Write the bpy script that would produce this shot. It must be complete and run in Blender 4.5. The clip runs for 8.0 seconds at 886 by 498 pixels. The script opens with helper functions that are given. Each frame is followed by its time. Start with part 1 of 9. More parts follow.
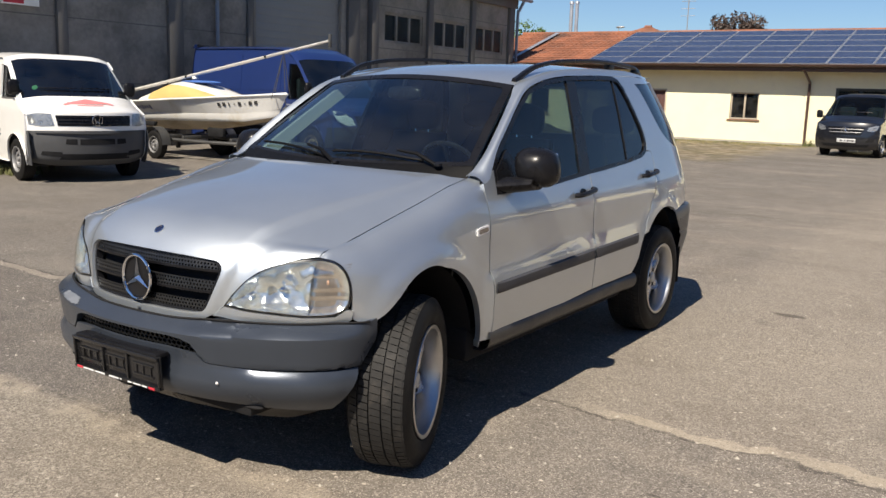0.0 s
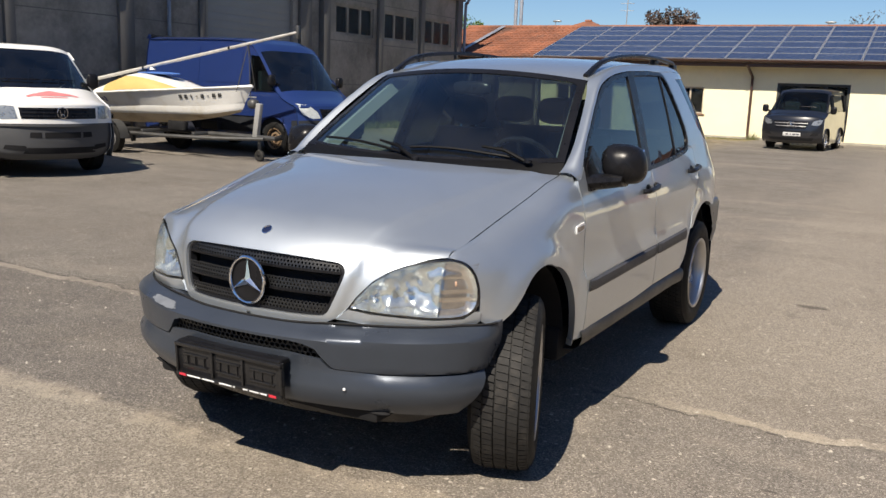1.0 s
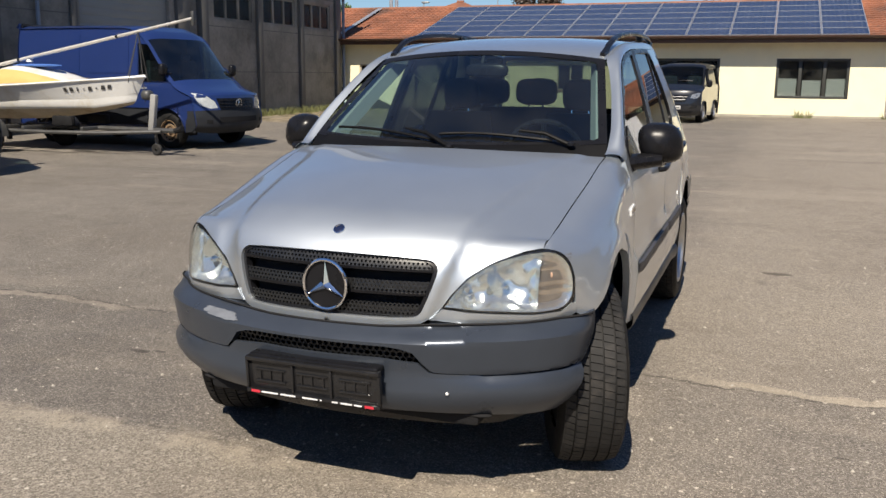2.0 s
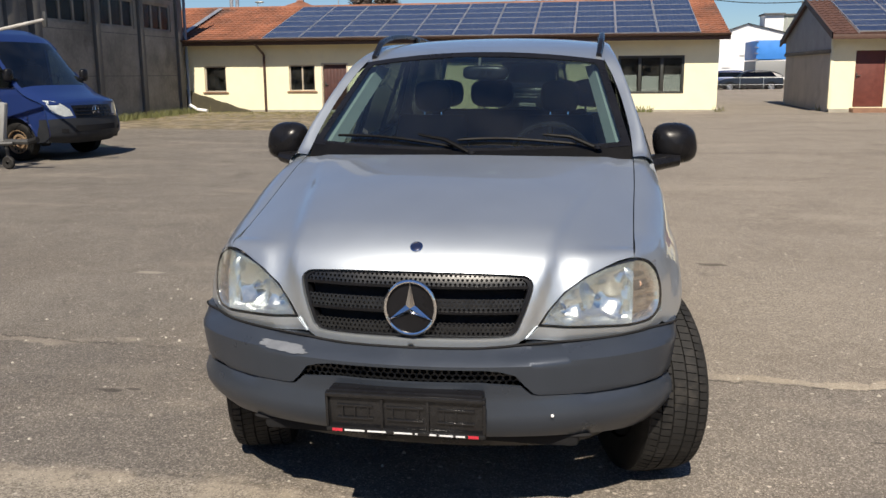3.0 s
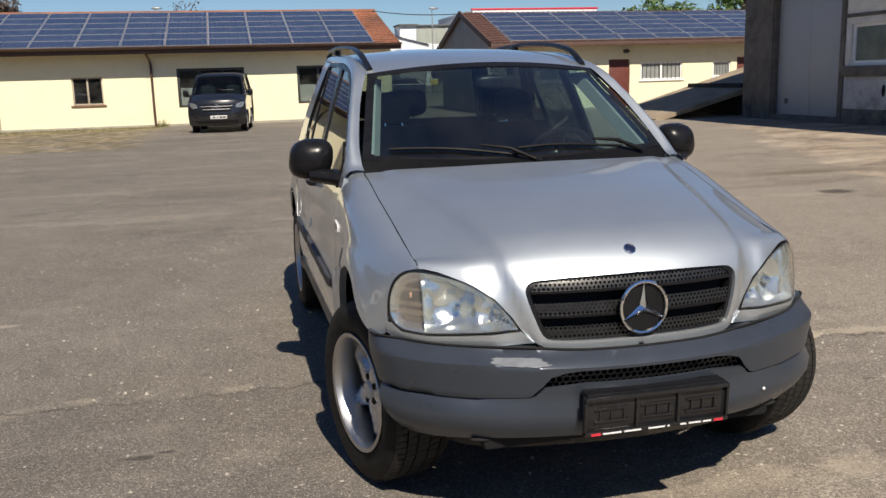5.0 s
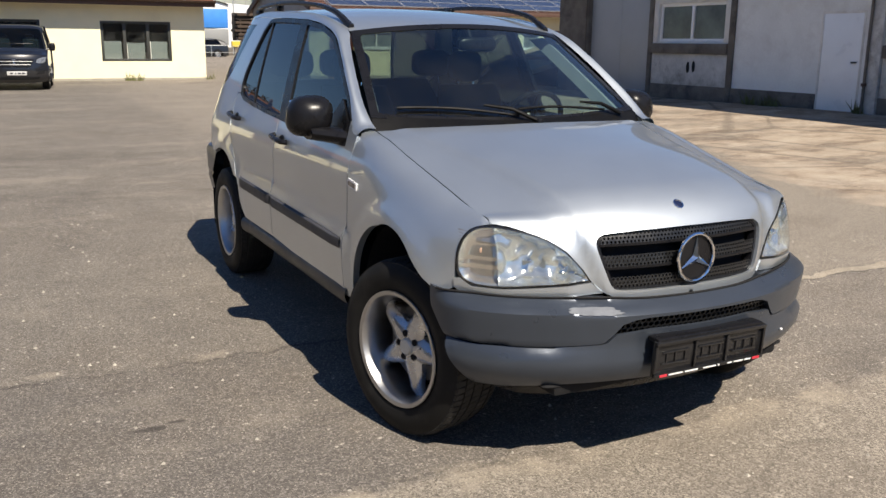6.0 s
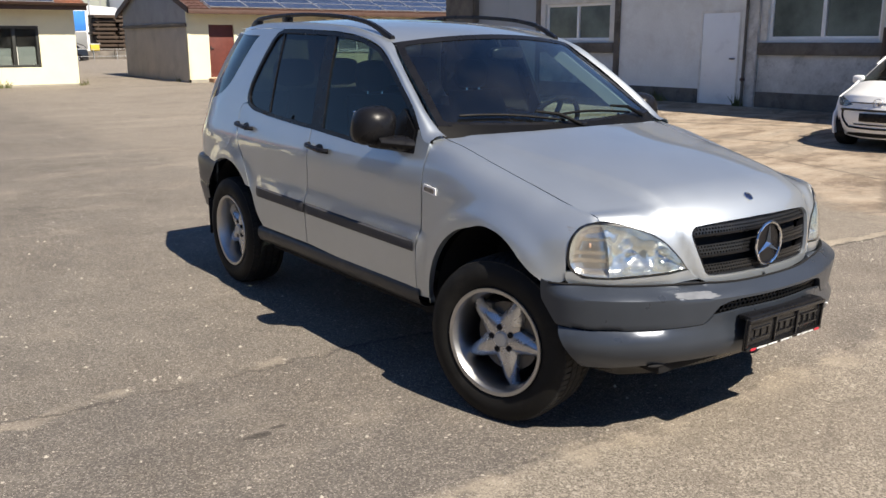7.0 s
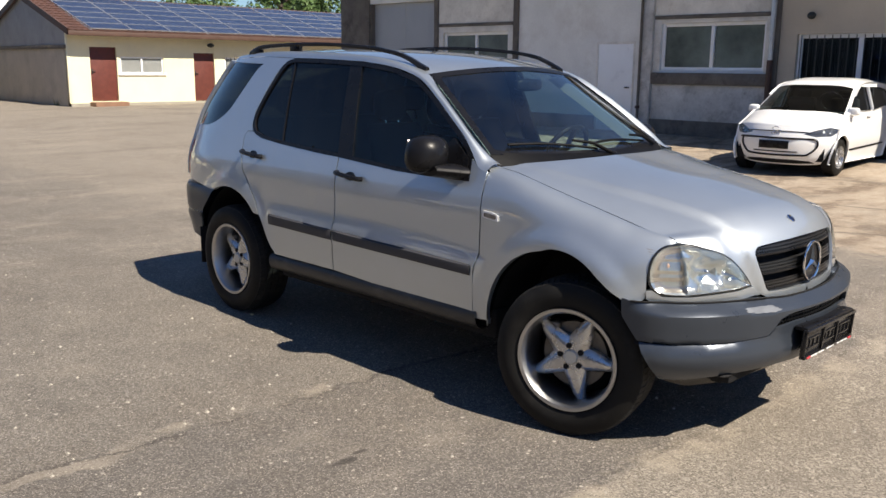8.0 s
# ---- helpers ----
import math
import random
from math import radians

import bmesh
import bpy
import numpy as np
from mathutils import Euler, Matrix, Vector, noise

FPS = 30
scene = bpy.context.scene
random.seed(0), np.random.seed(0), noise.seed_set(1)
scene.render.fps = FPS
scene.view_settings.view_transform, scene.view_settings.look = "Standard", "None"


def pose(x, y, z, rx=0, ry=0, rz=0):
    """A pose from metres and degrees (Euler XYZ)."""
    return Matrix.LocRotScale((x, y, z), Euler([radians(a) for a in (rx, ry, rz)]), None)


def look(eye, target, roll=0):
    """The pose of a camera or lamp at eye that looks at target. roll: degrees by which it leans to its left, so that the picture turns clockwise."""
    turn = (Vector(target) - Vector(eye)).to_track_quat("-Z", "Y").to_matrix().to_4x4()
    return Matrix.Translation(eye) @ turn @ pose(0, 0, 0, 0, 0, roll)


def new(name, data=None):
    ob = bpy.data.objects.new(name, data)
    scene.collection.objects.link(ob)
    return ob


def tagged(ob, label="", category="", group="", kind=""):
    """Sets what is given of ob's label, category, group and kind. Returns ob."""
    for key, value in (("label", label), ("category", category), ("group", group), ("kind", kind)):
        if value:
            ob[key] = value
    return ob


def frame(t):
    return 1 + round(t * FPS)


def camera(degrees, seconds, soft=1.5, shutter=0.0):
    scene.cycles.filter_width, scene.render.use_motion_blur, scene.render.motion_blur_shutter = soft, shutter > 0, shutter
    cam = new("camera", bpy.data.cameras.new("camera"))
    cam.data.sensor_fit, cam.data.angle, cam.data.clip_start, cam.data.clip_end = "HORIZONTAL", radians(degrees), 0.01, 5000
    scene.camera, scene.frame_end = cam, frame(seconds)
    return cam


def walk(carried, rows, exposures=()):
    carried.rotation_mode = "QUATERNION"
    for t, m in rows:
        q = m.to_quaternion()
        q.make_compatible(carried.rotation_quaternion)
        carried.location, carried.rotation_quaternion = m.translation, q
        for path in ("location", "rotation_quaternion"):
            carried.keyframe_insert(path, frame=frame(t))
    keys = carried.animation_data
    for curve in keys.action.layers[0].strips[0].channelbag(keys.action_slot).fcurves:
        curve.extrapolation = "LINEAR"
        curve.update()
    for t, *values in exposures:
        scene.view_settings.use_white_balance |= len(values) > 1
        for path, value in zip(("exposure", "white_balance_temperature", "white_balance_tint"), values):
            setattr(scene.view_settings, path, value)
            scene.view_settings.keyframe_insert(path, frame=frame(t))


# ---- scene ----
cam = camera(53.4, 8.0)
PATH = [
    (0, (2.881, -2.897, 1.555), (1.798, -1.252, 1.207), 1.8),
    (0.5, (2.561, -3.023, 1.553), (1.501, -1.361, 1.21), 2.0),
    (1, (2.216, -3.212, 1.543), (1.267, -1.489, 1.184), 2.1),
    (1.5, (1.856, -3.343, 1.542), (1.047, -1.555, 1.159), 1.2),
    (1.7, (1.689, -3.367, 1.527), (0.927, -1.559, 1.141), 0.9),
    (3, (0.573, -3.42, 1.546), (0.241, -1.487, 1.156), -0.4),
    (3.5, (0.115, -3.425, 1.532), (-0.011, -1.464, 1.159), -0.2),
    (4, (-0.352, -3.46, 1.561), (-0.295, -1.494, 1.196), -1.1),
    (4.2, (-0.559, -3.422, 1.541), (-0.425, -1.459, 1.185), -1.4),
    (5.3, (-1.592, -3.288, 1.59), (-1.019, -1.415, 1.185), -1.3),
    (5.5, (-1.768, -3.209, 1.565), (-1.121, -1.365, 1.139), -0.9),
    (6, (-2.253, -3.084, 1.561), (-1.366, -1.351, 1.103), 0.6),
    (6.5, (-2.759, -2.996, 1.604), (-1.736, -1.341, 1.141), 0.2),
    (7, (-3.167, -2.798, 1.615), (-2.025, -1.221, 1.156), -0.1),
    (7.5, (-3.61, -2.618, 1.653), (-2.34, -1.136, 1.219), 0.4),
    (8, (-3.938, -2.331, 1.644), (-2.565, -0.934, 1.24), 0.6),
]
walk(cam, [(t, look(eye, target, roll)) for t, eye, target, roll in PATH], [(0.0, 0.62, 7150, 10), (1.5, 0.56, 7150, 10), (3.0, 0.44, 7150, 10), (3.5, 0.35, 7150, 10), (4.0, 0.33, 7150, 10), (5.5, 0.44, 7150, 10), (6.0, 0.64, 7150, 10), (6.5, 0.73, 7150, 10), (8.0, 0.74, 7150, 10)])

# ---- light ----
SUN = Vector((0.075, -1.03, 1.22)).normalized()
ELEV, AZIM = math.asin(SUN.z), math.atan2(SUN.x, SUN.y)
world = bpy.data.worlds.new("sky")
scene.world = world
world.use_nodes = True
wn = world.node_tree
sky = wn.nodes.new("ShaderNodeTexSky")
sky.sky_type = "NISHITA"
sky.sun_disc = False
sky.sun_elevation = ELEV
sky.sun_rotation = AZIM
sky.altitude = 100
sky.air_density = 1.0
sky.dust_density = 0.0
sky.ozone_density = 3.5
tint = wn.nodes.new("ShaderNodeMix")
tint.data_type, tint.blend_type = "RGBA", "MULTIPLY"
tint.inputs[0].default_value = 1.0
tint.inputs[7].default_value = (0.72, 0.90, 1.17, 1)
wn.links.new(sky.outputs[0], tint.inputs[6])
wn.links.new(tint.outputs[2], wn.nodes["Background"].inputs[0])
wn.nodes["Background"].inputs[1].default_value = 0.059
lamp = bpy.data.lights.new("sun", "SUN")
lamp.energy, lamp.angle, lamp.color = 4.9, radians(0.53), (1.0, 0.95, 0.88)
sun = new("sun", lamp)
sun.matrix_world = look(SUN * 60, (0, 0, 0))


# ---- materials ----
def nodes_of(name):
    m = bpy.data.materials.new(name)
    m.use_nodes = True
    return m, m.node_tree, m.node_tree.nodes["Principled BSDF"]


def noise_fac(nt, scale, detail=4, rough=0.6, coord="Object", stretch=None):
    tc = nt.nodes.new("ShaderNodeTexCoord")
    n = nt.nodes.new("ShaderNodeTexNoise")
    n.inputs["Scale"].default_value, n.inputs["Detail"].default_value, n.inputs["Roughness"].default_value = scale, detail, rough
    if stretch:
        mp = nt.nodes.new("ShaderNodeMapping")
        mp.inputs["Scale"].default_value = stretch
        nt.links.new(tc.outputs[coord], mp.inputs[0])
        nt.links.new(mp.outputs[0], n.inputs["Vector"])
    else:
        nt.links.new(tc.outputs[coord], n.inputs["Vector"])
    return n.outputs["Fac"]


def ramp(nt, fac, stops):
    r = nt.nodes.new("ShaderNodeValToRGB")
    while len(r.color_ramp.elements) < len(stops):
        r.color_ramp.elements.new(0.5)
    for e, (p, c) in zip(r.color_ramp.elements, stops):
        e.position, e.color = p, (*c, 1) if len(c) == 3 else c
    nt.links.new(fac, r.inputs[0])
    return r.outputs[0]


def mixc(nt, fac, a, b, mode="MIX"):
    mx = nt.nodes.new("ShaderNodeMix")
    mx.data_type, mx.blend_type = "RGBA", mode
    for sock, v in ((mx.inputs[0], fac), (mx.inputs[6], a), (mx.inputs[7], b)):
        if isinstance(v, (int, float)):
            sock.default_value = v
        elif isinstance(v, tuple):
            sock.default_value = (*v, 1)
        else:
            nt.links.new(v, sock)
    return mx.outputs[2]


def math_n(nt, op, a, b=0.0, clamp=False):
    n = nt.nodes.new("ShaderNodeMath")
    n.operation, n.use_clamp = op, clamp
    for i, v in enumerate((a, b)):
        if isinstance(v, (int, float)):
            n.inputs[i].default_value = v
        else:
            nt.links.new(v, n.inputs[i])
    return n.outputs[0]


def bump(nt, bsdf, fac, strength, dist=0.01):
    b = nt.nodes.new("ShaderNodeBump")
    b.inputs["Strength"].default_value, b.inputs["Distance"].default_value = strength, dist
    nt.links.new(fac, b.inputs["Height"])
    nt.links.new(b.outputs[0], bsdf.inputs["Normal"])


def mat(name, base, rough=0.6, metal=0.0, var=0.12, scale=3.0, grain=60.0, bumpy=0.15, coat=0.0, spec=0.5, stain=None, rvar=0.08):
    """A plain procedural surface: base colour varied at two scales, uneven gloss, fine relief."""
    m, nt, b = nodes_of(name)
    f1, f2 = noise_fac(nt, scale), noise_fac(nt, grain, 3)
    lo = tuple(c * (1 - var) for c in base)
    hi = tuple(min(1, c * (1 + var)) for c in base)
    c1 = ramp(nt, f1, [(0.3, lo), (0.7, hi)])
    c2 = mixc(nt, 0.25, c1, ramp(nt, f2, [(0.3, lo), (0.7, hi)]))
    if stain:
        f3 = noise_fac(nt, scale * 0.7, 7, 0.7)
        c2 = mixc(nt, ramp(nt, f3, [(0.52, (0, 0, 0)), (0.7, (1, 1, 1))]), c2, stain)
    nt.links.new(c2, b.inputs["Base Color"])
    nt.links.new(ramp(nt, f1, [(0.3, (max(0, rough - rvar),) * 3), (0.7, (min(1, rough + rvar),) * 3)]), b.inputs["Roughness"])
    b.inputs["Metallic"].default_value = metal
    b.inputs["Coat Weight"].default_value = coat
    b.inputs["Coat Roughness"].default_value = 0.04
    b.inputs["Specular IOR Level"].default_value = spec
    if bumpy:
        bump(nt, b, f2, bumpy, 0.004)
    return m


def pane(name, tint, rough=0.0, dirt=0.008, ior=1.5, edge=4.5):
    """Thin glass: tinted see-through with a Fresnel gloss and a trace of dust."""
    m = bpy.data.materials.new(name)
    m.use_nodes = True
    nt = m.node_tree
    nt.nodes.clear()
    out = nt.nodes.new("ShaderNodeOutputMaterial")
    tr, gl, df = (nt.nodes.new(k) for k in ("ShaderNodeBsdfTransparent", "ShaderNodeBsdfGlossy", "ShaderNodeBsdfDiffuse"))
    tr.inputs[0].default_value = (*tint, 1)
    gl.inputs["Roughness"].default_value = rough
    df.inputs[0].default_value = (0.35, 0.35, 0.33, 1)
    lw = nt.nodes.new("ShaderNodeLayerWeight")
    lw.inputs[0].default_value = 0.5
    f0 = 1.7 * ((ior - 1) / (ior + 1)) ** 2
    gloss = math_n(nt, "ADD", math_n(nt, "MULTIPLY", math_n(nt, "POWER", lw.outputs["Facing"], edge), 1 - f0), f0, True)
    mx, mx2 = nt.nodes.new("ShaderNodeMixShader"), nt.nodes.new("ShaderNodeMixShader")
    nt.links.new(gloss, mx.inputs[0])
    nt.links.new(tr.outputs[0], mx.inputs[1])
    nt.links.new(gl.outputs[0], mx.inputs[2])
    nt.links.new(ramp(nt, noise_fac(nt, 3), [(0.35, (0, 0, 0)), (0.8, (dirt * 2,) * 3)]), mx2.inputs[0])
    nt.links.new(mx.outputs[0], mx2.inputs[1])
    nt.links.new(df.outputs[0], mx2.inputs[2])
    nt.links.new(mx2.outputs[0], out.inputs[0])
    return m


def car_paint(name, base, metal=0.55, rough=0.36, coat=0.9, ior=1.5):
    """Metallic lacquer: flakes under a clear coat, faint dust and swirls."""
    m, nt, b = nodes_of(name)
    fl = noise_fac(nt, 900, 1)
    big = noise_fac(nt, 2.2, 5)
    c = mixc(nt, 0.35, ramp(nt, big, [(0.3, tuple(v * 0.94 for v in base)), (0.7, tuple(min(1, v * 1.04) for v in base))]),
             ramp(nt, fl, [(0.3, tuple(v * 0.75 for v in base)), (0.7, tuple(min(1, v * 1.2) for v in base))]))
    nt.links.new(c, b.inputs["Base Color"])
    nt.links.new(ramp(nt, big, [(0.3, (rough - 0.012,) * 3), (0.7, (rough + 0.018,) * 3)]), b.inputs["Roughness"])
    b.inputs["Metallic"].default_value = metal
    b.inputs["Coat Weight"].default_value = coat
    b.inputs["Coat Roughness"].default_value = 0.015
    b.inputs["Coat IOR"].default_value = ior
    bump(nt, b, fl, 0.04, 0.001)
    return m


PAINT = car_paint("silver_paint", (0.515, 0.56, 0.597), 0.82, 0.45, 1.0, 1.75)
RIMLIP = mat("polished_alloy", (0.50, 0.50, 0.50), 0.36, 1.0, 0.10, 12, 120, 0.03)
GREYPL = mat("grey_bumper", (0.054, 0.065, 0.084), 0.31, 0.46, 0.08, 5, 300, 0.06, rvar=0.05)
BLACKPL = mat("black_plastic", (0.009, 0.009, 0.0105), 0.30, 0, 0.25, 9, 260, 0.06, spec=0.22)
MOULD = mat("dark_rubber_strip", (0.048, 0.048, 0.053), 0.55, 0, 0.15, 9, 200, 0.1, spec=0.35)
SILLPL = mat("sill_plastic", (0.040, 0.039, 0.038), 0.42, 0, 0.2, 5, 160, 0.1, spec=0.45, stain=(0.085, 0.079, 0.070))
SIDEWALL = mat("tyre_sidewall", (0.011, 0.0108, 0.0105), 0.62, 0, 0.3, 9, 120, 0.2, spec=0.18, stain=(0.020, 0.019, 0.0175))
MESHPL = mat("mesh_plastic", (0.011, 0.0115, 0.0125), 0.34, 0, 0.2, 20, 160, 0.05)
BLACKMAT = mat("black_underside", (0.016, 0.016, 0.017), 0.8, 0, 0.3, 6, 90, 0.3, spec=0.12)
RUBBER = mat("tyre_rubber", (0.017, 0.0165, 0.016), 0.70, 0, 0.35, 14, 160, 0.3, spec=0.3, stain=(0.042, 0.038, 0.034))
CHROME = mat("chrome", (0.75, 0.76, 0.78), 0.09, 1.0, 0.04, 8, 80, 0.0, rvar=0.04)
ALLOY = mat("alloy_rim", (0.55, 0.56, 0.58), 0.27, 0.85, 0.12, 11, 120, 0.05, coat=0.3, stain=(0.32, 0.30, 0.28))
BRAKE = mat("brake_iron", (0.16, 0.15, 0.14), 0.5, 0.8, 0.3, 14, 90, 0.1)
GLASS = pane("windscreen_glass", (0.76, 0.90, 0.88), 0.0, 0.016, 1.62, 2.9)
GLASS_V = pane("van_glass", (0.50, 0.58, 0.58), 0.0, 0.012, 1.8)
GLASS_F = pane("side_glass", (0.46, 0.60, 0.59), ior=1.36)
GLASS_D = pane("privacy_glass", (0.045, 0.058, 0.062), ior=1.36)
GLASS_R = pane("rear_glass", (0.17, 0.21, 0.185), ior=1.4)
GLASS_Q = pane("quarter_glass", (0.03, 0.037, 0.043))
GLASS_B = pane("building_glass", (0.45, 0.5, 0.5), 0.01, 0.04, 1.4)
GLASS_H = pane("hall_glass", (0.35, 0.4, 0.4), 0.35, 0.02, 1.18)
LENS = pane("lamp_lens", (0.96, 0.98, 0.97), 0.0, 0.012)
RIBLENS = pane("ribbed_lens", (0.93, 0.83, 0.78), 0.12, 0.06)
REFL = mat("lamp_reflector", (0.74, 0.77, 0.76), 0.19, 0.88, 0.05, 22, 14, 0.12)
AMBER = mat("indicator_bulb_cover", (0.62, 0.43, 0.33), 0.3, 0, 0.1, 30, 90, 0.1)
CABIN = mat("cabin_cloth", (0.022, 0.024, 0.027), 0.85, 0, 0.2, 8, 300, 0.3, spec=0.15)
SCUTTLE = mat("scuttle_plastic", (0.004, 0.004, 0.0045), 0.55, 0, 0.3, 12, 120, 0.2, spec=0.15)
DASH = mat("dash_plastic", (0.15, 0.158, 0.162), 0.65, 0, 0.2, 6, 260, 0.2)
TRIMGREY = mat("pillar_trim", (0.18, 0.205, 0.20), 0.7, 0, 0.08, 6, 200, 0.1)
LAMPW = mat("pale_lamp_bowl", (0.55, 0.56, 0.56), 0.4, 0.1, 0.25, 9, 30, 0.3)
WHITEBAR = mat("white_print", (0.75, 0.75, 0.75), 0.5, 0, 0.05, 10, 90, 0)
FADED = mat("faded_red_print", (0.62, 0.20, 0.20), 0.5, 0, 0.1, 10, 90, 0)
REDBAR = mat("red_print", (0.55, 0.03, 0.05), 0.45, 0, 0.05, 10, 90, 0)
BLUEBADGE = mat("blue_enamel", (0.016, 0.024, 0.065), 0.25, 0.3, 0.05, 20, 90, 0)


# ---- mesh building ----
class Mesh:
    """Gathers vertices and faces of one part."""

    def __init__(self):
        self.v, self.f = [], []

    def add(self, v, f, m=None):
        n = len(self.v)
        self.v += [tuple(m @ Vector(p)) if m else tuple(p) for p in v]
        self.f += [tuple(i + n for i in q) for q in f]
        return self

    def box(self, c, s, m=None, b=0.0):
        """A box at centre c, of size s, its edges bevelled by b."""
        bm = bmesh.new()
        bmesh.ops.create_cube(bm, size=1)
        bmesh.ops.scale(bm, vec=s, verts=bm.verts)
        if b:
            bmesh.ops.bevel(bm, geom=bm.edges[:], offset=min(b, min(s) * 0.45), segments=2, profile=0.5, affect="EDGES")
        bmesh.ops.translate(bm, vec=c, verts=bm.verts)
        bm.verts.index_update()
        self.add([v.co for v in bm.verts], [[v.index for v in q.verts] for q in bm.faces], m)
        bm.free()
        return self

    def grid(self, rows, closed=False, flip=False):
        """A sheet from rows of points."""
        n, k = len(self.v), len(rows[0])
        self.v += [tuple(p) for r in rows for p in r]
        for i in range(len(rows) - 1):
            for j in range(k if closed else k - 1):
                q = (n + i * k + j, n + i * k + (j + 1) % k, n + (i + 1) * k + (j + 1) % k, n + (i + 1) * k + j)
                self.f.append(q[::-1] if flip else q)
        return self

    def cap(self, ring, flip=False):
        n = len(self.v)
        self.v += [tuple(p) for p in ring]
        q = tuple(range(n, n + len(ring)))
        self.f.append(q[::-1] if flip else q)
        return self

    def tube(self, pts, r, k=8, caps=True):
        """A round bar along points; r one radius, or one for each point."""
        pts = [Vector(p) for p in pts]
        rad = r if isinstance(r, (list, tuple)) else [r] * len(pts)
        rows, up = [], None
        for i, p in enumerate(pts):
            d = (pts[min(i + 1, len(pts) - 1)] - pts[max(i - 1, 0)]).normalized()
            if up is None:
                up = Vector((0, 0, 1)) if abs(d.z) < 0.9 else Vector((0, 1, 0))
            a = d.cross(up).normalized()
            up = a.cross(d).normalized()
            rows.append([p + rad[i] * (math.cos(t) * a + math.sin(t) * up) for t in (2 * math.pi * j / k for j in range(k))])
        self.grid(rows, True)
        if caps:
            self.cap(rows[0], True)
            self.cap(rows[-1])
        return self

    def lathe(self, prof, k=32, m=None, axis="x"):
        """Turns a profile of (along, radius) round an axis."""
        n = len(self.v)
        rows = []
        for a, r in prof:
            row = []
            for j in range(k):
                t = 2 * math.pi * j / k
                p = (a, r * math.cos(t), r * math.sin(t)) if axis == "x" else (r * math.cos(t), r * math.sin(t), a)
                row.append(tuple(m @ Vector(p)) if m else p)
            rows.append(row)
        return self.grid(rows, True)

    def blob(self, c, s, nu=18, nv=10, e=1.0, m=None):
        """A rounded solid: an ellipsoid, squarer for a smaller e."""
        def pw(v):
            return math.copysign(abs(v) ** e, v)
        rows = []
        for i in range(nv + 1):
            ph = math.pi * (i / nv - 0.5)
            row = []
            for j in range(nu):
                th = 2 * math.pi * j / nu
                p = Vector((c[0] + s[0] * pw(math.cos(ph)) * pw(math.cos(th)), c[1] + s[1] * pw(math.cos(ph)) * pw(math.sin(th)), c[2] + s[2] * pw(math.sin(ph))))
                row.append(tuple(m @ p) if m else tuple(p))
            rows.append(row)
        return self.grid(rows, True)

    def data(self, name, material, smooth=35):
        me = bpy.data.meshes.new(name)
        me.from_pydata(self.v, [], self.f)
        me.validate()
        if smooth:
            me.shade_smooth()
            me.set_sharp_from_angle(angle=radians(smooth))
        me.materials.append(material)
        return me

    def outwards(self, c=(0.0, 1.4, 0.8)):
        """Turns a loose sheet so that it faces away from c."""
        s, c = 0.0, Vector(c)
        for q in self.f:
            a, b, d = (Vector(self.v[i]) for i in q[:3])
            s += (b - a).cross(d - a).dot((a + b + d) / 3 - c)
        if s < 0:
            self.f = [q[::-1] for q in self.f]

    def obj(self, name, material, parent=None, label="", smooth=35):
        if material.name in ("windscreen_glass", "van_glass", "side_glass", "privacy_glass", "quarter_glass", "lamp_lens"):
            self.outwards()
        ob = new(name, self.data(name, material, smooth))
        ob.parent = parent
        if label:
            ob["label"] = label
        return ob


def thing(name, label, category, m=None, group="", kind=""):
    ob = new(name)
    ob.empty_display_size = 0.2
    if m is not None:
        ob.matrix_world = m
    return tagged(ob, label, category, group, kind)


def curve(pts, n=6):
    """A smooth line through points (Catmull-Rom)."""
    p = [np.array(q, float) for q in pts]
    p = [2 * p[0] - p[1]] + p + [2 * p[-1] - p[-2]]
    out = []
    for i in range(1, len(p) - 2):
        for j in range(n):
            t = j / n
            out.append(0.5 * (2 * p[i] + (p[i + 1] - p[i - 1]) * t + (2 * p[i - 1] - 5 * p[i] + 4 * p[i + 1] - p[i + 2]) * t * t
                              + (3 * p[i] - p[i - 1] - 3 * p[i + 1] + p[i + 2]) * t ** 3))
    out.append(p[-2])
    return [tuple(q) for q in out]


def resample(loop, step):
    """A closed outline with points about step apart, corners kept."""
    out = []
    for i, a in enumerate(loop):
        b = loop[(i + 1) % len(loop)]
        d = math.dist(a, b)
        k = max(1, round(d / step))
        out += [(a[0] + (b[0] - a[0]) * j / k, a[1] + (b[1] - a[1]) * j / k) for j in range(k)]
    res = []
    for q in out:
        if not res or math.dist(q, res[-1]) > 1e-4:
            res.append(q)
    if math.dist(res[0], res[-1]) < 1e-4:
        res.pop()
    return res


def inside(px, py, loop):
    r = np.zeros(px.shape, bool)
    for i, (x0, y0) in enumerate(loop):
        x1, y1 = loop[(i + 1) % len(loop)]
        if y0 != y1:
            c = ((y0 > py) != (y1 > py)) & (px < (x1 - x0) * (py - y0) / (y1 - y0) + x0)
            r ^= c
    return r


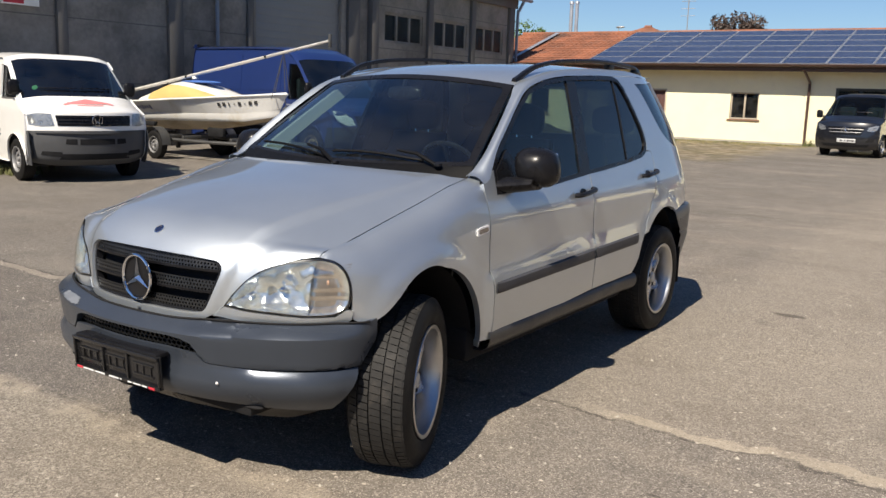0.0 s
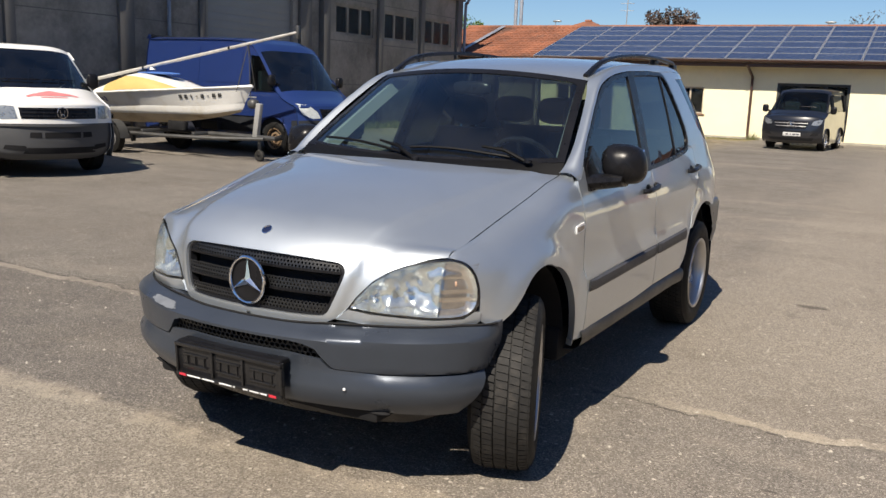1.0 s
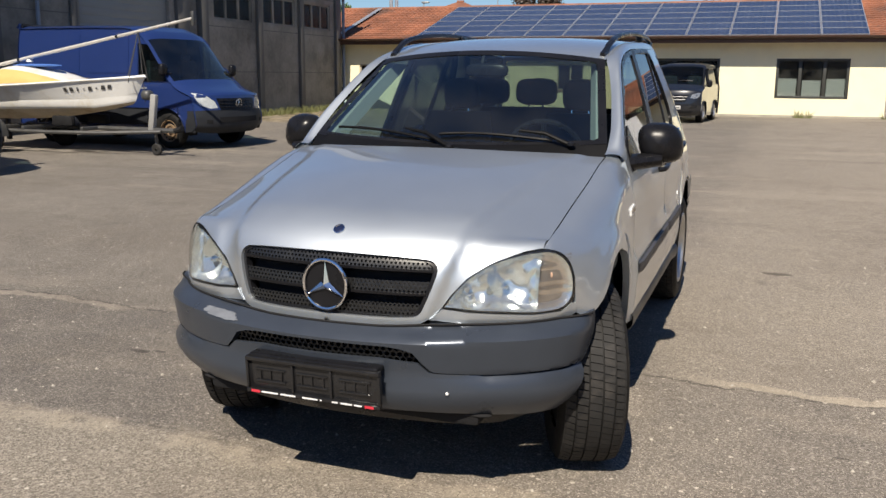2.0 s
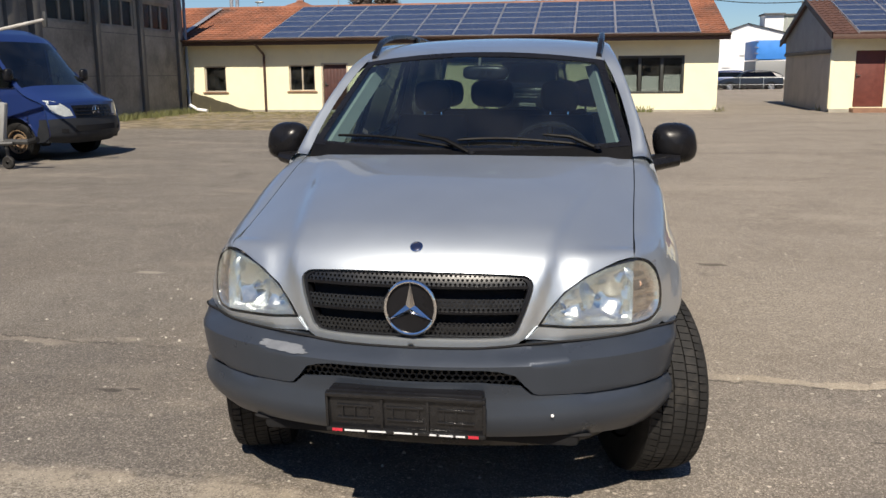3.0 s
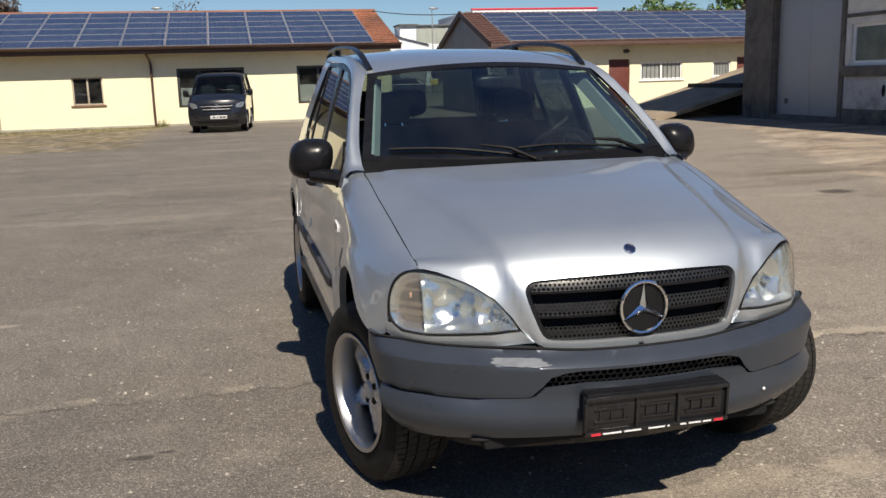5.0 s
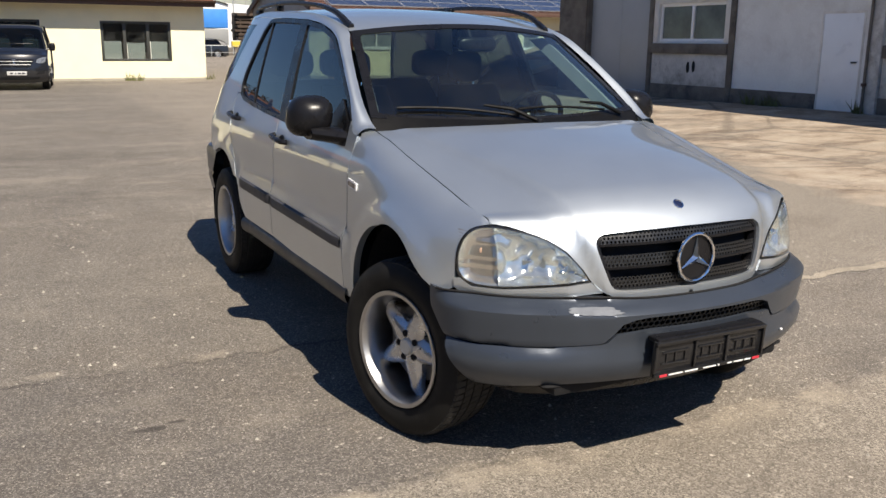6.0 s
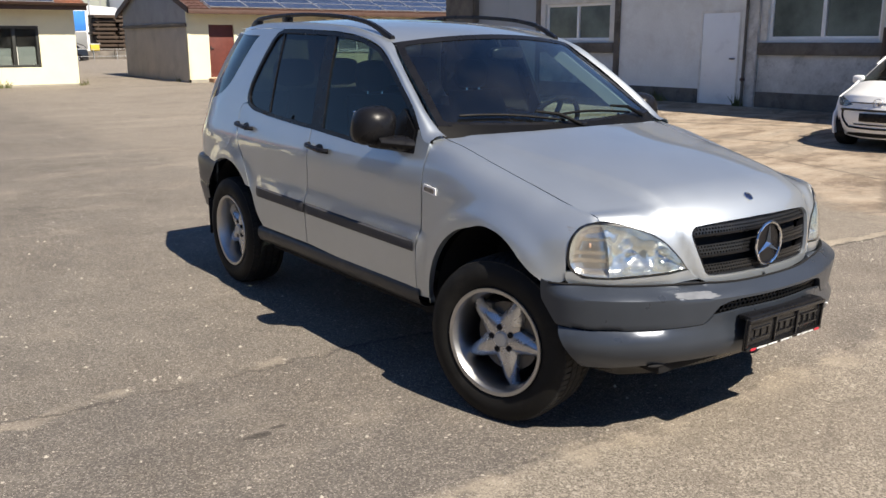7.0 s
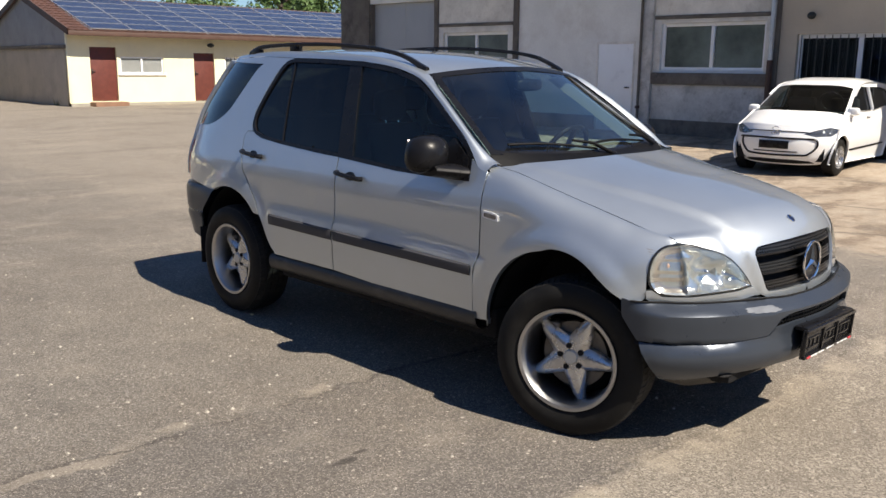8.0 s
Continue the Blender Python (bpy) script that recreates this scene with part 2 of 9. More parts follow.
def patch(outer, holes, fn, step, depth=0.0, flip=False, mesh=None):
    """Fills a flat outline, less its holes, with a net of triangles and lays it on the surface fn(u, v);
    its rims are turned in by depth."""
    from mathutils.geometry import delaunay_2d_cdt
    mesh = mesh or Mesh()
    loops = [resample(l, step) for l in (outer, *holes)]
    pts, edges, rim = [], [], []
    for l in loops:
        n = len(pts)
        pts += l
        e = [(n + i, n + (i + 1) % len(l)) for i in range(len(l))]
        edges += e
        rim.append(list(range(n, n + len(l))))
    us, vs = [p[0] for p in loops[0]], [p[1] for p in loops[0]]
    gu, gv = np.meshgrid(np.arange(min(us) + step / 2, max(us), step), np.arange(min(vs) + step / 2, max(vs), step))
    gu, gv = gu.ravel(), gv.ravel()
    ok = inside(gu, gv, loops[0])
    for l in loops[1:]:
        ok &= ~inside(gu, gv, l)
    bp = np.array(pts)
    for i in np.nonzero(ok)[0]:
        if np.min((bp[:, 0] - gu[i]) ** 2 + (bp[:, 1] - gv[i]) ** 2) > (0.45 * step) ** 2:
            pts.append((gu[i], gv[i]))
    vv, _, ff, orig, _, _ = delaunay_2d_cdt([Vector(p) for p in pts], edges, [], 0, 1e-6)
    cx = np.array([sum(vv[i].x for i in q) / 3 for q in ff])
    cy = np.array([sum(vv[i].y for i in q) / 3 for q in ff])
    ok = inside(cx, cy, loops[0])
    for l in loops[1:]:
        ok &= ~inside(cx, cy, l)
    tris = [tuple(q) for q, k in zip(ff, ok) if k]
    if flip:
        tris = [q[::-1] for q in tris]
    P = [Vector(fn(p.x, p.y)) for p in vv]
    mesh.add(P, tris)
    if depth:
        nrm = [Vector() for _ in P]
        use = {}
        for a, b, c in tris:
            nn = (P[b] - P[a]).cross(P[c] - P[a])
            for i in (a, b, c):
                nrm[i] += nn
            for e in ((a, b), (b, c), (c, a)):
                use[e] = 1
        border = [e for e in use if (e[1], e[0]) not in use]
        for a, b in border:
            na, nb = nrm[a].normalized() * depth, nrm[b].normalized() * depth
            mesh.add([P[a], P[b], P[b] - nb, P[a] - na], [(1, 0, 3, 2)])
    return mesh


def mirror(ms):
    """The same part on the other side."""
    o = Mesh()
    o.v = [(-x, y, z) for x, y, z in ms.v]
    o.f = [q[::-1] for q in ms.f]
    return o


def smooth01(a, b, x):
    t = min(1.0, max(0.0, (x - a) / (b - a)))
    return t * t * (3 - 2 * t)


def ground_z(x, y):
    near, back = 0.044 * min(5.0, max(0.0, x - 8.6)), 0.009 * min(11.5, max(0.0, x - 2.5))
    return 0.0052 * min(58.0, max(0.0, y - 2.0)) + near + (back - near) * smooth01(9.0, 18.0, y)


# ---- ground ----
def asphalt():
    m, nt, b = nodes_of("worn_asphalt")
    tc = nt.nodes.new("ShaderNodeTexCoord")
    sep = nt.nodes.new("ShaderNodeSeparateXYZ")
    nt.links.new(tc.outputs["Object"], sep.inputs[0])
    X, Y = sep.outputs[0], sep.outputs[1]
    wob, wob2, big, mid = noise_fac(nt, 1.3, 5), noise_fac(nt, 6.0, 4), noise_fac(nt, 0.35, 4), noise_fac(nt, 2.5, 6, 0.7)
    fine = noise_fac(nt, 210, 2, 0.7)

    def vor(scale, feature="F1", out="Distance"):
        v = nt.nodes.new("ShaderNodeTexVoronoi")
        v.feature = feature
        v.inputs["Scale"].default_value = scale
        nt.links.new(tc.outputs["Object"], v.inputs["Vector"])
        return v.outputs[out]

    def step(v, a, bb):
        r = nt.nodes.new("ShaderNodeMapRange")
        r.interpolation_type = "SMOOTHSTEP"
        r.inputs[1].default_value, r.inputs[2].default_value = a, bb
        nt.links.new(v, r.inputs[0])
        return r.outputs[0]

    def add(*v):
        o = v[0]
        for q in v[1:]:
            o = math_n(nt, "ADD", o, q)
        return o

    def mul(a, q):
        return math_n(nt, "MULTIPLY", a, q)
    stone = vor(150, out="Color")
    st = nt.nodes.new("ShaderNodeSeparateColor")
    nt.links.new(stone, st.inputs[0])
    grit = ramp(nt, st.outputs[0], [(0.0, (0.07, 0.063, 0.056)), (0.45, (0.150, 0.138, 0.122)), (0.8, (0.24, 0.222, 0.198)), (0.97, (0.40, 0.375, 0.335))])
    tar = mixc(nt, 0.62, ramp(nt, mid, [(0.3, (0.118, 0.108, 0.096)), (0.7, (0.180, 0.166, 0.146))]), grit)
    pebble = nt.nodes.new("ShaderNodeSeparateColor")
    nt.links.new(vor(62, out="Color"), pebble.inputs[0])
    coarse = mixc(nt, 0.72, ramp(nt, mid, [(0.32, (0.165, 0.150, 0.126)), (0.68, (0.262, 0.240, 0.202))]), ramp(nt, st.outputs[1], [(0.0, (0.085, 0.077, 0.066)), (0.5, (0.215, 0.195, 0.164)), (0.92, (0.40, 0.365, 0.31))]))
    speck, speck2 = noise_fac(nt, 85, 3, 0.75), noise_fac(nt, 48, 4, 0.75)
    coarse = mixc(nt, mul(step(speck, 0.54, 0.66), 0.8), coarse, (0.40, 0.365, 0.315))
    coarse = mixc(nt, mul(step(speck2, 0.54, 0.66), 0.75), coarse, (0.085, 0.076, 0.064))
    coarse = mixc(nt, mul(step(pebble.outputs[0], 0.93, 0.96), 0.5), coarse, (0.44, 0.41, 0.36))
    sand = mixc(nt, 0.25, ramp(nt, wob2, [(0.3, (0.34, 0.30, 0.235)), (0.7, (0.48, 0.43, 0.35))]), grit)
    # old coarse strip in front of the joint
    ylow = add(Y, mul(wob, 0.30), mul(wob2, 0.10))
    mott = step(add(mul(mid, 0.7), mul(wob, 0.3)), 0.40, 0.62)
    tar = mixc(nt, mul(mott, 0.5), tar, mixc(nt, 0.5, (0.235, 0.212, 0.178), grit))
    col = mixc(nt, step(ylow, -0.24, -0.30), tar, coarse)
    col = mixc(nt, mul(step(math_n(nt, "ABSOLUTE", add(ylow, 0.235)), 0.016, 0.005), mul(step(wob2, 0.42, 0.58), 0.7)), col, (0.06, 0.054, 0.047))
    # bleached yard further back
    col = mixc(nt, mul(step(add(Y, mul(big, 3.0)), 2.0, 6.0), 0.6), col, mixc(nt, 0.5, ramp(nt, add(mul(big, 0.6), mul(mid, 0.4)), [(0.38, (0.135, 0.122, 0.105)), (0.5, (0.195, 0.178, 0.152)), (0.62, (0.265, 0.245, 0.212))]), grit))
    # the wide pale patch beside the car
    side = mul(step(add(X, mul(wob, 0.8)), 1.05, 1.5), step(add(Y, mul(wob, 0.2)), 1.05, 1.25))
    col = mixc(nt, mul(side, 0.85), col, mixc(nt, mul(mott, 0.6), coarse, tar))
    # sandy joint
    jy = add(Y, mul(wob, 0.30), mul(wob2, 0.16), mul(X, 0.045))
    west = step(add(X, mul(wob2, 0.5)), -1.95, -2.35)
    low = add(jy, mul(west, 0.13))
    band = mul(step(low, 1.33, 1.36), step(low, 1.46, 1.43))
    bits = mul(step(X, -0.7, -1.2), mul(step(noise_fac(nt, 3.1, 3), 0.50, 0.60), 0.75))
    ends = math_n(nt, "MAXIMUM", math_n(nt, "MAXIMUM", bits, west), step(X, 1.0, 1.5))
    col = mixc(nt, mul(mul(band, ends), add(0.72, mul(step(mid, 0.40, 0.56), 0.26))), col, sand)
    crack = mul(step(math_n(nt, "ABSOLUTE", add(jy, -1.325)), 0.022, 0.006), mul(step(wob2, 0.36, 0.56), 0.75))
    col = mixc(nt, crack, col, (0.05, 0.045, 0.04))
    strip = mul(mul(step(ylow, -0.30, -0.22), step(jy, 1.40, 1.30)), step(add(X, wob), 1.2, 0.2))
    col = mixc(nt, strip, col, mixc(nt, 1.0, col, (0.84, 0.84, 0.86), "MULTIPLY"))
    jy2 = add(Y, mul(wob, 0.30), mul(wob2, 0.10))
    band2 = mul(step(jy2, -0.42, -0.34), step(jy2, -0.16, -0.24))
    col = mixc(nt, mul(band2, mul(step(mid, 0.42, 0.6), 0.8)), col, sand)
    # pale concrete towards the workshop
    d = add(X, mul(Y, -0.42), mul(wob, 1.6), mul(big, 2.0))
    apron = step(d, 5.9, 6.4)
    slab = add(mul(noise_fac(nt, 0.8, 9, 0.62, "Object", (1.0, 1.7, 1.0)), 0.75), mul(noise_fac(nt, 4.5, 6, 0.7), 0.25))
    conc = ramp(nt, slab, [(0.38, (0.150, 0.112, 0.082)), (0.455, (0.25, 0.200, 0.150)), (0.49, (0.36, 0.300, 0.232)), (0.56, (0.41, 0.350, 0.278)), (0.64, (0.47, 0.415, 0.34))])
    conc = mixc(nt, mul(step(add(vor(0.33, "DISTANCE_TO_EDGE"), mul(wob2, 0.06)), 0.050, 0.034), 0.65), conc, (0.10, 0.082, 0.062))
    col = mixc(nt, mul(apron, step(Y, 29, 22)), col, mixc(nt, 0.2, conc, grit))
    # bare, half-grown soil along the low building and the hall
    soil = mul(step(add(Y, mul(wob, 2.5), mul(wob2, 1.2), mul(X, 0.10)), 20.0, 20.9), step(add(X, mul(wob, 2.0)), -2.0, -3.2))
    verge = ramp(nt, mid, [(0.38, (0.085, 0.080, 0.036)), (0.47, (0.175, 0.145, 0.080)), (0.53, (0.25, 0.205, 0.130)), (0.62, (0.38, 0.320, 0.225))])
    col = mixc(nt, soil, col, verge)
    # broad brown and dark patches of wear
    wear = add(mul(noise_fac(nt, 0.55, 6, 0.65), 0.7), mul(wob2, 0.3))
    col = mixc(nt, mul(step(wear, 0.48, 0.62), 0.55), col, mixc(nt, 0.5, (0.125, 0.104, 0.082), grit))
    pale = noise_fac(nt, 1.1, 7, 0.7, "Object", (0.55, 1.0, 1.0))
    col = mixc(nt, mul(step(pale, 0.54, 0.66), 0.50), col, mixc(nt, 0.4, (0.30, 0.268, 0.222), grit))
    # long faint tracks of dust and damp over the yard behind
    track = add(mul(noise_fac(nt, 0.9, 6, 0.62, "Object", (0.22, 1.0, 1.0)), 0.8), mul(mid, 0.2))
    far = step(add(Y, mul(wob, 1.5)), 4.5, 7.0)
    col = mixc(nt, mul(mul(step(track, 0.54, 0.62), far), 0.55), col, mixc(nt, 0.35, (0.33, 0.295, 0.245), grit))
    col = mixc(nt, mul(mul(step(track, 0.46, 0.38), far), 0.50), col, mixc(nt, 0.4, (0.085, 0.075, 0.064), grit))
    # oil, cracks, pale flecks
    col = mixc(nt, mul(step(noise_fac(nt, 0.9, 3), 0.63, 0.72), 0.35), col, (0.08, 0.074, 0.068))
    edge = vor(0.42, "DISTANCE_TO_EDGE")
    col = mixc(nt, mul(step(add(edge, mul(wob2, 0.05)), 0.032, 0.024), mul(step(big, 0.5, 0.65), 0.3)), col, (0.055, 0.05, 0.045))
    for sc, thr, tone, amount in ((38.0, 0.965, (0.60, 0.56, 0.49), 0.85), (85.0, 0.84, (0.52, 0.475, 0.405), 0.75), (140.0, 0.78, (0.50, 0.455, 0.39), 0.75), (95.0, 0.76, (0.040, 0.036, 0.031), 0.70), (55.0, 0.88, (0.06, 0.053, 0.044), 0.45)):
        rnd = nt.nodes.new("ShaderNodeSeparateColor")
        nt.links.new(vor(sc, out="Color"), rnd.inputs[0])
        chip = mul(step(add(vor(sc), mul(speck, 0.40)), 0.60, 0.46), step(rnd.outputs[0], thr, thr + 0.02))
        col = mixc(nt, mul(chip, add(amount * 0.55, mul(mott, amount * 0.45))), col, tone)
    # single stains and pits in the tar
    for cx, cy, rx, ry, tone in ((-1.79, 0.44, 0.075, 0.030, (0.035, 0.031, 0.028)), (-1.68, 0.47, 0.05, 0.016, (0.05, 0.045, 0.04)), (1.54, 3.84, 0.13, 0.06, (0.06, 0.052, 0.045)), (1.80, 0.335, 0.045, 0.014, (0.04, 0.036, 0.032)), (-2.91, 2.96, 0.13, 0.05, (0.36, 0.33, 0.28)), (6.16, 6.25, 0.26, 0.20, (0.022, 0.019, 0.016)), (7.0, 8.2, 0.9, 0.25, (0.12, 0.095, 0.07))):
        d2 = add(math_n(nt, "POWER", math_n(nt, "ABSOLUTE", mul(add(X, -cx), 1 / rx)), 2.0), math_n(nt, "POWER", math_n(nt, "ABSOLUTE", mul(add(Y, -cy), 1 / ry)), 2.0), mul(noise_fac(nt, 14, 3), 2.2))
        col = mixc(nt, mul(step(d2, 2.3, 1.3), 0.75), col, tone)
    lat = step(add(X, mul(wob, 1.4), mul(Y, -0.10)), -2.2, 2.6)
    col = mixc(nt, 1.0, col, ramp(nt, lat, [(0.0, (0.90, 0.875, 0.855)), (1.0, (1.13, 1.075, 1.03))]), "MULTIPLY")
    nt.links.new(col, b.inputs["Base Color"])
    b.inputs["Roughness"].default_value = 0.88
    b.inputs["Specular IOR Level"].default_value = 0.35
    bump(nt, b, add(mul(st.outputs[0], 0.8), mul(fine, 0.5), mul(mid, 0.8)), 0.75, 0.007)
    return m


ASPHALT = asphalt()


def axis(near, step, far):
    a = list(np.arange(-near, near + 0.01, step))
    q, s = near, step
    while q < far:
        s *= 1.5
        q += s
        a = [-q] + a + [q]
    return a


def build_ground():
    xs, ys = axis(20, 1.0, 900), [v + 12 for v in axis(24, 1.0, 900)]
    me = Mesh()
    me.grid([[(x, y, ground_z(x, y)) for x in xs] for y in ys])
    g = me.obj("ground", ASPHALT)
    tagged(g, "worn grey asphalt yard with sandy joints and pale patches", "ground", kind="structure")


build_ground()

# ---- building materials ----
YELLOW = mat("yellow_render", (0.84, 0.775, 0.54), 0.85, 0, 0.06, 1.2, 40, 0.35, stain=(0.77, 0.70, 0.50))
PLINTH = mat("grey_plinth", (0.30, 0.28, 0.23), 0.9, 0, 0.25, 2.5, 40, 0.5)
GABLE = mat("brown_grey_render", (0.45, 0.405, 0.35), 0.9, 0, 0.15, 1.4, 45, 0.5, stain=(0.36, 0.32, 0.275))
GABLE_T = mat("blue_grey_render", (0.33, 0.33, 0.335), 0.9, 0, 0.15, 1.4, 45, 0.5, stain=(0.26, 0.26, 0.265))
TILE = mat("orange_roof_tile", (0.25, 0.098, 0.054), 0.85, 0, 0.55, 0.9, 7, 0.5, stain=(0.105, 0.060, 0.046))
TILE_D = mat("dark_red_tile_edge", (0.085, 0.040, 0.030), 0.8, 0, 0.3, 3, 20, 0.4)
WOODBR = mat("brown_eave_wood", (0.085, 0.045, 0.032), 0.6, 0, 0.25, 4, 60, 0.3)
DOORBR = mat("brown_red_door", (0.13, 0.035, 0.026), 0.55, 0, 0.22, 5, 80, 0.25)
OLDDOOR = mat("old_brown_door", (0.075, 0.031, 0.027), 0.6, 0, 0.3, 5, 80, 0.25)
DARKROOM = mat("dark_room", (0.02, 0.019, 0.018), 0.9, 0, 0.2, 2, 30, 0.1)
FRAMEGR = mat("dark_window_frame", (0.035, 0.037, 0.033), 0.5, 0, 0.2, 5, 80, 0.1)
FRAMEWH = mat("white_window_frame", (0.86, 0.86, 0.85), 0.45, 0, 0.05, 5, 80, 0.05)
FRAMEBE = mat("weathered_window_frame", (0.42, 0.36, 0.28), 0.7, 0, 0.15, 8, 80, 0.2)
CURTAIN = mat("pale_blind", (0.80, 0.80, 0.77), 0.9, 0, 0.06, 3, 120, 0.1)
PIPE = mat("painted_pipe", (0.20, 0.24, 0.30), 0.5, 0.2, 0.15, 5, 60, 0.1)
PIPEBR = mat("brown_pipe", (0.075, 0.04, 0.03), 0.5, 0.1, 0.2, 5, 60, 0.1)
ZINC = mat("zinc", (0.55, 0.56, 0.57), 0.4, 0.7, 0.12, 5, 60, 0.1)
HALLC = mat("hall_concrete", (0.235, 0.216, 0.190), 0.9, 0, 0.42, 0.9, 9, 0.5, stain=(0.120, 0.109, 0.094))
HALLP = mat("hall_pilaster", (0.125, 0.12, 0.112), 0.9, 0, 0.16, 1.2, 30, 0.4)
SHEET = mat("grey_steel_sheet", (0.25, 0.255, 0.25), 0.6, 0.1, 0.10, 0.9, 40, 0.1)
GREYW = mat("workshop_render", (0.79, 0.79, 0.76), 0.9, 0, 0.12, 0.9, 20, 0.4, stain=(0.66, 0.64, 0.60))
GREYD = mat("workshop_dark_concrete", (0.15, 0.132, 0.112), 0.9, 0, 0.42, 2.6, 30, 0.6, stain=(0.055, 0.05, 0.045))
BEIGEW = mat("workshop_beige_render", (0.54, 0.465, 0.36), 0.9, 0, 0.12, 1.0, 45, 0.4)
SHUTTER = mat("grey_shutter", (0.40, 0.41, 0.415), 0.55, 0.1, 0.08, 1.2, 60, 0.1)
BAYW = mat("bay_render", (0.72, 0.70, 0.65), 0.9, 0, 0.20, 1.8, 18, 0.4, stain=(0.50, 0.47, 0.42))
DIRTYW = mat("dirty_render", (0.55, 0.54, 0.51), 0.9, 0, 0.30, 1.6, 18, 0.4, stain=(0.20, 0.185, 0.165))
WHITEDOOR = mat("white_steel_door", (0.91, 0.92, 0.92), 0.32, 0, 0.05, 2, 60, 0.05)
FROST = mat("frosted_pane", (0.135, 0.165, 0.145), 0.16, 0, 0.75, 0.7, 60, 0.03, spec=0.5)
FROST_L = mat("pale_frosted_pane", (0.26, 0.27, 0.26), 0.25, 0, 0.15, 1.5, 60, 0.05, spec=0.4)
FLATROOF = mat("roof_felt", (0.10, 0.10, 0.10), 0.9, 0, 0.2, 1, 30, 0.3)
BRICKBROWN = mat("clay_sill", (0.22, 0.12, 0.075), 0.8, 0, 0.25, 6, 50, 0.3)
WHITEWALL = mat("far_white_wall", (0.72, 0.72, 0.73), 0.85, 0, 0.05, 0.8, 20, 0.1)


def solar_mats():
    m, nt, b = nodes_of("solar_cells")
    tc = nt.nodes.new("ShaderNodeTexCoord")
    br = nt.nodes.new("ShaderNodeTexBrick")
    br.offset = 0.0
    br.inputs["Scale"].default_value = 1.0
    br.inputs["Brick Width"].default_value = 0.158
    br.inputs["Row Height"].default_value = 0.158
    br.inputs["Mortar Size"].default_value = 0.007
    br.inputs["Color1"].default_value = (0.015, 0.021, 0.046, 1)
    br.inputs["Color2"].default_value = (0.019, 0.026, 0.056, 1)
    br.inputs["Mortar"].default_value = (0.16, 0.175, 0.22, 1)
    nt.links.new(tc.outputs["Object"], br.inputs["Vector"])
    oi = nt.nodes.new("ShaderNodeObjectInfo")
    c = mixc(nt, 1.0, br.outputs["Color"], ramp(nt, oi.outputs["Random"], [(0, (0.8, 0.8, 0.85)), (1, (1.15, 1.15, 1.1))]), "MULTIPLY")
    nt.links.new(c, b.inputs["Base Color"])
    b.inputs["Roughness"].default_value = 0.16
    b.inputs["Specular IOR Level"].default_value = 0.7
    b.inputs["Coat Weight"].default_value = 0.5
    bump(nt, b, noise_fac(nt, 40, 2), 0.05, 0.002)
    return m


CELLS = solar_mats()
ALU = mat("panel_frame", (0.62, 0.63, 0.65), 0.35, 0.7, 0.05, 5, 60, 0.0)


def quad_wall(name, pts, material, parent, label=""):
    return Mesh().add(pts, [tuple(range(len(pts)))]).obj(name, material, parent, label, 0)


def facade(parent, at, lo, hi, z0, z1, holes, material, normal, depth=0.22, name="wall"):
    """A wall sheet with openings cut through and reveals; at: its place along the normal's axis."""
    out = [(lo, z0), (hi, z0), (hi, z1), (lo, z1)]
    rect = [[(a, c), (b, c), (b, d), (a, d)] for a, b, c, d in holes]
    if normal == "-y":
        me = patch(out, rect, lambda u, v: (u, at, v), 2.5, depth)
    elif normal == "-x":
        me = patch(out, rect, lambda u, v: (at, u, v), 2.5, depth, True)
    else:
        me = patch(out, rect, lambda u, v: (at, u, v), 2.5, depth)
    return me.obj(name, material, parent, smooth=0)


class Wall:
    """Places things on a wall: along it, up, and outwards."""

    def __init__(self, at, normal):
        self.at, self.n = at, normal

    def p(self, u, z, d=0.0):
        return {"-y": (u, self.at - d, z), "-x": (self.at - d, u, z), "+x": (self.at + d, u, z)}[self.n]

    def box(self, me, u0, u1, z0, z1, d0, d1, b=0.008):
        a, c = Vector(self.p(u0, z0, d0)), Vector(self.p(u1, z1, d1))
        me.box((a + c) / 2, [abs(v) for v in (c - a)], b=b)
        return me


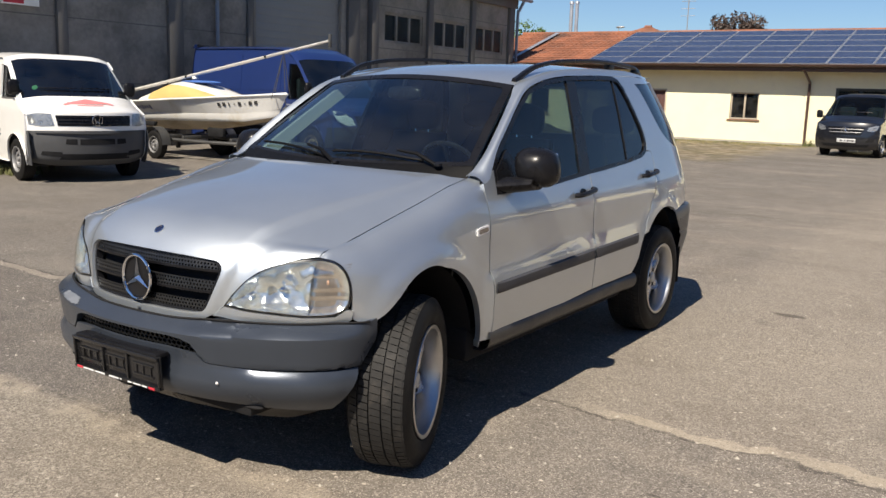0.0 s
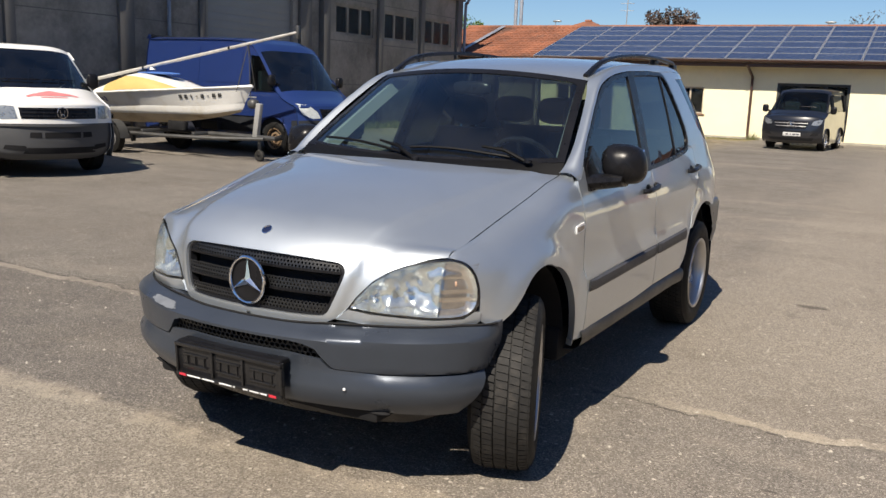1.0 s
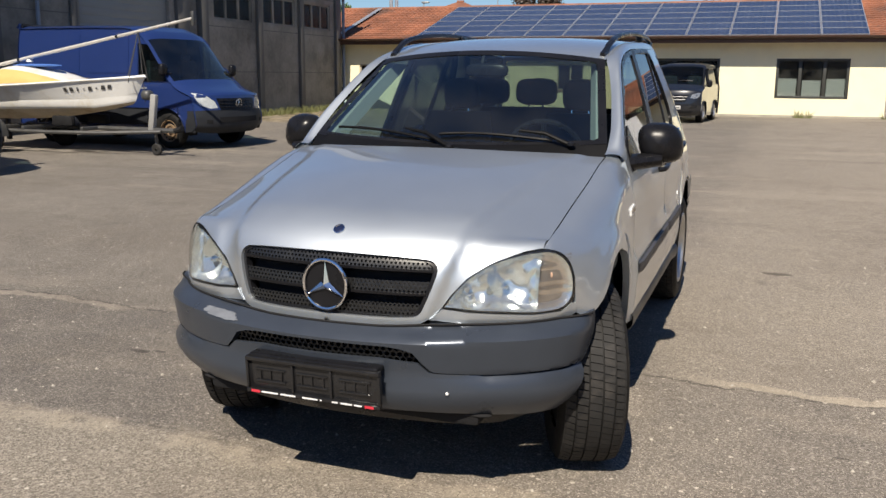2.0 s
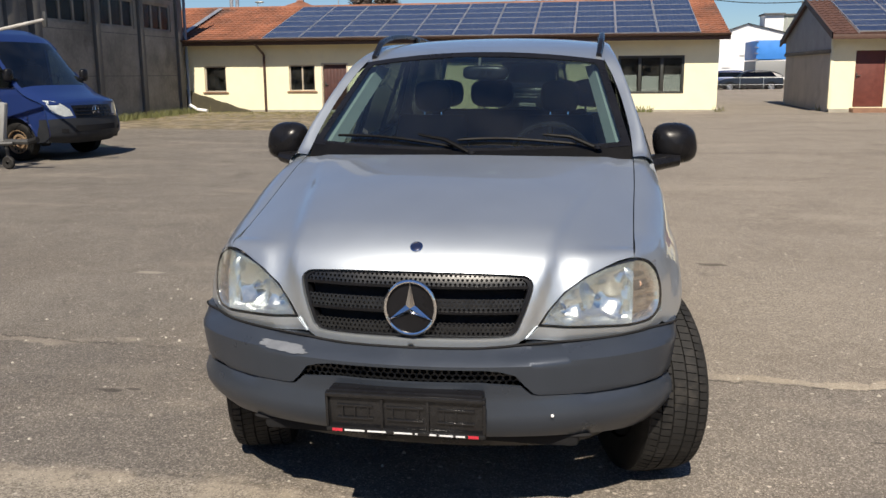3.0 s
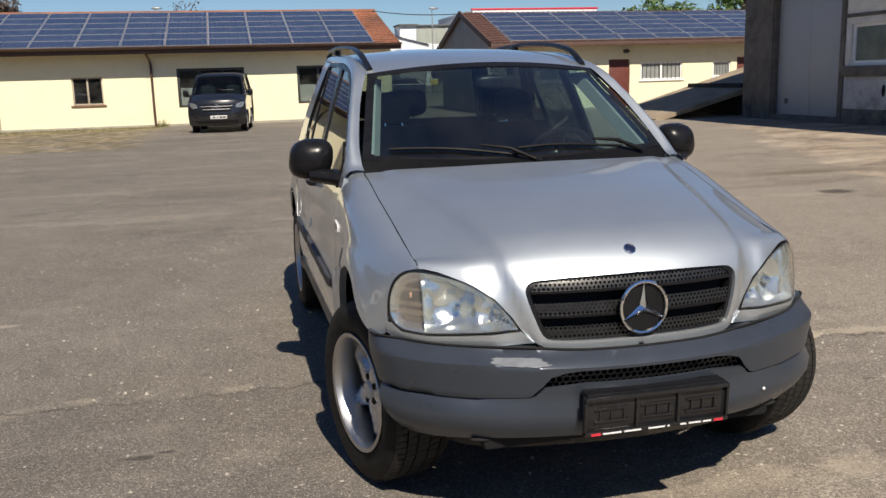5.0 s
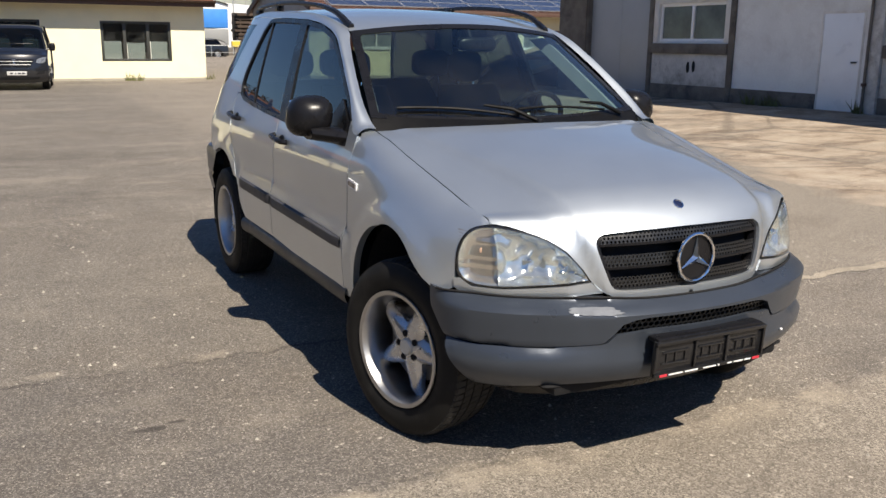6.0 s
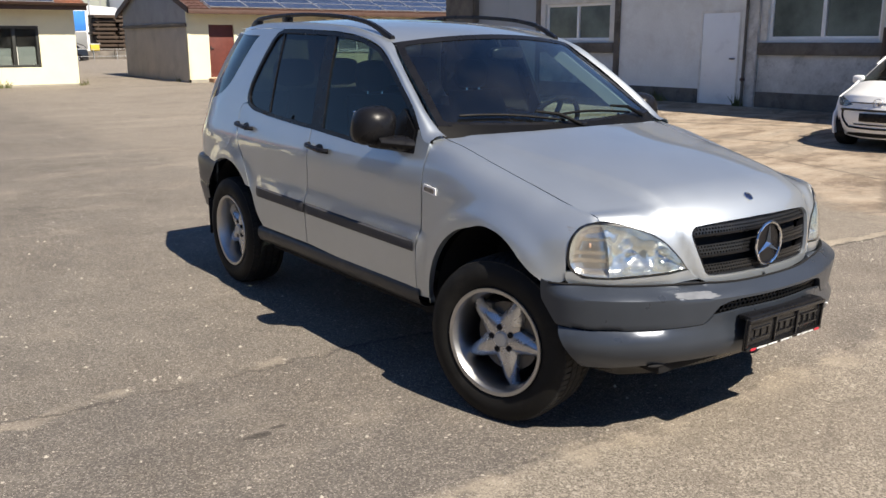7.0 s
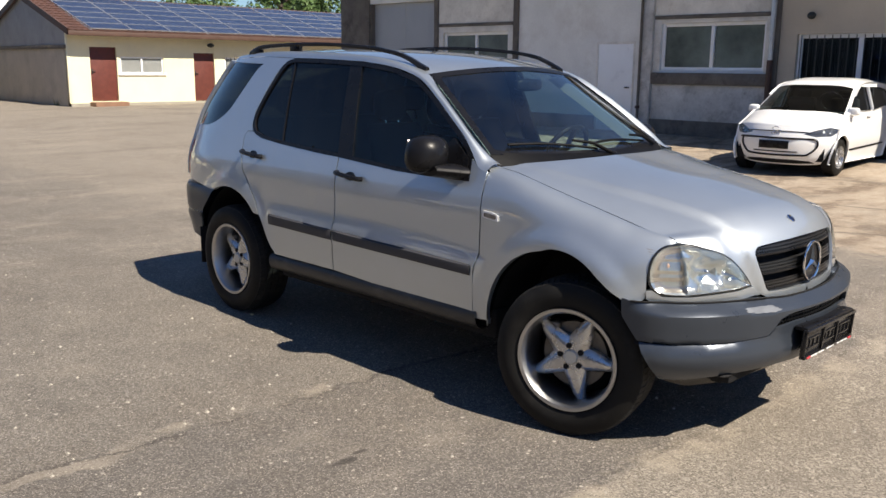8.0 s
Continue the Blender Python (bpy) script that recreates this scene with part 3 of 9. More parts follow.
def window(parent, w, u0, u1, z0, z1, cols, fmat, glass, sill=None, room=DARKROOM, bars=0, blind=None, inset=0.10, fw=0.06, label=""):
    fr = Mesh()
    for a, b in ((u0, u0 + fw), (u1 - fw, u1)):
        w.box(fr, a, b, z0, z1, -inset - 0.05, -inset + 0.02)
    for a, b in ((z0, z0 + fw), (z1 - fw, z1)):
        w.box(fr, u0 + fw, u1 - fw, a, b, -inset - 0.05, -inset + 0.02)
    for k in range(1, cols):
        c = u0 + (u1 - u0) * k / cols
        w.box(fr, c - fw * 0.6, c + fw * 0.6, z0 + fw, z1 - fw, -inset - 0.05, -inset + 0.02)
    win = fr.obj("window", fmat, parent, label)
    for k in range(cols):
        a, b = u0 + (u1 - u0) * k / cols + fw, u0 + (u1 - u0) * (k + 1) / cols - fw
        pn = w.box(Mesh(), a - 0.01, b + 0.01, z0 + fw - 0.01, z1 - fw + 0.01, -inset - 0.025, -inset - 0.018, 0).obj("pane", glass, win, smooth=0)
        pn.visible_shadow = False
        if blind:
            h = z0 + (z1 - z0) * blind[k % len(blind)]
            w.box(Mesh(), a, b, z0 + 0.05, h, -inset - 0.22, -inset - 0.20, 0).obj("blind", CURTAIN, win, "pale half-height curtain")
    if sill:
        w.box(Mesh(), u0 - 0.08, u1 + 0.08, z0 - 0.05, z0, -0.12, 0.05).obj("sill", sill, win)
    for k in range(bars):
        c = u0 + (u1 - u0) * (k + 0.5) / bars
        w.box(Mesh(), c - 0.008, c + 0.008, z0 + 0.02, z1 - 0.02, -0.03, -0.014, 0.003).obj("bar", FRAMEGR, win)
    rm = Mesh()
    w.box(rm, u0 - 0.3, u1 + 0.3, z0 - 0.4, z1 + 0.2, -1.6, -1.55, 0)
    for a in (u0 - 0.3, u1 + 0.3):
        w.box(rm, a - 0.02, a + 0.02, z0 - 0.4, z1 + 0.2, -1.55, -inset - 0.25, 0)
    for a in (z0 - 0.4, z1 + 0.2):
        w.box(rm, u0 - 0.3, u1 + 0.3, a - 0.02, a + 0.02, -1.55, -inset - 0.25, 0)
    rm.obj("room", room, win)
    return win


def plank_door(parent, w, u0, u1, z0, z1, material, boards=7, label=""):
    d = w.box(Mesh(), u0, u1, z0, z1, -0.14, -0.09).obj("door", material, parent, label)
    wd = (u1 - u0) / boards
    for k in range(boards):
        w.box(Mesh(), u0 + k * wd + 0.006, u0 + (k + 1) * wd - 0.006, z0 + 0.02, z1 - 0.02, -0.09, -0.075, 0.004).obj("board", material, d)
    h = w.box(Mesh(), u0 + 0.06, u0 + 0.10, z0 + 0.95, z0 + 1.12, -0.075, -0.05)
    w.box(h, u0 + 0.06, u0 + 0.20, z0 + 1.02, z0 + 1.045, -0.05, -0.025)
    h.obj("handle", FRAMEGR, d, "dark lever handle")
    return d


def tile_sheet(x0, x1, y0, z0, y1, z1, row=0.33, colw=0.22):
    """Courses of pantiles, each lapped over the one below."""
    me = Mesh()
    n = max(1, round(math.hypot(y1 - y0, z1 - z0) / row))
    k = max(2, round((x1 - x0) / colw))
    up = Vector((0, -(z1 - z0), y1 - y0)).normalized()
    if up.z < 0:
        up = -up
    xs = [x0 + (x1 - x0) * j / (k * 4) for j in range(k * 4 + 1)]
    wave = [0.5 + 0.5 * math.sin(2 * math.pi * j / 4 + 0.4) for j in range(k * 4 + 1)]
    for i in range(n):
        a, b = i / n, (i + 1.12) / n
        r = []
        for t, lift in ((a, 0.0), (a, 0.045), (b, 0.012)):
            c = Vector((0, y0 + (y1 - y0) * t, z0 + (z1 - z0) * t))
            r.append([tuple(Vector((x, 0, 0)) + c + up * (lift + 0.03 * wv)) for x, wv in zip(xs, wave)])
        me.grid(r)
    return me


def solar_field(name, label, x0, cols, cw, y0, z0, y1, z1, rows, parent_m=None):
    fld = thing(name, label, "solar panels")
    L = math.hypot(y1 - y0, z1 - z0)
    rh = L / rows
    w, h = cw - 0.025, rh - 0.022
    fr, ce = Mesh(), Mesh()
    for c, s in (((w / 2, 0.005, 0), (w, 0.010, 0.035)), ((w / 2, h - 0.005, 0), (w, 0.010, 0.035)), ((0.012, h / 2, 0), (0.024, h, 0.035)), ((w - 0.012, h / 2, 0), (0.024, h, 0.035))):
        fr.box(c, s)
    ce.box((w / 2, h / 2, 0.004), (w - 0.04, h - 0.016, 0.012))
    fm, cm = fr.data("panel_frame", ALU, 0), ce.data("solar_panel", CELLS, 0)
    ang = math.degrees(math.atan2(z1 - z0, y1 - y0))
    for i in range(cols):
        for j in range(rows):
            t = j * rh / L
            p = new("solar_panel", cm)
            p.parent = fld
            p.matrix_world = pose(x0 + i * cw, y0 + (y1 - y0) * t, z0 + (z1 - z0) * t, ang, 0, 0)
            f = new("panel_frame", fm)
            f.parent = p
    rails = Mesh()
    for i in range(cols + 1):
        x = x0 + min(i * cw, cols * cw - 0.03)
        rails.tube([(x, y0 - 0.06, z0 - 0.07), (x, y1, z1 - 0.05)], 0.02, 6)
    rails.obj("mounting_rail", ALU, fld)
    return fld


# ---- low yellow building ----
def yellow_building():
    b = thing("low_building", "long low pale-yellow rendered building with tiled roof", "building", kind="structure")
    Y0, XL, XR, ZB, ZT = 29.7, -17.4, 4.85, -0.1, 2.98
    w = Wall(Y0, "-y")
    wins = [(-14.55, -13.66, 0.90, 1.90), (-11.09, -10.05, 0.93, 1.92), (-6.36, -5.36, 0.97, 1.92)]
    big = [(-2.86, -0.52, 0.78, 2.14), (1.35, 3.68, 0.79, 2.14)]
    door = (-9.73, -8.80, 0.14, 1.92)
    facade(b, Y0, XL, XR, ZB, ZT, wins + big + [door], YELLOW, "-y")
    for i, (u0, u1, z0, z1) in enumerate(wins):
        window(b, w, u0, u1, z0, z1, 2 if i else 1, FRAMEBE, GLASS_B, BRICKBROWN, inset=0.08, fw=0.05, label="small dark weathered window with clay sill")
    for u0, u1, z0, z1 in big:
        window(b, w, u0, u1, z0, z1, 3, FRAMEGR, GLASS_B, None, blind=(0.5, 0.46, 0.5), inset=0.05, fw=0.09, label="wide dark-framed window with pale blinds")
    plank_door(b, w, *door, OLDDOOR, 7, "old dark brown plank door")
    for u0, u1, z0, z1 in ((door[0] - 0.06, door[0], 0.14, 1.98), (door[1], door[1] + 0.06, 0.14, 1.98), (door[0], door[1], 1.92, 1.98)):
        w.box(Mesh(), u0 + 0.002, u1 - 0.002, z0, z1, -0.06, 0.012, 0.003).obj("door_frame", FRAMEBE, b)
    w.box(Mesh(), -9.78, -8.74, 0.06, 0.14, -0.2, 0.06).obj("door_step", PLINTH, b)
    w.box(Mesh(), XL, XR + 0.03, ZB, 0.22, 0.0, 0.035).obj("plinth", PLINTH, b)
    # back, ends
    quad_wall("end_wall", [(XR, Y0, ZB), (XR, 39.3, ZB), (XR, 39.3, ZT), (XR, 34.5, 4.25), (XR, Y0, ZT)], YELLOW, b)
    quad_wall("end_wall", [(XL, 39.3, ZB), (XL, Y0, ZB), (XL, Y0, ZT), (XL, 34.5, 4.25), (XL, 39.3, ZT)], YELLOW, b)
    quad_wall("back_wall", [(XR, 39.3, ZB), (XL, 39.3, ZB), (XL, 39.3, ZT), (XR, 39.3, ZT)], YELLOW, b)
    # roof: boards below, tiles above
    E, R = (29.08, 2.80), (34.5, 4.36)
    deck = Mesh()
    x0, x1 = XL - 0.2, XR + 0.28
    deck.add([(x0, E[0], E[1] - 0.03), (x1, E[0], E[1] - 0.03), (x1, R[0], R[1] - 0.03), (x0, R[0], R[1] - 0.03), (x1, 39.9, 2.77), (x0, 39.9, 2.77)], [(0, 1, 2, 3), (3, 2, 4, 5)])
    deck.obj("roof_deck", WOODBR, b, smooth=0)
    tile_sheet(x0, x1, *E, *R).obj("roof", TILE, b, "orange clay pantile roof")
    tile_sheet(x0, x1, 39.9, 2.80, *R).obj("roof_back", TILE, b)
    Mesh().tube([(x0, R[0], R[1] + 0.04), (x1, R[0], R[1] + 0.04)], 0.09, 10).obj("ridge", TILE, b)
    fa = Mesh().box(((x0 + x1) / 2, E[0] - 0.03, E[1] - 0.07), (x1 - x0, 0.03, 0.16), b=0.005)
    fa.obj("fascia", WOODBR, b, "dark brown eave board")
    half = [(math.cos(t) * 0.085, math.sin(t) * 0.085) for t in np.linspace(math.pi, 2 * math.pi, 9)]
    Mesh().grid([[(x, E[0] - 0.13 + q, E[1] + 0.075 + r) for q, r in half] for x in (x0, x1)]).obj("gutter", PIPEBR, b)
    for x in np.arange(XL + 0.8, XR, 2.75):
        Mesh().box((x, 29.4, 2.74), (0.12, 0.62, 0.14), b=0.01).obj("rafter_end", WOODBR, b)
    for x in (-12.05, -3.7):
        Mesh().tube(curve([(x - 0.12, 29.0, 2.72), (x - 0.05, 29.2, 2.55), (x, 29.62, 2.3), (x, 29.62, 2.1), (x, 29.62, 0.35), (x + 0.05, 29.5, 0.2)], 5), 0.045, 8).obj("downpipe", PIPEBR, b, "brown rain downpipe")
    # flashing and flues over the far wing
    Mesh().add([(-15.5, 29.12, 2.93), (-15.28, 29.12, 2.93), (-15.58, 34.3, 4.44), (-15.8, 34.3, 4.44)], [(0, 1, 2, 3)]).obj("flashing", ZINC, b, "pale diagonal roof flashing", 0)
    fl = thing("flue", "pair of slim steel flue pipes on the roof", "chimney")
    for x in (-16.0, -15.72):
        Mesh().lathe([(3.6, 0.085), (5.9, 0.085), (5.9, 0.12), (6.02, 0.10), (6.02, 0.0)], 14, Matrix.Translation((x, 36.2, 0)), "z").obj("pipe", ZINC, fl)
    solar_field("roof_solar_array", "blue solar panels in aluminium frames on the tiled roof", -11.9, 11, 1.46, 29.10, 2.912, 34.25, 4.40, 6)


yellow_building()


def shadow_wedge():
    b = thing("shadow_wedge", "low dark wedge imitating a sloping shadow on the yellow wall", "bank", kind="structure")
    # added wedge, coloured dark to stand for the sloping shadow at the wall's foot
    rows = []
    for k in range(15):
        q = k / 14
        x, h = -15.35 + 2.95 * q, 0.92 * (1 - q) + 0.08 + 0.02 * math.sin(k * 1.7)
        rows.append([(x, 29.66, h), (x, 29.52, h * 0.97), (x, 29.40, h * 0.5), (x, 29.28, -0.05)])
    Mesh().grid(rows).obj("slope", mat("wedge_shade", (0.045, 0.039, 0.022), 0.95, 0, 0.35, 3, 30, 0.5), b)


shadow_wedge()


# ---- outbuilding ----
def outbuilding():
    b = thing("outbuilding", "pale-yellow outbuilding with grey gable and brown doors", "building", kind="structure")
    Y0, XL, XR, ZB, ZT, YB, YR, ZR = 28.3, 8.3, 31.0, -0.1, 2.82, 35.7, 32.0, 4.02
    w = Wall(Y0, "-y")
    doors = [(9.05, 10.0, 0.36, 2.21), (12.98, 13.84, 0.30, 2.07), (18.42, 19.3, 0.35, 2.05), (23.0, 23.9, 0.35, 2.05)]
    wins = [(10.12, 11.76, 1.30, 1.90, 2, 0), (14.3, 16.05, 1.27, 1.93, 2, 10), (17.38, 18.14, 1.32, 1.9, 1, 6), (20.3, 21.8, 1.3, 1.9, 2, 0)]
    facade(b, Y0, XL, XR, ZB, ZT, doors + [q[:4] for q in wins], YELLOW, "-y")
    for d in doors:
        plank_door(b, w, *d, DOORBR, 1, "plain red-brown painted door")
    for u0, u1, z0, z1, c, n in wins:
        window(b, w, u0, u1, z0, z1, c, FRAMEWH, FROST_L, FRAMEWH, bars=n, inset=0.06, fw=0.06, label="small white-framed double window")
    w.box(Mesh(), 8.95, 10.15, -0.05, 0.34, 0.0, 0.5, 0.02).obj("door_step", BRICKBROWN, b, "low brick door step")
    w.box(Mesh(), XL, XR, ZB, 0.30, 0.0, 0.03).obj("plinth", PLINTH, b)
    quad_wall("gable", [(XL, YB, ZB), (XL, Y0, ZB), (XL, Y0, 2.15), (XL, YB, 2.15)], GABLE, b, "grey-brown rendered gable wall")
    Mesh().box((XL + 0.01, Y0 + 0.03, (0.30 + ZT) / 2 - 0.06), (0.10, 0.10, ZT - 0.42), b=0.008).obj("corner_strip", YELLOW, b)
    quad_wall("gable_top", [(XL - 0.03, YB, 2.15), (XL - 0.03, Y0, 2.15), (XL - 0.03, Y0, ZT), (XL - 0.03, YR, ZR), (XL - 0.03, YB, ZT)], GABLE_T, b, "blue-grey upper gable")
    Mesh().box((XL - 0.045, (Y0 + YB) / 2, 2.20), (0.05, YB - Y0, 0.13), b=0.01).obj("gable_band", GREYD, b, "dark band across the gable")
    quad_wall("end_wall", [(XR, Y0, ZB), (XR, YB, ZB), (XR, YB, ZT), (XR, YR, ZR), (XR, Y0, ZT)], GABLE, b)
    quad_wall("back_wall", [(XR, YB, ZB), (XL, YB, ZB), (XL, YB, ZT), (XR, YB, ZT)], YELLOW, b)
    x0, x1, E = XL - 0.16, XR + 0.2, (27.75, 2.70)
    Mesh().add([(x0, E[0], E[1] - 0.03), (x1, E[0], E[1] - 0.03), (x1, YR, ZR + 0.02), (x0, YR, ZR + 0.02), (x1, 36.2, 2.68), (x0, 36.2, 2.68)], [(0, 1, 2, 3), (3, 2, 4, 5)]).obj("roof_deck", WOODBR, b, smooth=0)
    tile_sheet(x0, x1, *E, YR, ZR + 0.06).obj("roof", TILE_D, b, "brown-red clay tile roof")
    tile_sheet(x0, x1, 36.2, 2.70, YR, ZR + 0.06).obj("roof_back", TILE_D, b)
    Mesh().box(((x0 + x1) / 2, E[0] - 0.03, E[1] - 0.06), (x1 - x0, 0.03, 0.15), b=0.005).obj("fascia", WOODBR, b)
    for y0, z0 in ((E[0], E[1]), (36.2, 2.68)):
        me = Mesh()
        me.add([(x0 - 0.03, y0, z0 - 0.12), (x0 - 0.03, y0, z0 + 0.10), (x0 - 0.03, YR, ZR + 0.16), (x0 - 0.03, YR, ZR - 0.06), (x0 + 0.05, y0, z0 - 0.12), (x0 + 0.05, y0, z0 + 0.10), (x0 + 0.05, YR, ZR + 0.16), (x0 + 0.05, YR, ZR - 0.06)],
               [(0, 1, 2, 3), (4, 7, 6, 5), (0, 3, 7, 4), (1, 5, 6, 2)])
        me.obj("verge_board", WOODBR, b, smooth=0)
    for x in np.arange(XL + 0.4, XR, 3.9):
        Mesh().box((x, 28.05, 2.66), (0.28, 0.5, 0.14), b=0.01).obj("rafter_end", WOODBR, b)
    wl = thing("wall_lamp", "small black wall lamp above a door", "lamp", pose(13.6, 28.24, 2.36))
    Mesh().blob((0, -0.14, 0), (0.13, 0.12, 0.08)).obj("shade", FRAMEGR, wl)
    Mesh().box((0, 0, 0), (0.08, 0.12, 0.08), b=0.01).obj("bracket", FRAMEGR, wl)
    solar_field("shed_solar_array", "blue solar panels on the outbuilding roof", 8.95, 15, 1.46, 27.80, 2.81, 31.80, 4.07, 6)


outbuilding()


# ---- concrete hall ----
def hall():
    b = thing("hall", "tall grey concrete panel hall with dark strip windows", "hall", kind="structure")
    X0, YL, YR, ZT = -15.2, -14.0, 29.3, 5.35
    w = Wall(X0, "+x")
    gate = (14.9, 18.5, 0.05, 5.0)
    wins = [(20.67, 22.85, 3.15, 4.12), (23.55, 25.71, 3.15, 4.12), (26.36, 28.42, 3.15, 4.12)]
    facade(b, X0, YL, YR, -0.2, ZT, wins + [gate], HALLC, "+x")
    for q in wins:
        window(b, w, *q, 3, HALLC, GLASS_H, None, inset=0.06, fw=0.08, label="dark three-light concrete window")
    g = w.box(Mesh(), *gate, -0.2, -0.12).obj("gate", SHEET, b, "grey steel sliding gate")
    for k in range(24):
        a = gate[2] + 0.1 + k * 0.2
        w.box(Mesh(), gate[0], gate[1], a, a + 0.195, -0.12, -0.112, 0.003).obj("slat", SHEET, g)
    for y, wd, d in ((-8, .25, .1), (-3, .25, .1), (2.0, .25, .1), (5.6, .25, .1), (9.0, 0.25, 0.10), (12.1, 0.45, 0.10), (14.65, 0.22, 0.08), (19.0, 0.55, 0.12), (19.95, 0.35, 0.2), (23.2, 0.28, 0.12), (26.03, 0.28, 0.12), (28.95, 0.4, 0.12)):
        w.box(Mesh(), y - wd / 2, y + wd / 2, -0.2, ZT, 0.0, d).obj("pilaster", HALLP, b)
    for z in (1.55, 2.95, 4.3):
        for a, c in ((-13.9, 14.5), (20.2, 28.7)):
            w.box(Mesh(), a, c, z - 0.012, z + 0.012, 0, 0.006, 0).obj("joint", HALLP, b)
    w.box(Mesh(), YL, YR, ZT - 0.35, ZT, 0.0, 0.16).obj("cornice", HALLP, b)
    quad_wall("end_wall", [(X0, YR, -0.2), (X0 - 14, YR, -0.2), (X0 - 14, YR, ZT), (X0 - 7, YR, ZT + 1.3), (X0, YR, ZT)], HALLC, b)
    quad_wall("end_wall", [(X0 - 14, YL, -0.2), (X0, YL, -0.2), (X0, YL, ZT), (X0 - 7, YL, ZT + 1.3), (X0 - 14, YL, ZT)], HALLC, b)
    quad_wall("back_wall", [(X0 - 14, YR, -0.2), (X0 - 14, YL, -0.2), (X0 - 14, YL, ZT), (X0 - 14, YR, ZT)], HALLC, b)
    Mesh().add([(X0 + 0.3, YL, ZT), (X0 + 0.3, YR + 0.2, ZT), (X0 - 7, YR + 0.2, ZT + 1.35), (X0 - 7, YL, ZT + 1.35), (X0 - 14.3, YR + 0.2, ZT), (X0 - 14.3, YL, ZT)], [(0, 1, 2, 3), (3, 2, 4, 5)]).obj("roof", FLATROOF, b, smooth=0)
    Mesh().tube([(X0 + 0.38, YL, ZT), (X0 + 0.38, YR + 0.7, ZT + 0.02)], 0.08, 8).obj("gutter", PIPE, b)
    Mesh().tube(curve([(X0 + 0.38, YR + 0.1, ZT), (X0 + 0.2, YR + 0.05, ZT - 0.4), (X0 + 0.12, YR + 0.05, ZT - 0.8), (X0 + 0.12, YR + 0.05, 0.6), (X0 + 0.14, YR + 0.05, 0.4)], 5), 0.06, 8).obj("downpipe", PIPE, b, "blue-grey downpipe")
    Mesh().tube([(X0 + 0.14, YR + 0.05, 0.42), (X0 + 0.5, YR - 0.1, 0.25), (X0 + 0.95, YR - 0.2, 0.2)], 0.06, 8).obj("outlet", FRAMEWH, b, "white outlet pipe end")
    Mesh().tube([(X0 + 0.1, 13.43, 0.1), (X0 + 0.1, 13.43, ZT)], 0.05, 8).obj("downpipe", PIPE, b, "blue-grey downpipe")
    s = thing("hall_sign", "white sign with red edge high on the hall", "sign", pose(X0 + 0.14, 8.1, 3.25))
    Mesh().box((0, -0.1, 0), (0.03, 0.85, 0.3), b=0.005).obj("board", CURTAIN, s)
    Mesh().box((0.018, -0.25, -0.06), (0.006, 0.45, 0.12)).obj("print", REDBAR, s)


hall()


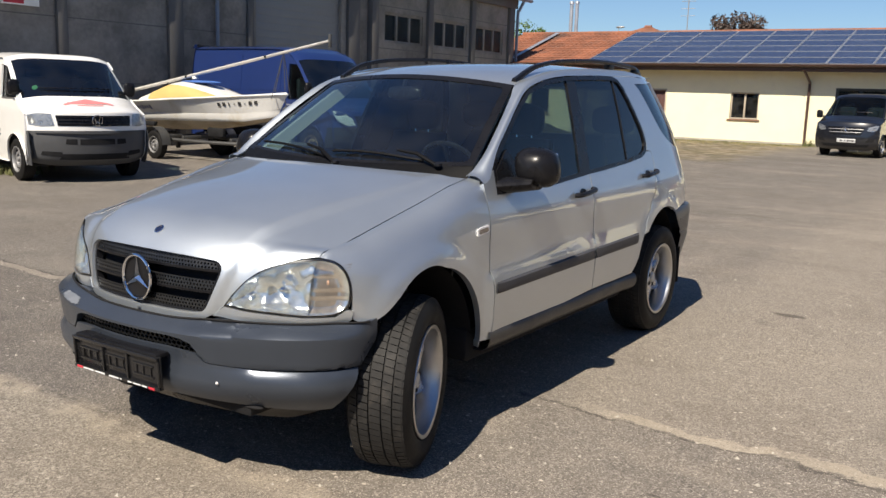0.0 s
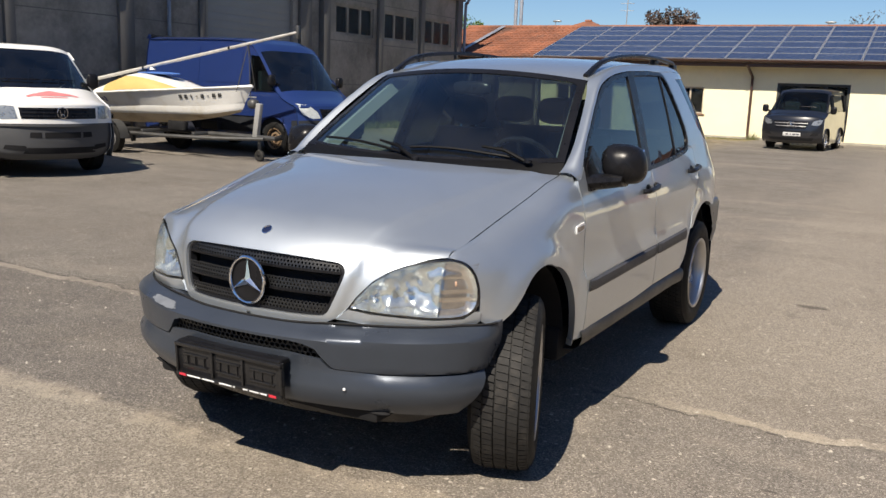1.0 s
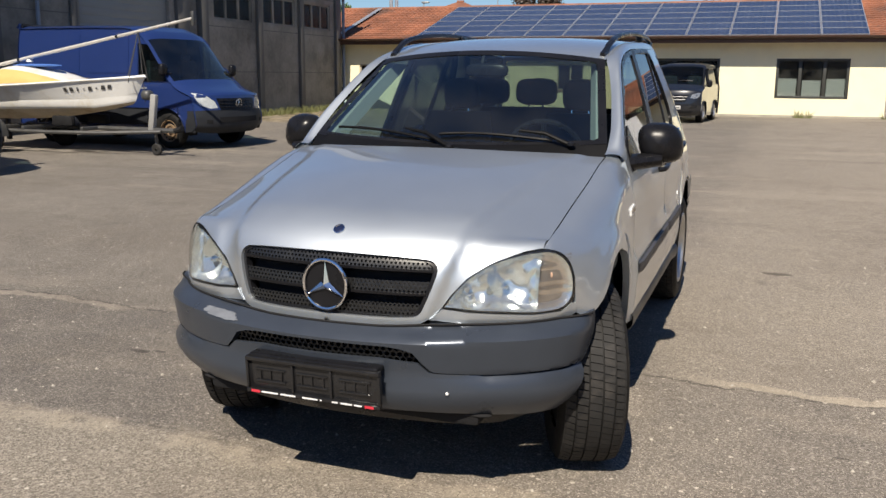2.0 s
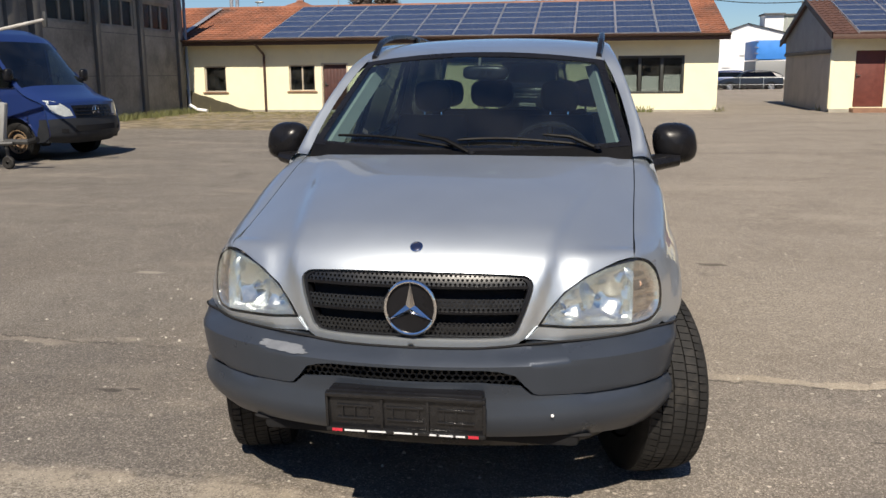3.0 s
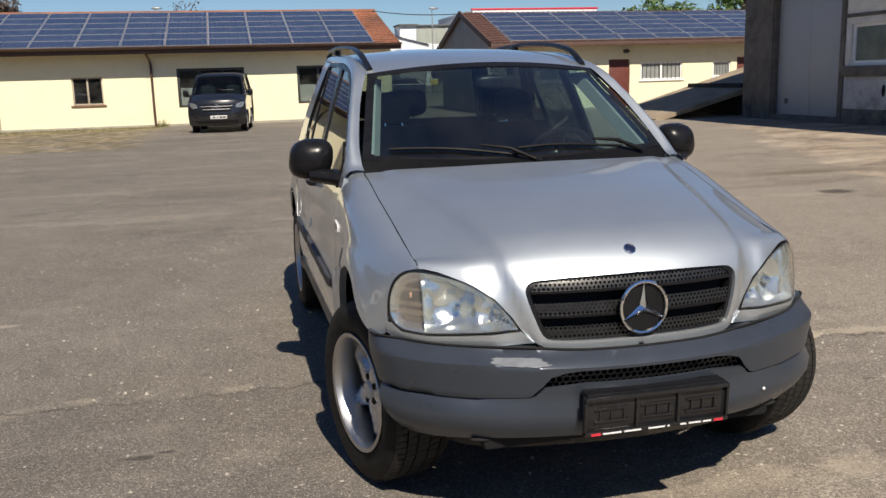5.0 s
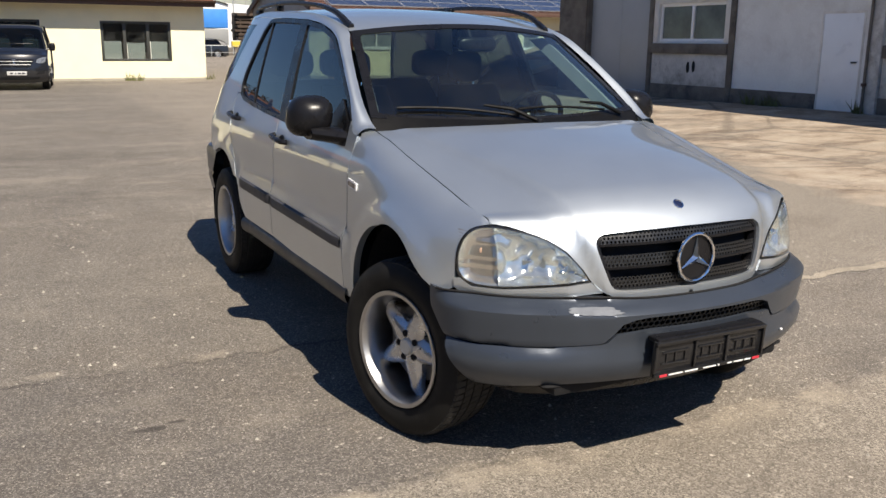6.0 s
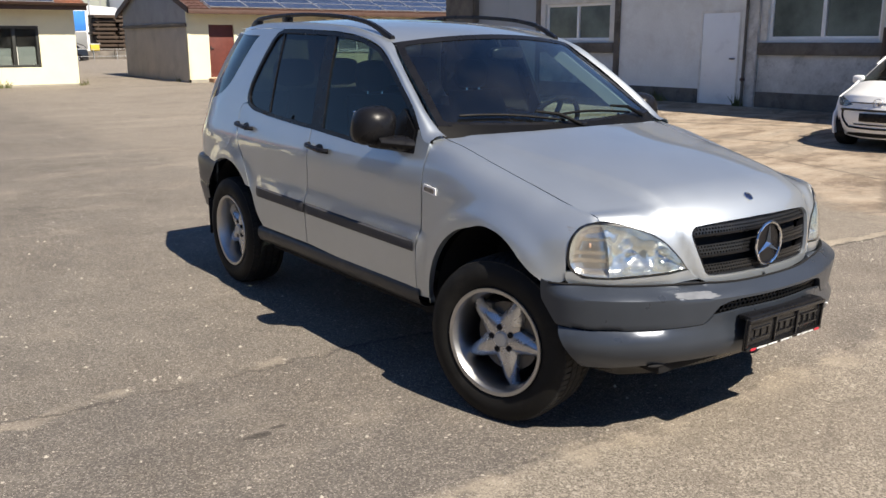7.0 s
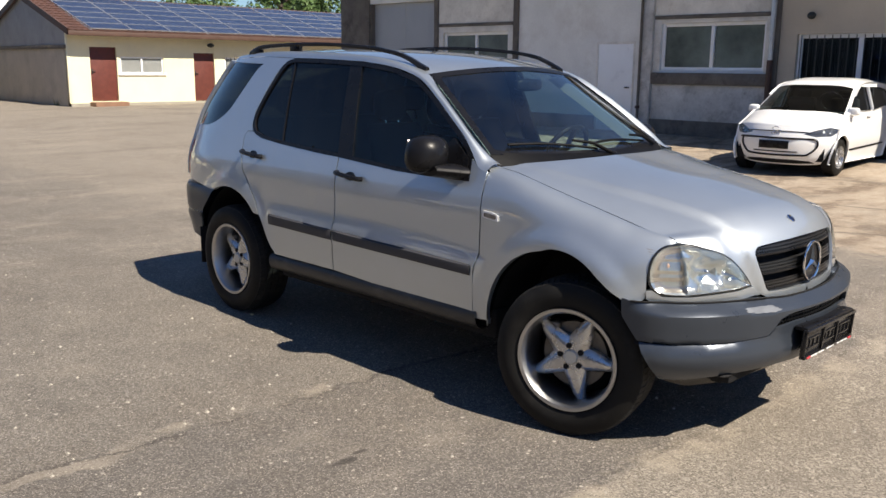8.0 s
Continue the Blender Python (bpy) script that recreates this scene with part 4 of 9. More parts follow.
# ---- workshop ----
def workshop():
    b = thing("workshop", "grey rendered workshop with white windows and steel shutter", "building", kind="structure")
    X0, YA, YB, ZT = 13.45, -12.0, 19.9, 4.9
    w = Wall(X0, "-x")
    shut = (15.75, 18.55, 0.28, 3.45)
    door = (9.27, 10.22, 0.23, 2.21)
    wins = [(13.06, 15.42, 1.63, 2.56), (6.15, 8.57, 1.63, 2.63), (3.1, 5.5, 1.0, 2.35)]
    facade(b, X0, 5.9, YB, -0.1, ZT, wins[:2] + [shut, door], GREYW, "-x")
    facade(b, X0 - 0.01, YA, 5.9, -0.1, ZT, wins[2:], BEIGEW, "-x", name="beige_wall")
    window(b, w, *wins[0], 2, FRAMEWH, FROST, None, inset=0.08, fw=0.07, room=CURTAIN, label="white-framed double window")
    window(b, w, *wins[1], 2, FRAMEWH, FROST, None, inset=0.08, fw=0.07, room=CURTAIN, label="white-framed double window")
    window(b, w, *wins[2], 2, FRAMEWH, GLASS_B, None, bars=16, inset=0.08, fw=0.08, label="white-framed barred window")
    sh = w.box(Mesh(), *shut, -0.2, -0.15).obj("shutter", SHUTTER, b, "closed grey steel shutter gate")
    for k in range(2):
        a = shut[0] + k * 1.4
        w.box(Mesh(), a + 0.003, a + 1.397, shut[2] + 0.02, shut[3] - 0.02, -0.15, -0.14, 0.004).obj("panel", SHUTTER, sh)
    for u0, u1, z0, z1 in ((shut[0] - 0.002, shut[0] + 0.05, shut[2], shut[3]), (shut[1] - 0.05, shut[1] + 0.002, shut[2], shut[3]), (shut[0], shut[1], shut[2] - 0.002, shut[2] + 0.05)):
        w.box(Mesh(), u0, u1, z0, z1, -0.2, 0.012).obj("gate_frame", GREYD, b)
    w.box(Mesh(), shut[0], shut[1], -0.1, shut[2], 0.0, 0.03).obj("plinth", GREYD, b)
    w.box(Mesh(), shut[1] - 0.55, shut[1] - 0.40, 0.62, 0.76, -0.14, -0.125).obj("vent_plate", GREYD, sh)
    for u0, u1, z0, z1 in ((door[0] - 0.05, door[0] - 0.004, door[2], door[3] + 0.05), (door[1] + 0.004, door[1] + 0.05, door[2], door[3] + 0.05), (door[0] - 0.004, door[1] + 0.004, door[3] + 0.004, door[3] + 0.05)):
        w.box(Mesh(), u0, u1, z0, z1, -0.05, 0.012, 0.003).obj("door_frame", BAYW, b)
    for (u0, u1, z0, z1), (a, c) in ((wins[0], (12.86, 15.6)), (wins[1], (5.98, 8.74))):
        for q in ((a, u0 - 0.004, 1.58, 2.72), (u1 + 0.004, c, 1.58, 2.72), (u0 - 0.004, u1 + 0.004, z1 + 0.004, 2.72), (a, c, 2.80, ZT)):
            w.box(Mesh(), *q, 0.0, 0.014, 0.002).obj("bay_panel", BAYW, b)
    d = w.box(Mesh(), *door, -0.05, 0.0).obj("door", WHITEDOOR, b, "white steel door")
    w.box(Mesh(), door[0] + 0.06, door[0] + 0.18, 1.22, 1.25, 0.0, 0.05).obj("handle", FRAMEGR, d)
    for u0, u1 in ((12.86, 15.6), (5.98, 8.72)):
        w.box(Mesh(), u0, u1, 1.33, 1.58, 0.0, 0.10, 0.015).obj("sill_beam", GREYD, b, "dark stained concrete sill beam")
        w.box(Mesh(), u0, u1, 0.55, 1.33, 0.0, 0.02).obj("apron_panel", DIRTYW, b)
        w.box(Mesh(), u0, u1, 2.72, 2.80, 0.0, 0.05).obj("lintel", GREYD, b)
    for u0, u1, d1 in ((15.6, 15.75, 0.06), (12.7, 12.86, 0.06), (18.55, 19.9, 0.05), (8.74, 9.06, 0.10), (5.85, 5.98, 0.08)):
        w.box(Mesh(), u0, u1, -0.05, ZT, 0.0, d1).obj("pilaster", GREYD if u1 - u0 < 0.2 or u0 > 18 else DIRTYW, b)
    w.box(Mesh(), 5.98, 8.74, -0.1, 0.56, 0.0, 0.04).obj("plinth", GREYD, b, "damp dark plinth")
    w.box(Mesh(), 10.26, 15.6, -0.1, 0.56, 0.0, 0.035).obj("plinth", GREYD, b)
    w.box(Mesh(), -12, 5.85, -0.1, 0.5, 0.0, 0.05).obj("plinth", GREYD, b)
    Mesh().tube([(X0 - 0.16, 5.95, 1.75), (X0 - 0.16, 5.95, ZT)], 0.055, 8).obj("downpipe", ZINC, b, "pale downpipe")
    Mesh().tube([(X0 - 0.16, 5.95, 0.1), (X0 - 0.16, 5.95, 1.85)], 0.062, 8).obj("pipe_foot", PIPEBR, b, "dark cast lower pipe")
    Mesh().tube([(X0 - 0.14, 9.0, 0.1), (X0 - 0.14, 9.0, 3.2)], 0.03, 8).obj("conduit", GREYD, b, "dark conduit pipe")
    w.box(Mesh(), 8.97, 9.03, 0.78, 0.84, 0.0, 0.2).obj("pipe_clip", PIPEBR, b)
    for y, z in ((14.2, 1.0), (14.0, 1.02)):
        Mesh().blob((X0 - 0.03, y, z), (0.03, 0.05, 0.14)).obj("vent_hole", DARKROOM, b)
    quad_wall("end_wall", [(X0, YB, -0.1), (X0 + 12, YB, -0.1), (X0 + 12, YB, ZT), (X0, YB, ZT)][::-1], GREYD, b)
    quad_wall("end_wall", [(X0, YA, -0.1), (X0 + 12, YA, -0.1), (X0 + 12, YA, ZT), (X0, YA, ZT)], GREYW, b)
    quad_wall("back_wall", [(X0 + 12, YA, -0.1), (X0 + 12, YB, -0.1), (X0 + 12, YB, ZT), (X0 + 12, YA, ZT)], GREYW, b)
    Mesh().box((X0 + 5.3, (YA + YB) / 2, ZT + 0.1), (13.6, YB - YA + 0.5, 0.22), b=0.02).obj("roof", FLATROOF, b)
    wl = thing("wall_lamp", "small dark wall lamp on the beige wall", "lamp", pose(X0 - 0.06, 5.2, 2.69))
    Mesh().blob((-0.08, 0, 0), (0.09, 0.08, 0.07)).obj("shade", FRAMEGR, wl)
    Mesh().box((0, 0, 0), (0.1, 0.05, 0.05), b=0.01).obj("bracket", FRAMEGR, wl)
    r = thing("loading_ramp", "weathered concrete loading ramp with a dark open side", "ramp", kind="structure")
    Mesh().add([(11.0, 20.6, 0.20), (16.5, 20.6, 1.75), (16.5, 24.2, 1.75), (11.0, 24.2, 0.20), (11.0, 20.6, 0.1), (16.5, 20.6, 1.5), (16.5, 24.2, 1.5), (11.0, 24.2, 0.1)],
               [(0, 1, 2, 3), (4, 5, 1, 0), (7, 3, 2, 6), (1, 5, 6, 2), (4, 7, 6, 5)]).obj("slab", mat("brown_ramp_concrete", (0.30, 0.235, 0.165), 0.9, 0, 0.3, 1.5, 30, 0.5, stain=(0.17, 0.13, 0.09)), r, smooth=0)
    Mesh().box((15.2, 22.4, 0.6), (2.6, 3.2, 1.1), b=0.03).obj("support", DARKROOM, r)


workshop()


# ---- the silver off-road car ----
# x to its left, y to its tail, front axle at y = 0, rear axle at y = 2.82
def tab(v, xs, ys):
    return float(np.interp(v, xs, ys))


def spline_tab(pts, n=8):
    c = np.array(curve(pts, n))
    return c[:, 0], c[:, 1]


NOSE = np.array(curve([(0.46, 1.213), (0.2, 1.172), (-0.1, 1.117), (-0.33, 1.063), (-0.48, 1.022), (-0.575, 0.988), (-0.633, 0.948), (-0.668, 0.90), (-0.687, 0.85), (-0.700, 0.78), (-0.706, 0.71), (-0.704, 0.64)], 8))
NOSE_S = np.concatenate([[0], np.cumsum(np.hypot(*np.diff(NOSE, axis=0).T))])


def nose_v(z):
    """Length along the bonnet's middle line at which it has come down to z."""
    return float(np.interp(-z, -NOSE[:, 1], NOSE_S))


def edge_drop():
    """How far the bonnet's sides fall below its middle line, for a straight joint to the wings."""
    ys, ds = [], []
    for yc, zc in NOSE[::-1]:
        back = min(1.0, max(0.0, (yc + 0.6) / 1.05))
        d = zc - 0.037 * smooth01(-0.55, 0.1, yc) - (0.937 + 0.262 * (yc + 0.2 * (1 - 0.72 * back) + 0.44))
        ys.append(yc)
        ds.append(max(0.0, d) * smooth01(-0.66, -0.56, yc))
    keep = sorted(range(len(ys)), key=lambda i: ys[i])
    return [ys[i] for i in keep], [ds[i] for i in keep]


EDGE = edge_drop()


def bonnet_pt(x, v, lift=0.0):
    yc, zc = tab(v, NOSE_S, NOSE[:, 0]), tab(v, NOSE_S, NOSE[:, 1])
    a = abs(x) / 0.717
    back = min(1.0, max(0.0, (yc + 0.6) / 1.05))
    y = yc + 0.2 * a ** 2.4 * (1 - 0.72 * back)
    z = zc - 0.037 * a * a * smooth01(-0.55, 0.1, yc)
    z -= tab(yc, *EDGE) * a ** 3
    frame_x = tab(zc, [0.66, 0.70, 0.735, 0.80, 0.87, 0.94, 1.0], [0.350, 0.366, 0.380, 0.402, 0.425, 0.445, 0.46])
    y += 0.016 * smooth01(frame_x - 0.010, frame_x + 0.022, abs(x)) * (1 - smooth01(frame_x + 0.05, frame_x + 0.13, abs(x))) * (1 - smooth01(-0.66, -0.50, yc))
    ridge = 0.45 + 0.21 * back
    z += 0.022 * (1 - smooth01(ridge - 0.032, ridge + 0.026, abs(x))) * smooth01(-0.67, -0.47, yc) * (1 - 0.65 * smooth01(-0.35, 0.30, yc))
    return (x, y - lift * (1 - back), z + lift * back)


def nose_pt(x, z, out=0.0):
    p = bonnet_pt(x, nose_v(z))
    n = Vector((0.9 * x, -0.75, 0.1 + max(0, z - 0.88) * 2)).normalized()
    return tuple(Vector(p) + n * out)


SEAM_V = [nose_v(0.937), nose_v(0.965), 0.92, 0.8, 0.65, 0.5, 0.35, 0.2, 0.1, 0.0]
SEAM = [(q[1], q[0], q[2]) for q in (bonnet_pt(tab(v, [0.0, 0.35, 0.7, nose_v(0.965), 2.0], [0.746, 0.740, 0.728, 0.718, 0.718]), v) for v in SEAM_V)]
SEAM += [(0.60, 0.742, 1.20), (0.66, 0.740, 1.235)]
SEAM = curve(SEAM, 6)
WZ, WX = spline_tab([(0.30, 0.855), (0.43, 0.872), (0.56, 0.884), (0.70, 0.889), (0.90, 0.884), (1.00, 0.874), (1.06, 0.863), (1.12, 0.842), (1.42, 0.748), (1.66, 0.660), (1.75, 0.618)])
YRZ, YRY = [0.30, 0.85, 1.0, 1.23, 1.36, 1.55, 1.66, 1.75], [3.60, 3.60, 3.59, 3.54, 3.48, 3.34, 3.245, 3.16]


def side_x(y, z):
    x = tab(z, WZ, WX)
    x -= 0.125 * min(1.2, max(0.0, (-0.12 - y) / 0.33)) ** 2.2
    tail = min(1.0, max(0.0, 1 - (tab(z, YRZ, YRY) - y) / 0.55))
    x *= 1 - 0.17 * tail ** 2.2
    for yw, ra in ((0.068, 0.408), (2.80, 0.425)):
        r = math.hypot(y - yw, z - 0.435)
        x += 0.020 * (1 - smooth01(ra + 0.025, ra + 0.115, r)) * smooth01(0.36, 0.46, z) * smooth01(-0.50, -0.22, y) * (smooth01(0.56, 0.10, y) if y < 1 else 1)
    step = 0.728 + 0.0194 * (y - 0.563)
    x += 0.020 * (1 - smooth01(step - 0.012, step + 0.030, z)) * smooth01(0.46, 0.56, y) * (1 - smooth01(2.30, 2.40, y))
    x += 0.006 * math.exp(-((z - 0.98) / 0.05) ** 2) * smooth01(0.3, 0.6, y)
    return x


def side_pt(y, s, out=0.0):
    return (side_x(y, s) + out, y, s)


def wing_pt(y, s):
    """The front wing: flat side below, then turning over to the bonnet's edge."""
    sx, sz = tab(y, [q[0] for q in SEAM], [q[1] for q in SEAM]), tab(y, [q[0] for q in SEAM], [q[2] for q in SEAM])
    b = 0.25 + 0.06 * smooth01(-0.4, 0.1, y) - 0.15 * smooth01(-0.25, 0.53, y)
    z0 = sz - b
    if s <= z0:
        return (side_x(y, s), y, s)
    t = min(1.0, (s - z0) / (sz + 0.098 - z0)) * math.pi / 2
    full = smooth01(-0.25, 0.52, y)
    z = z0 + b * math.sin(t) ** (0.92 - 0.10 * full)
    x0 = side_x(y, z)
    return (x0 - (x0 - sx) * (1 - math.cos(t)) ** (1 + full), y, z)


def wing_s(y, z):
    """The wing's net coordinate for a height z."""
    lo, hi = 0.3, 1.4
    for _ in range(30):
        mid = (lo + hi) / 2
        lo, hi = (mid, hi) if wing_pt(y, mid)[2] < z else (lo, mid)
    return lo


def arc(cy, cz, r, a0, a1, n=18, sq=1.0):
    return [(cy + r * math.cos(radians(a)), cz + r * sq * math.sin(radians(a))) for a in np.linspace(a0, a1, n)]


def both(parent, name, me, material, label="", smooth=40):
    me.obj(name, material, parent, label, smooth)
    mirror(me).obj(name, material, parent, label, smooth)


def honeycomb(fn, u0, u1, v0, v1, cell, wall, keep=None):
    """A net of open hexagons laid on fn(u, v)."""
    me = Mesh()
    dx, dy = cell, cell * 0.866
    for j in range(int((v1 - v0) / dy) + 2):
        for i in range(int((u1 - u0) / dx) + 2):
            cu, cv = u0 + (i + 0.5 * (j % 2)) * dx, v0 + j * dy
            if cu > u1 or cv > v1 or (keep and not keep(cu, cv)):
                continue
            a = [(cu + cell * 0.58 * math.sin(k * math.pi / 3), cv + cell * 0.58 * math.cos(k * math.pi / 3)) for k in range(6)]
            b = [(cu + (cell * 0.58 - wall) * math.sin(k * math.pi / 3), cv + (cell * 0.58 - wall) * math.cos(k * math.pi / 3)) for k in range(6)]
            me.grid([[fn(*q, 0.0) for q in a], [fn(*q, 0.0) for q in b], [fn(*q, -0.010) for q in b]], True)
    return me


def tyre_wheel(parent, x, y, z, side, steer, rad, width, rim_r, rim_mat, spokes="star", tread=True, name="wheel"):
    """One wheel; its outer face looks along side (+1 or -1)."""
    m = pose(x, y, z, 0, 0, steer) @ Matrix.Diagonal((side, 1, 1, 1))
    h = width / 2
    hub = Mesh()
    hub.lathe([(-h * 0.8, 0.0), (-h * 0.8, rim_r * 0.93), (h * 0.75, rim_r * 0.93)], 40)
    w = hub.obj(name, BLACKMAT, parent)
    w.matrix_local = m
    ty = Mesh()
    prof = [(-h * 0.86, rim_r * 0.96), (-h * 0.98, rim_r + 0.25 * (rad - rim_r)), (-h, rim_r + 0.5 * (rad - rim_r)), (-h * 0.93, rad - 0.03), (-h * 0.80, rad - 0.008)]
    prof += [(u, rad - 0.008) for u in (-h * 0.5, 0, h * 0.5)]
    prof += [(h * 0.80, rad - 0.008), (h * 0.93, rad - 0.03), (h, rim_r + 0.5 * (rad - rim_r)), (h * 0.985, rim_r + 0.28 * (rad - rim_r)), (h * 0.93, rim_r + 0.10 * (rad - rim_r)), (h * 0.88, rim_r * 0.985), (h * 0.80, rim_r * 0.95)]
    ty.lathe(prof, 64)
    ty.obj("tyre", SIDEWALL, w, "worn black rubber tyre")
    if tread:
        ty = Mesh()
        n = 76
        rows = [(-0.84, -0.56, 0.0), (-0.51, -0.22, 0.5), (-0.17, 0.17, 0.2), (0.22, 0.51, 0.6), (0.56, 0.84, 0.1)]
        for a, c, ph in rows:
            for k in range(n):
                t0, t1 = 2 * math.pi * (k + ph + 0.05) / n, 2 * math.pi * (k + ph + (0.86 if abs(a) > 0.5 and a < 0 or c > 0.8 else 0.95)) / n
                vv = []
                for r in (rad - 0.010, rad):
                    for u, t in ((a, t0), (c, t0 + 0.02), (c, t1 + 0.02), (a, t1)):
                        rr = r - (0.010 if abs(u) > 0.7 else 0)
                        vv.append((h * u, rr * math.cos(t), rr * math.sin(t)))
                ty.add(vv, [(4, 5, 6, 7), (0, 1, 5, 4), (1, 2, 6, 5), (2, 3, 7, 6), (3, 0, 4, 7)])
        tagged(ty.obj("tread", RUBBER, w, "worn tread blocks"), kind="stuff")
    rm = Mesh()
    rm.lathe([(h * 0.80, rim_r * 0.965), (h * 0.93, rim_r), (h * 0.96, rim_r * 0.993), (h * 0.965, rim_r * 0.975), (h * 0.935, rim_r * 0.925), (h * 0.90, rim_r * 0.915), (h * 0.80, rim_r * 0.885), (h * 0.45, rim_r * 0.865), (h * 0.1, rim_r * 0.85), (-h * 0.5, rim_r * 0.86)], 56)
    rm.obj("rim", RIMLIP if spokes == "star" else rim_mat, w, "polished rim lip" if spokes == "star" else "")
    sp = Mesh()
    if spokes == "star":
        f0, f1 = h * 0.46, h * 0.36
        for k in range(5):
            a = 2 * math.pi * k / 5 + 0.733
            rows = []
            for r, wd, up, th in ((0.02, 0.056, f0, 0.05), (0.075, 0.054, f0 + 0.004, 0.05), (0.12, 0.043, f0 + 0.001, 0.045), (0.17, 0.031, f1 + 0.014, 0.04), (rim_r * 0.90, 0.023, f1 - 0.010, 0.035)):
                ring = []
                for q, d in ((-1, -th), (-1, -0.020), (-0.72, -0.006), (-0.25, 0.004), (0.25, 0.004), (0.72, -0.006), (1, -0.020), (1, -th)):
                    u, v = r, q * wd
                    ring.append((up + d, u * math.cos(a) - v * math.sin(a), u * math.sin(a) + v * math.cos(a)))
                rows.append(ring)
            sp.grid(rows, True)
            sp.cap(rows[-1])
        sp.lathe([(f0 - 0.05, 0.075), (f0 + 0.002, 0.066), (f0 + 0.004, 0.040)], 24)
        spk = sp.obj("spokes", ALLOY, w, "five-spoke star alloy centre")
        Mesh().lathe([(f0 + 0.002, 0.036), (f0 + 0.012, 0.034), (f0 + 0.016, 0.030), (f0 + 0.016, 0.0)], 24).obj("hub_cap", mat("pale_cap", (0.55, 0.54, 0.50), 0.4, 0.3, 0.1, 20, 90, 0.05), w, "round pale hub cap")
        for k in range(5):
            a = 2 * math.pi * (k + 0.5) / 5 + 0.733
            c = (0.0, 0.053 * math.cos(a), 0.053 * math.sin(a))
            Mesh().lathe([(f0 - 0.02, 0.0135), (f0 + 0.007, 0.0135), (f0 + 0.0065, 0.006), (f0 + 0.004, 0.0)], 10, Matrix.Translation(c)).obj("wheel_bolt", BLACKMAT, w)
        Mesh().lathe([(-0.012, 0.05), (-0.012, 0.155), (0.012, 0.155), (0.012, 0.05)], 40).obj("brake_disc", BRAKE, w, "grey brake disc")
        cal = Mesh()
        cal.box((0.005, 0.10, 0.085), (0.07, 0.06, 0.12), pose(0, 0, 0, 0, 0, 0), 0.012)
        cal.obj("brake_caliper", BRAKE, w)
    else:
        f0 = h * 0.55
        nsp = {"steel": 0, "multi": 10, "ten": 5}[spokes]
        if nsp:
            for k in range(nsp):
                a = 2 * math.pi * k / nsp
                rows = []
                for r, wd, up in ((0.03, 0.035, f0 + 0.01), (rim_r * 0.5, 0.03, f0), (rim_r * 0.92, 0.024, f0 + 0.012)):
                    rows.append([(up + d, r * math.cos(a) - q * wd * math.sin(a), r * math.sin(a) + q * wd * math.cos(a)) for q, d in ((-1, -0.03), (-0.8, 0), (0.8, 0), (1, -0.03))])
                sp.grid(rows, True)
            sp.lathe([(f0 - 0.03, 0.07), (f0 + 0.012, 0.06), (f0 + 0.016, 0.0)], 20)
        else:
            sp.lathe([(f0 - 0.02, rim_r * 0.92), (f0 - 0.03, rim_r * 0.72), (f0 + 0.01, rim_r * 0.62), (f0 + 0.012, rim_r * 0.45), (f0 - 0.02, rim_r * 0.40), (f0 - 0.01, rim_r * 0.22), (f0 + 0.03, rim_r * 0.20), (f0 + 0.035, 0)], 28)
            for k in range(14):
                a = 2 * math.pi * k / 14
                Mesh().box((f0 - 0.004, rim_r * 0.80, 0), (0.012, 0.03, 0.035), pose(0, 0, 0, math.degrees(a), 0, 0), 0.006).obj("vent_slot", BLACKMAT, w)
        sp.obj("disc", rim_mat, w)
    return w


def lamp_pt(x, z, out=0.0):
    """The lamp's face, which bends back towards the wing."""
    p = nose_pt(x, z, out)
    return (p[0], p[1] + 0.9 * max(0.0, x - 0.70) ** 1.3, p[2])


LOWER = spline_tab([(0.28, -0.135), (0.33, -0.088), (0.36, -0.056), (0.395, -0.022), (0.43, 0.0), (0.455, 0.008), (0.475, 0.0075), (0.495, 0.001), (0.510, -0.010), (0.522, -0.022)])
UPPER = spline_tab([(0.522, -0.014), (0.532, -0.007), (0.57, -0.001), (0.61, 0.005), (0.640, 0.008), (0.658, 0.008), (0.675, 0.007), (0.69, 0.006), (0.71, 0.004)])


def hero_bumper(t, z, out=0.0):
    """The front bumper's face: t the way round (1.3 at each side), z the height."""
    th = t / 1.3 * math.pi / 2
    off = tab(z, *(LOWER if z < 0.522 else UPPER)) + out - 0.016 * smooth01(0.95, 1.3, abs(t))
    top = 0.676 + 0.014 * smooth01(0.25, 0.75, abs(t))
    q = min(1.0, max(0.0, (z - top + 0.042) / 0.042))
    off -= 0.072 * (math.sqrt(q * q + 0.012) - 0.11) * (1 - smooth01(0.95, 1.25, abs(t)))
    n = Vector((math.sin(th) / 0.885, -math.cos(th) / 0.50, 0)).normalized()
    return (0.885 * math.sin(th) + n.x * off, -0.29 - 0.50 * math.cos(th) + n.y * off, z)


def bt(x):
    return 1.3 * math.asin(max(-1, min(1, x / 0.885))) / (math.pi / 2)


